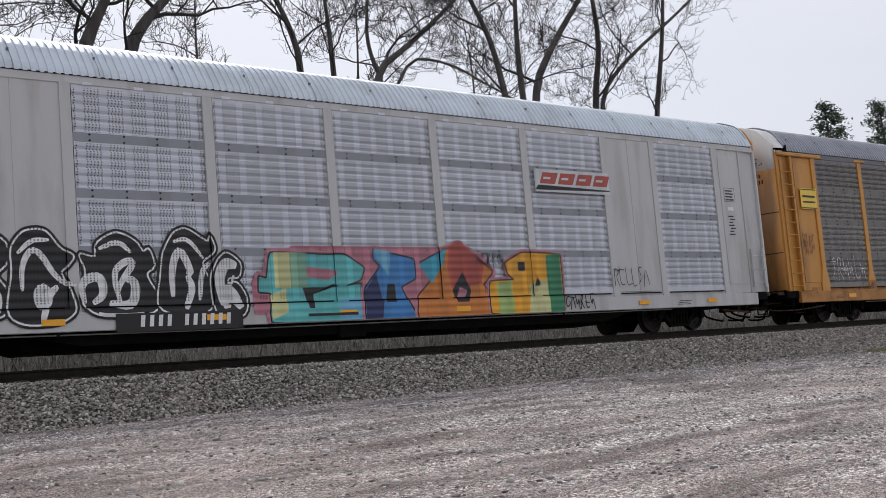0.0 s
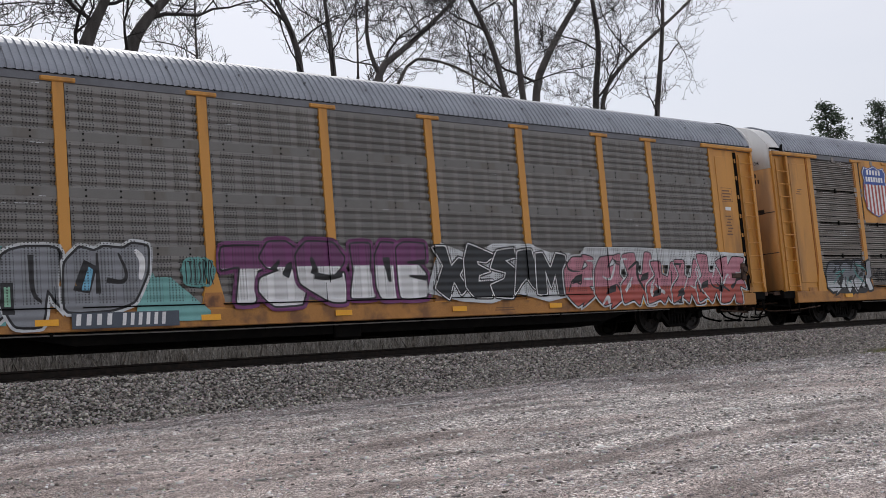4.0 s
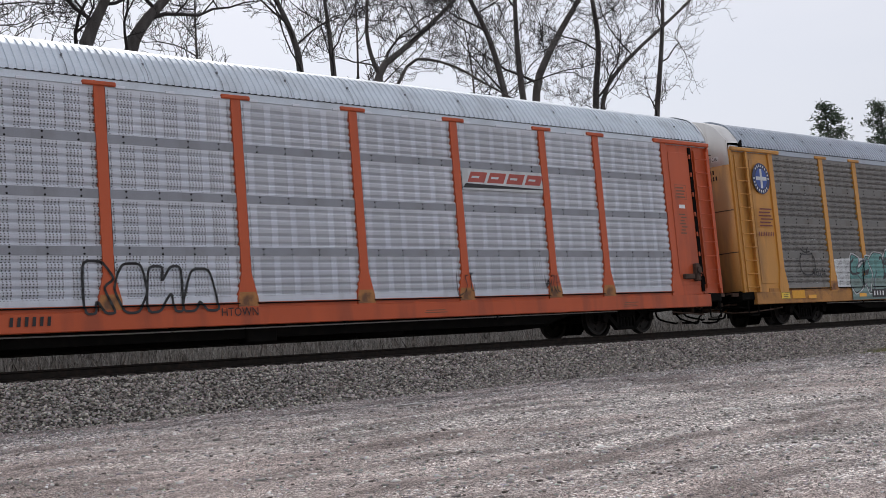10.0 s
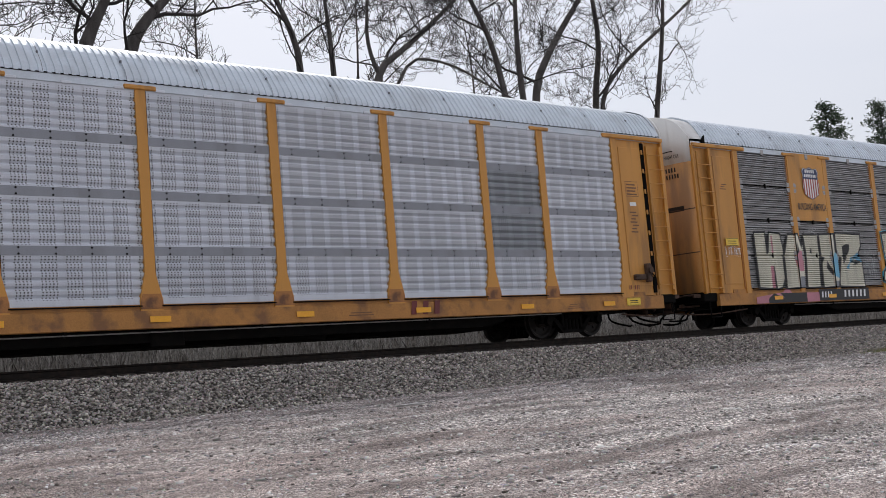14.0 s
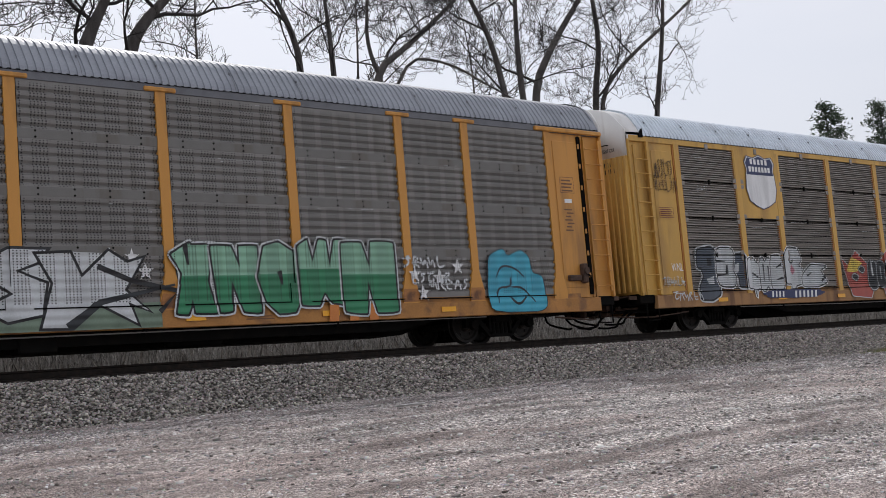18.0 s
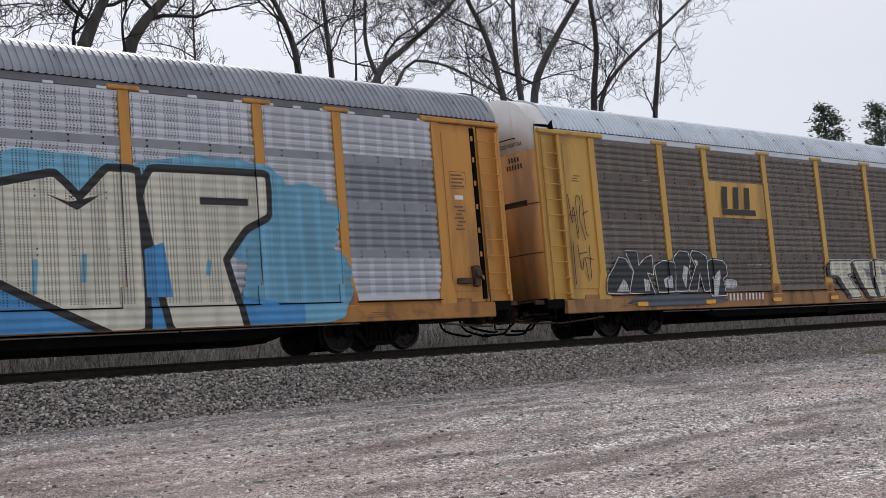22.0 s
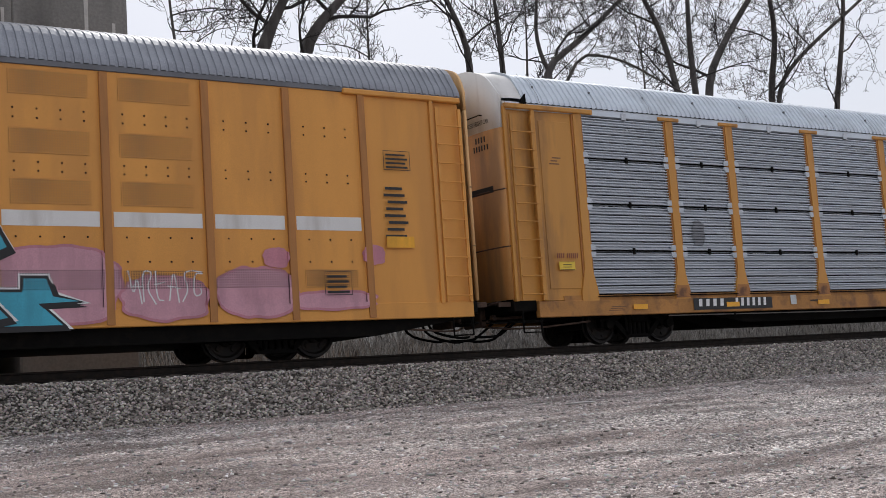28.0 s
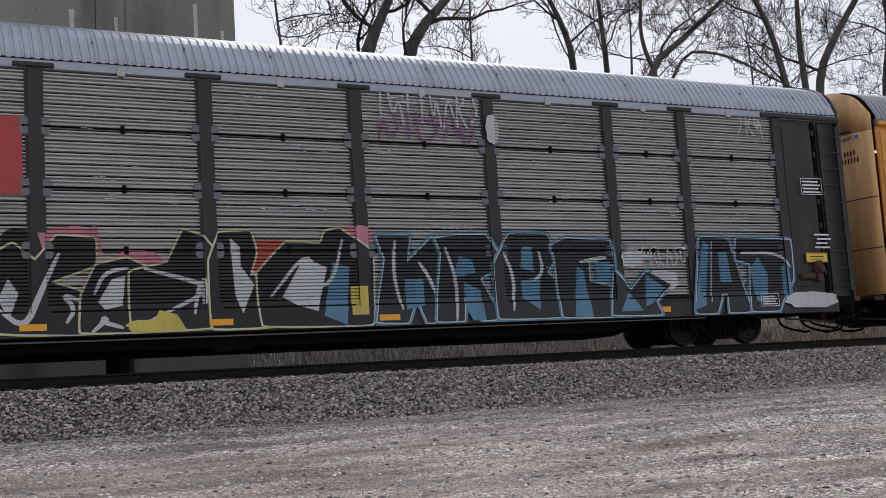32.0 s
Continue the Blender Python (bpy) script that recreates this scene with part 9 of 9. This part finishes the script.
def bare_tree(y, stems, seed, label, fork=5, low=0.0075, limbs=10, first=0.32, rise=7.0):
    """A leafless tree. stems: each a radius and two or three (x, z) that its trunk passes; limbs and twigs grow from it."""
    r = random.Random(seed)
    x0, z0 = stems[0][1]
    gx0 = x0 - (stems[0][2][0] - x0) / max(0.5, stems[0][2][1] - z0) * z0 * 0.15
    gz0 = float(ground_z(gx0, y))
    t = thing("bare_tree", label, "tree", "bare trees behind the track", at=pose(gx0, y, gz0 - 0.1))
    crown = Shape()
    for radius, *marks in stems:
        trunk = Shape()
        dx, dz = marks[-1][0] - marks[-2][0], marks[-1][1] - marks[-2][1]
        l = math.hypot(dx, dz)
        path = [(gx0, gz0 - 0.1), ((gx0 * 0.6 + marks[0][0] * 0.4), gz0 + (marks[0][1] - gz0) * 0.45)] + list(marks)
        path += [(marks[-1][0] + dx / l * rise * 0.5, marks[-1][1] + dz / l * rise * 0.5 + 0.3), (marks[-1][0] + dx / l * rise * 0.8, marks[-1][1] + dz / l * rise + 0.8)]
        path = smooth(path, 2)
        pts = [Vector((x - gx0, 0.5 * math.sin(z * 0.35 + seed) * min(1, z / 8), z - gz0 + 0.1)) for x, z in path]
        n = len(pts) - 1
        rad = [max(0.02, radius * (0.92 - 0.8 * (i / n) ** 0.9)) for i in range(n + 1)]
        trunk.tube(pts, rad, 10)
        part("trunk", trunk, M["bark"], t, smooth=True)
        for k in range(limbs):
            f = first + (0.98 - first) * (k + r.uniform(0, 0.9)) / limbs
            i = min(n - 1, int(f * n))
            p = pts[i].lerp(pts[i + 1], f * n - i)
            a = r.uniform(0, 2 * math.pi)
            limb(crown, p, (math.cos(a), math.sin(a) * 0.8, r.uniform(0.25, 1.1)), r.uniform(2.6, 5.2), max(low * 3, min(0.065, rad[i] * r.uniform(0.25, 0.45))), 1, r, fork, low)
    part("crown", crown, M["twig"], t, "leafless limbs and fine twigs")
    return t


def pine(x, y, h, seed):
    """A pine: straight trunk, whorls of boughs, tufts of needles with gaps between."""
    r = random.Random(seed)
    t = thing("pine_tree", "dark green pine far behind the track", "tree", "far pines", at=pose(x, y, -0.4))
    s, c = Shape(), Shape()
    s.tube([(0, 0, 0), (0.1, 0, h * 0.5), (0, 0, h)], [0.3, 0.2, 0.04], 8)
    for i in range(70):
        z = h * (0.35 + 0.64 * (i / 69))
        reach = (h - z) * 0.27 + 0.3 + r.uniform(-0.4, 0.6)
        a = r.uniform(0, 2 * math.pi)
        tip = Vector((math.cos(a) * reach, math.sin(a) * reach, z + reach * 0.25))
        s.tube([(0, 0, z), tip], [0.06, 0.02], 4)
        for k in range(42):
            p = Vector((0, 0, z)).lerp(tip, r.uniform(0.35, 1.08)) + Vector((r.gauss(0, 0.3), r.gauss(0, 0.3), r.gauss(0, 0.22)))
            for q in range(3):
                d = Vector((r.gauss(0, 1), r.gauss(0, 1), r.gauss(0.5, 0.6))).normalized() * r.uniform(0.2, 0.42)
                e = d.orthogonal().normalized() * 0.07
                c.add([p - e, p + e, p + d], [(0, 1, 2)])
    part("trunk", s, M["bark"], t)
    part("crown", c, M["needles"], t, "tufts of green needles")
    return t


def brush_strip(name, x0, x1, y0, y1, n, h0, h1, seed, label):
    """A thicket of dry stalks, each a thin bent blade."""
    g = np.random.default_rng(seed)
    x, y = g.uniform(x0, x1, n), g.uniform(y0, y1, n)
    z = ground_z(x, y) - 0.05
    h = g.uniform(h0, h1, n) * g.uniform(0.6, 1, n)
    a, lean = g.uniform(0, 2 * math.pi, n), g.normal(0, 0.22, (n, 2))
    w = 0.006 + 0.05 * g.uniform(0, 1, n) ** 4
    v = np.zeros((n, 5, 3))
    dx, dy = np.cos(a) * w, np.sin(a) * w
    for i, (f, b2) in enumerate(((0, 1), (0, -1), (0.55, 0.7), (0.55, -0.7), (1, 0))):
        v[:, i, 0] = x + lean[:, 0] * h * f * f + dx * b2
        v[:, i, 1] = y + lean[:, 1] * h * f * f + dy * b2
        v[:, i, 2] = z + h * f
    base = (np.arange(n) * 5)[:, None]
    faces = np.concatenate([base + np.array([0, 1, 3, 2]), ], 0).tolist() + (base + np.array([2, 3, 4])).tolist()
    me = bpy.data.meshes.new(name)
    me.from_pydata(v.reshape(-1, 3).tolist(), [], faces)
    me.materials.append(M["brush"])
    return tagged(new(name, me), label, "weeds", kind="stuff")


brush_strip("dry_weeds", 9.6, 95, 26.0, 32.0, 30000, 0.3, 1.25, 3, "pale dry winter weeds along the far side of the track")
brush_strip("far_thicket", -10, 160, 33.0, 44.0, 16000, 0.6, 2.2, 4, "brown thicket of dry stalks behind the track")

tower = thing("concrete_tower", "tall old concrete tower with dark stains and pale drips", "tower", at=pose(9.3, 27.3, -0.6))
shaft = part("shaft", Shape().box(-15.5, -3.35, 0, 7, 0, 24, 0.05).box(-2.7, 0, 0, 7, 0, 24, 0.05).box(-3.35, -2.7, 0.01, 7, 3, 24), M["concrete"], tower)
for z in (4.1, 8.2, 12.3, 16.4):
    part("pour_joint", shared("pour_joint", lambda: Shape().box(-15.4, 0.02, -0.03, 0.02, 0, 0.09, 0.02), M["concrete"]), None, tower, at=(0, 0, z))
for x, z, l, w in ((-1.0, 5.2, 4.4, 0.05), (-0.35, 6.0, 3.0, 0.04), (-3.9, 7.0, 2.2, 0.06), (-2.9, 7.6, 1.5, 0.04), (-6.3, 6.6, 3.1, 0.05), (-4.9, 5.4, 2.6, 0.03)):
    part("lime_drip", Shape().prism([(x - w, z + l), (x + w, z + l), (x + w * 0.6, z + l * 0.4), (x + w * 0.3, z), (x - w * 0.4, z + l * 0.3)], -0.012, -0.004), M["lime"], tower, "pale lime drip")
part("dark_opening", Shape().box(-3.35, -2.7, 5.4, 5.6, 0, 3), M["flat_black"], tower, "dark opening in the foot")

bare_tree(31.5, [(0.36, (14.9, 9.4), (15.25, 10.3), (15.6, 11.0))], 11, "bare tree with a thick grey leaning trunk", limbs=6)
bare_tree(32.0, [(0.34, (16.4, 9.7), (16.95, 10.7), (17.7, 11.5))], 12, "bare tree with a thick dark trunk bent sideways", limbs=6)
bare_tree(33.0, [(0.2, (23.0, 10.2), (22.6, 11.3), (22.0, 12.4))], 13, "slender bare tree with dark crooked stem", limbs=10)
bare_tree(34.0, [(0.17, (25.0, 10.5), (25.05, 11.8), (25.1, 13.0))], 14, "slender upright bare tree", limbs=10)
bare_tree(33.0, [(0.22, (26.2, 10.2), (28.1, 11.5), (30.2, 13.1)), (0.15, (26.8, 9.6), (26.2, 11.2), (26.6, 13.0)), (0.1, (27.6, 11.0), (30.0, 11.2), (32.4, 10.2))], 15, "spreading bare tree with a low slanting limb", limbs=6)
bare_tree(33.0, [(0.22, (33.3, 10.5), (32.9, 12.6), (31.6, 14.4)), (0.22, (34.3, 10.5), (34.4, 12.8), (34.4, 14.2)), (0.28, (34.9, 10.5), (36.4, 12.6), (38.2, 14.8))], 16, "large bare tree of several thick grey stems", limbs=6)
bare_tree(33.0, [(0.24, (38.8, 10.4), (39.2, 12.9), (38.6, 14.8)), (0.17, (39.1, 10.6), (40.6, 12.3), (44.7, 15.2))], 17, "bare tree with a dark trunk and a long side limb", limbs=6)
bare_tree(33.5, [(0.2, (43.2, 10.5), (43.4, 13.4), (43.6, 15.5))], 18, "bare tree with a straight reddish trunk", limbs=8)
for i, (x, y, h) in enumerate(((12.5, 44, 11), (20, 46, 11), (27, 47, 12), (34, 49, 12))):
    bare_tree(y, [(0.15, (x * 1.35, h), (x * 1.35 + 0.2, h + 1.5), (x * 1.35 + 0.1, h + 3))], 40 + i, "thin bare tree in the wood behind", fork=4, limbs=8, low=0.011, first=0.4, rise=4)
pine(94, 55, 20.5, 21)
pine(103.5, 55, 21.5, 22)


def grass_tuft(x, y, seed):
    """A low clump of yellowed grass blades."""
    r = random.Random(seed)
    s = Shape()
    for i in range(160):
        a, d = r.uniform(0, 2 * math.pi), abs(r.gauss(0, 0.28))
        p = Vector((math.cos(a) * d * 2.2, math.sin(a) * d, 0))
        tip = p + Vector((r.gauss(0, 0.05), r.gauss(0, 0.05), r.uniform(0.06, 0.17)))
        s.add([p + Vector((-0.006, 0, 0)), p + Vector((0.006, 0, 0)), tip], [(0, 1, 2)])
    ob = part("grass_tuft", s, M["grass"], at=pose(x, y, float(ground_z(x, y))))
    return tagged(ob, "low tuft of yellowed grass beside the ballast", "grass", kind="stuff")


scrap = part("paper_scrap", Shape().prism([(-0.3, -0.02), (-0.1, -0.05), (0.06, -0.02), (0.28, -0.04), (0.33, 0.02), (0.05, 0.05), (-0.12, 0.03), (-0.26, 0.04)], -0.006, 0.006), M["white"],
             at=pose(12.85, 15.8, float(ground_z(12.85, 15.8)) + 0.04, 70))
tagged(scrap, "crumpled strip of white paper lying on the gravel", "litter")
for i in range(7):
    grass_tuft(31.2 + 0.75 * i, 17.5 + 0.1 * math.sin(i * 2.0), 80 + i)


def motions():
    """The train rolls by; each wheelset turns with it while its car is near."""
    for car, c in TRAIN:
        walk(car, [(t, pose(c + gone(t), TRACK_Y, 0)) for t in [i / 2 for i in range(65)]])
    home = {car: c for car, c in TRAIN}
    for w, car, x in WHEELSETS:
        c = home[car]
        near = [f / FPS for f in range(1, 32 * FPS) if -12 < c + gone(f / FPS) < 52]
        times = [0.0] + near + [32.0]
        start = gone(near[0]) if near else 0.0
        stop = gone(near[-1]) if near else 0.0
        rows = []
        for t in times:
            d = min(max(gone(t), start), stop) - start
            rows.append((t, pose(x, 0, 0.45, 0, math.degrees(d / 0.42) % 360, 0)))
        walk(w, rows)


motions()
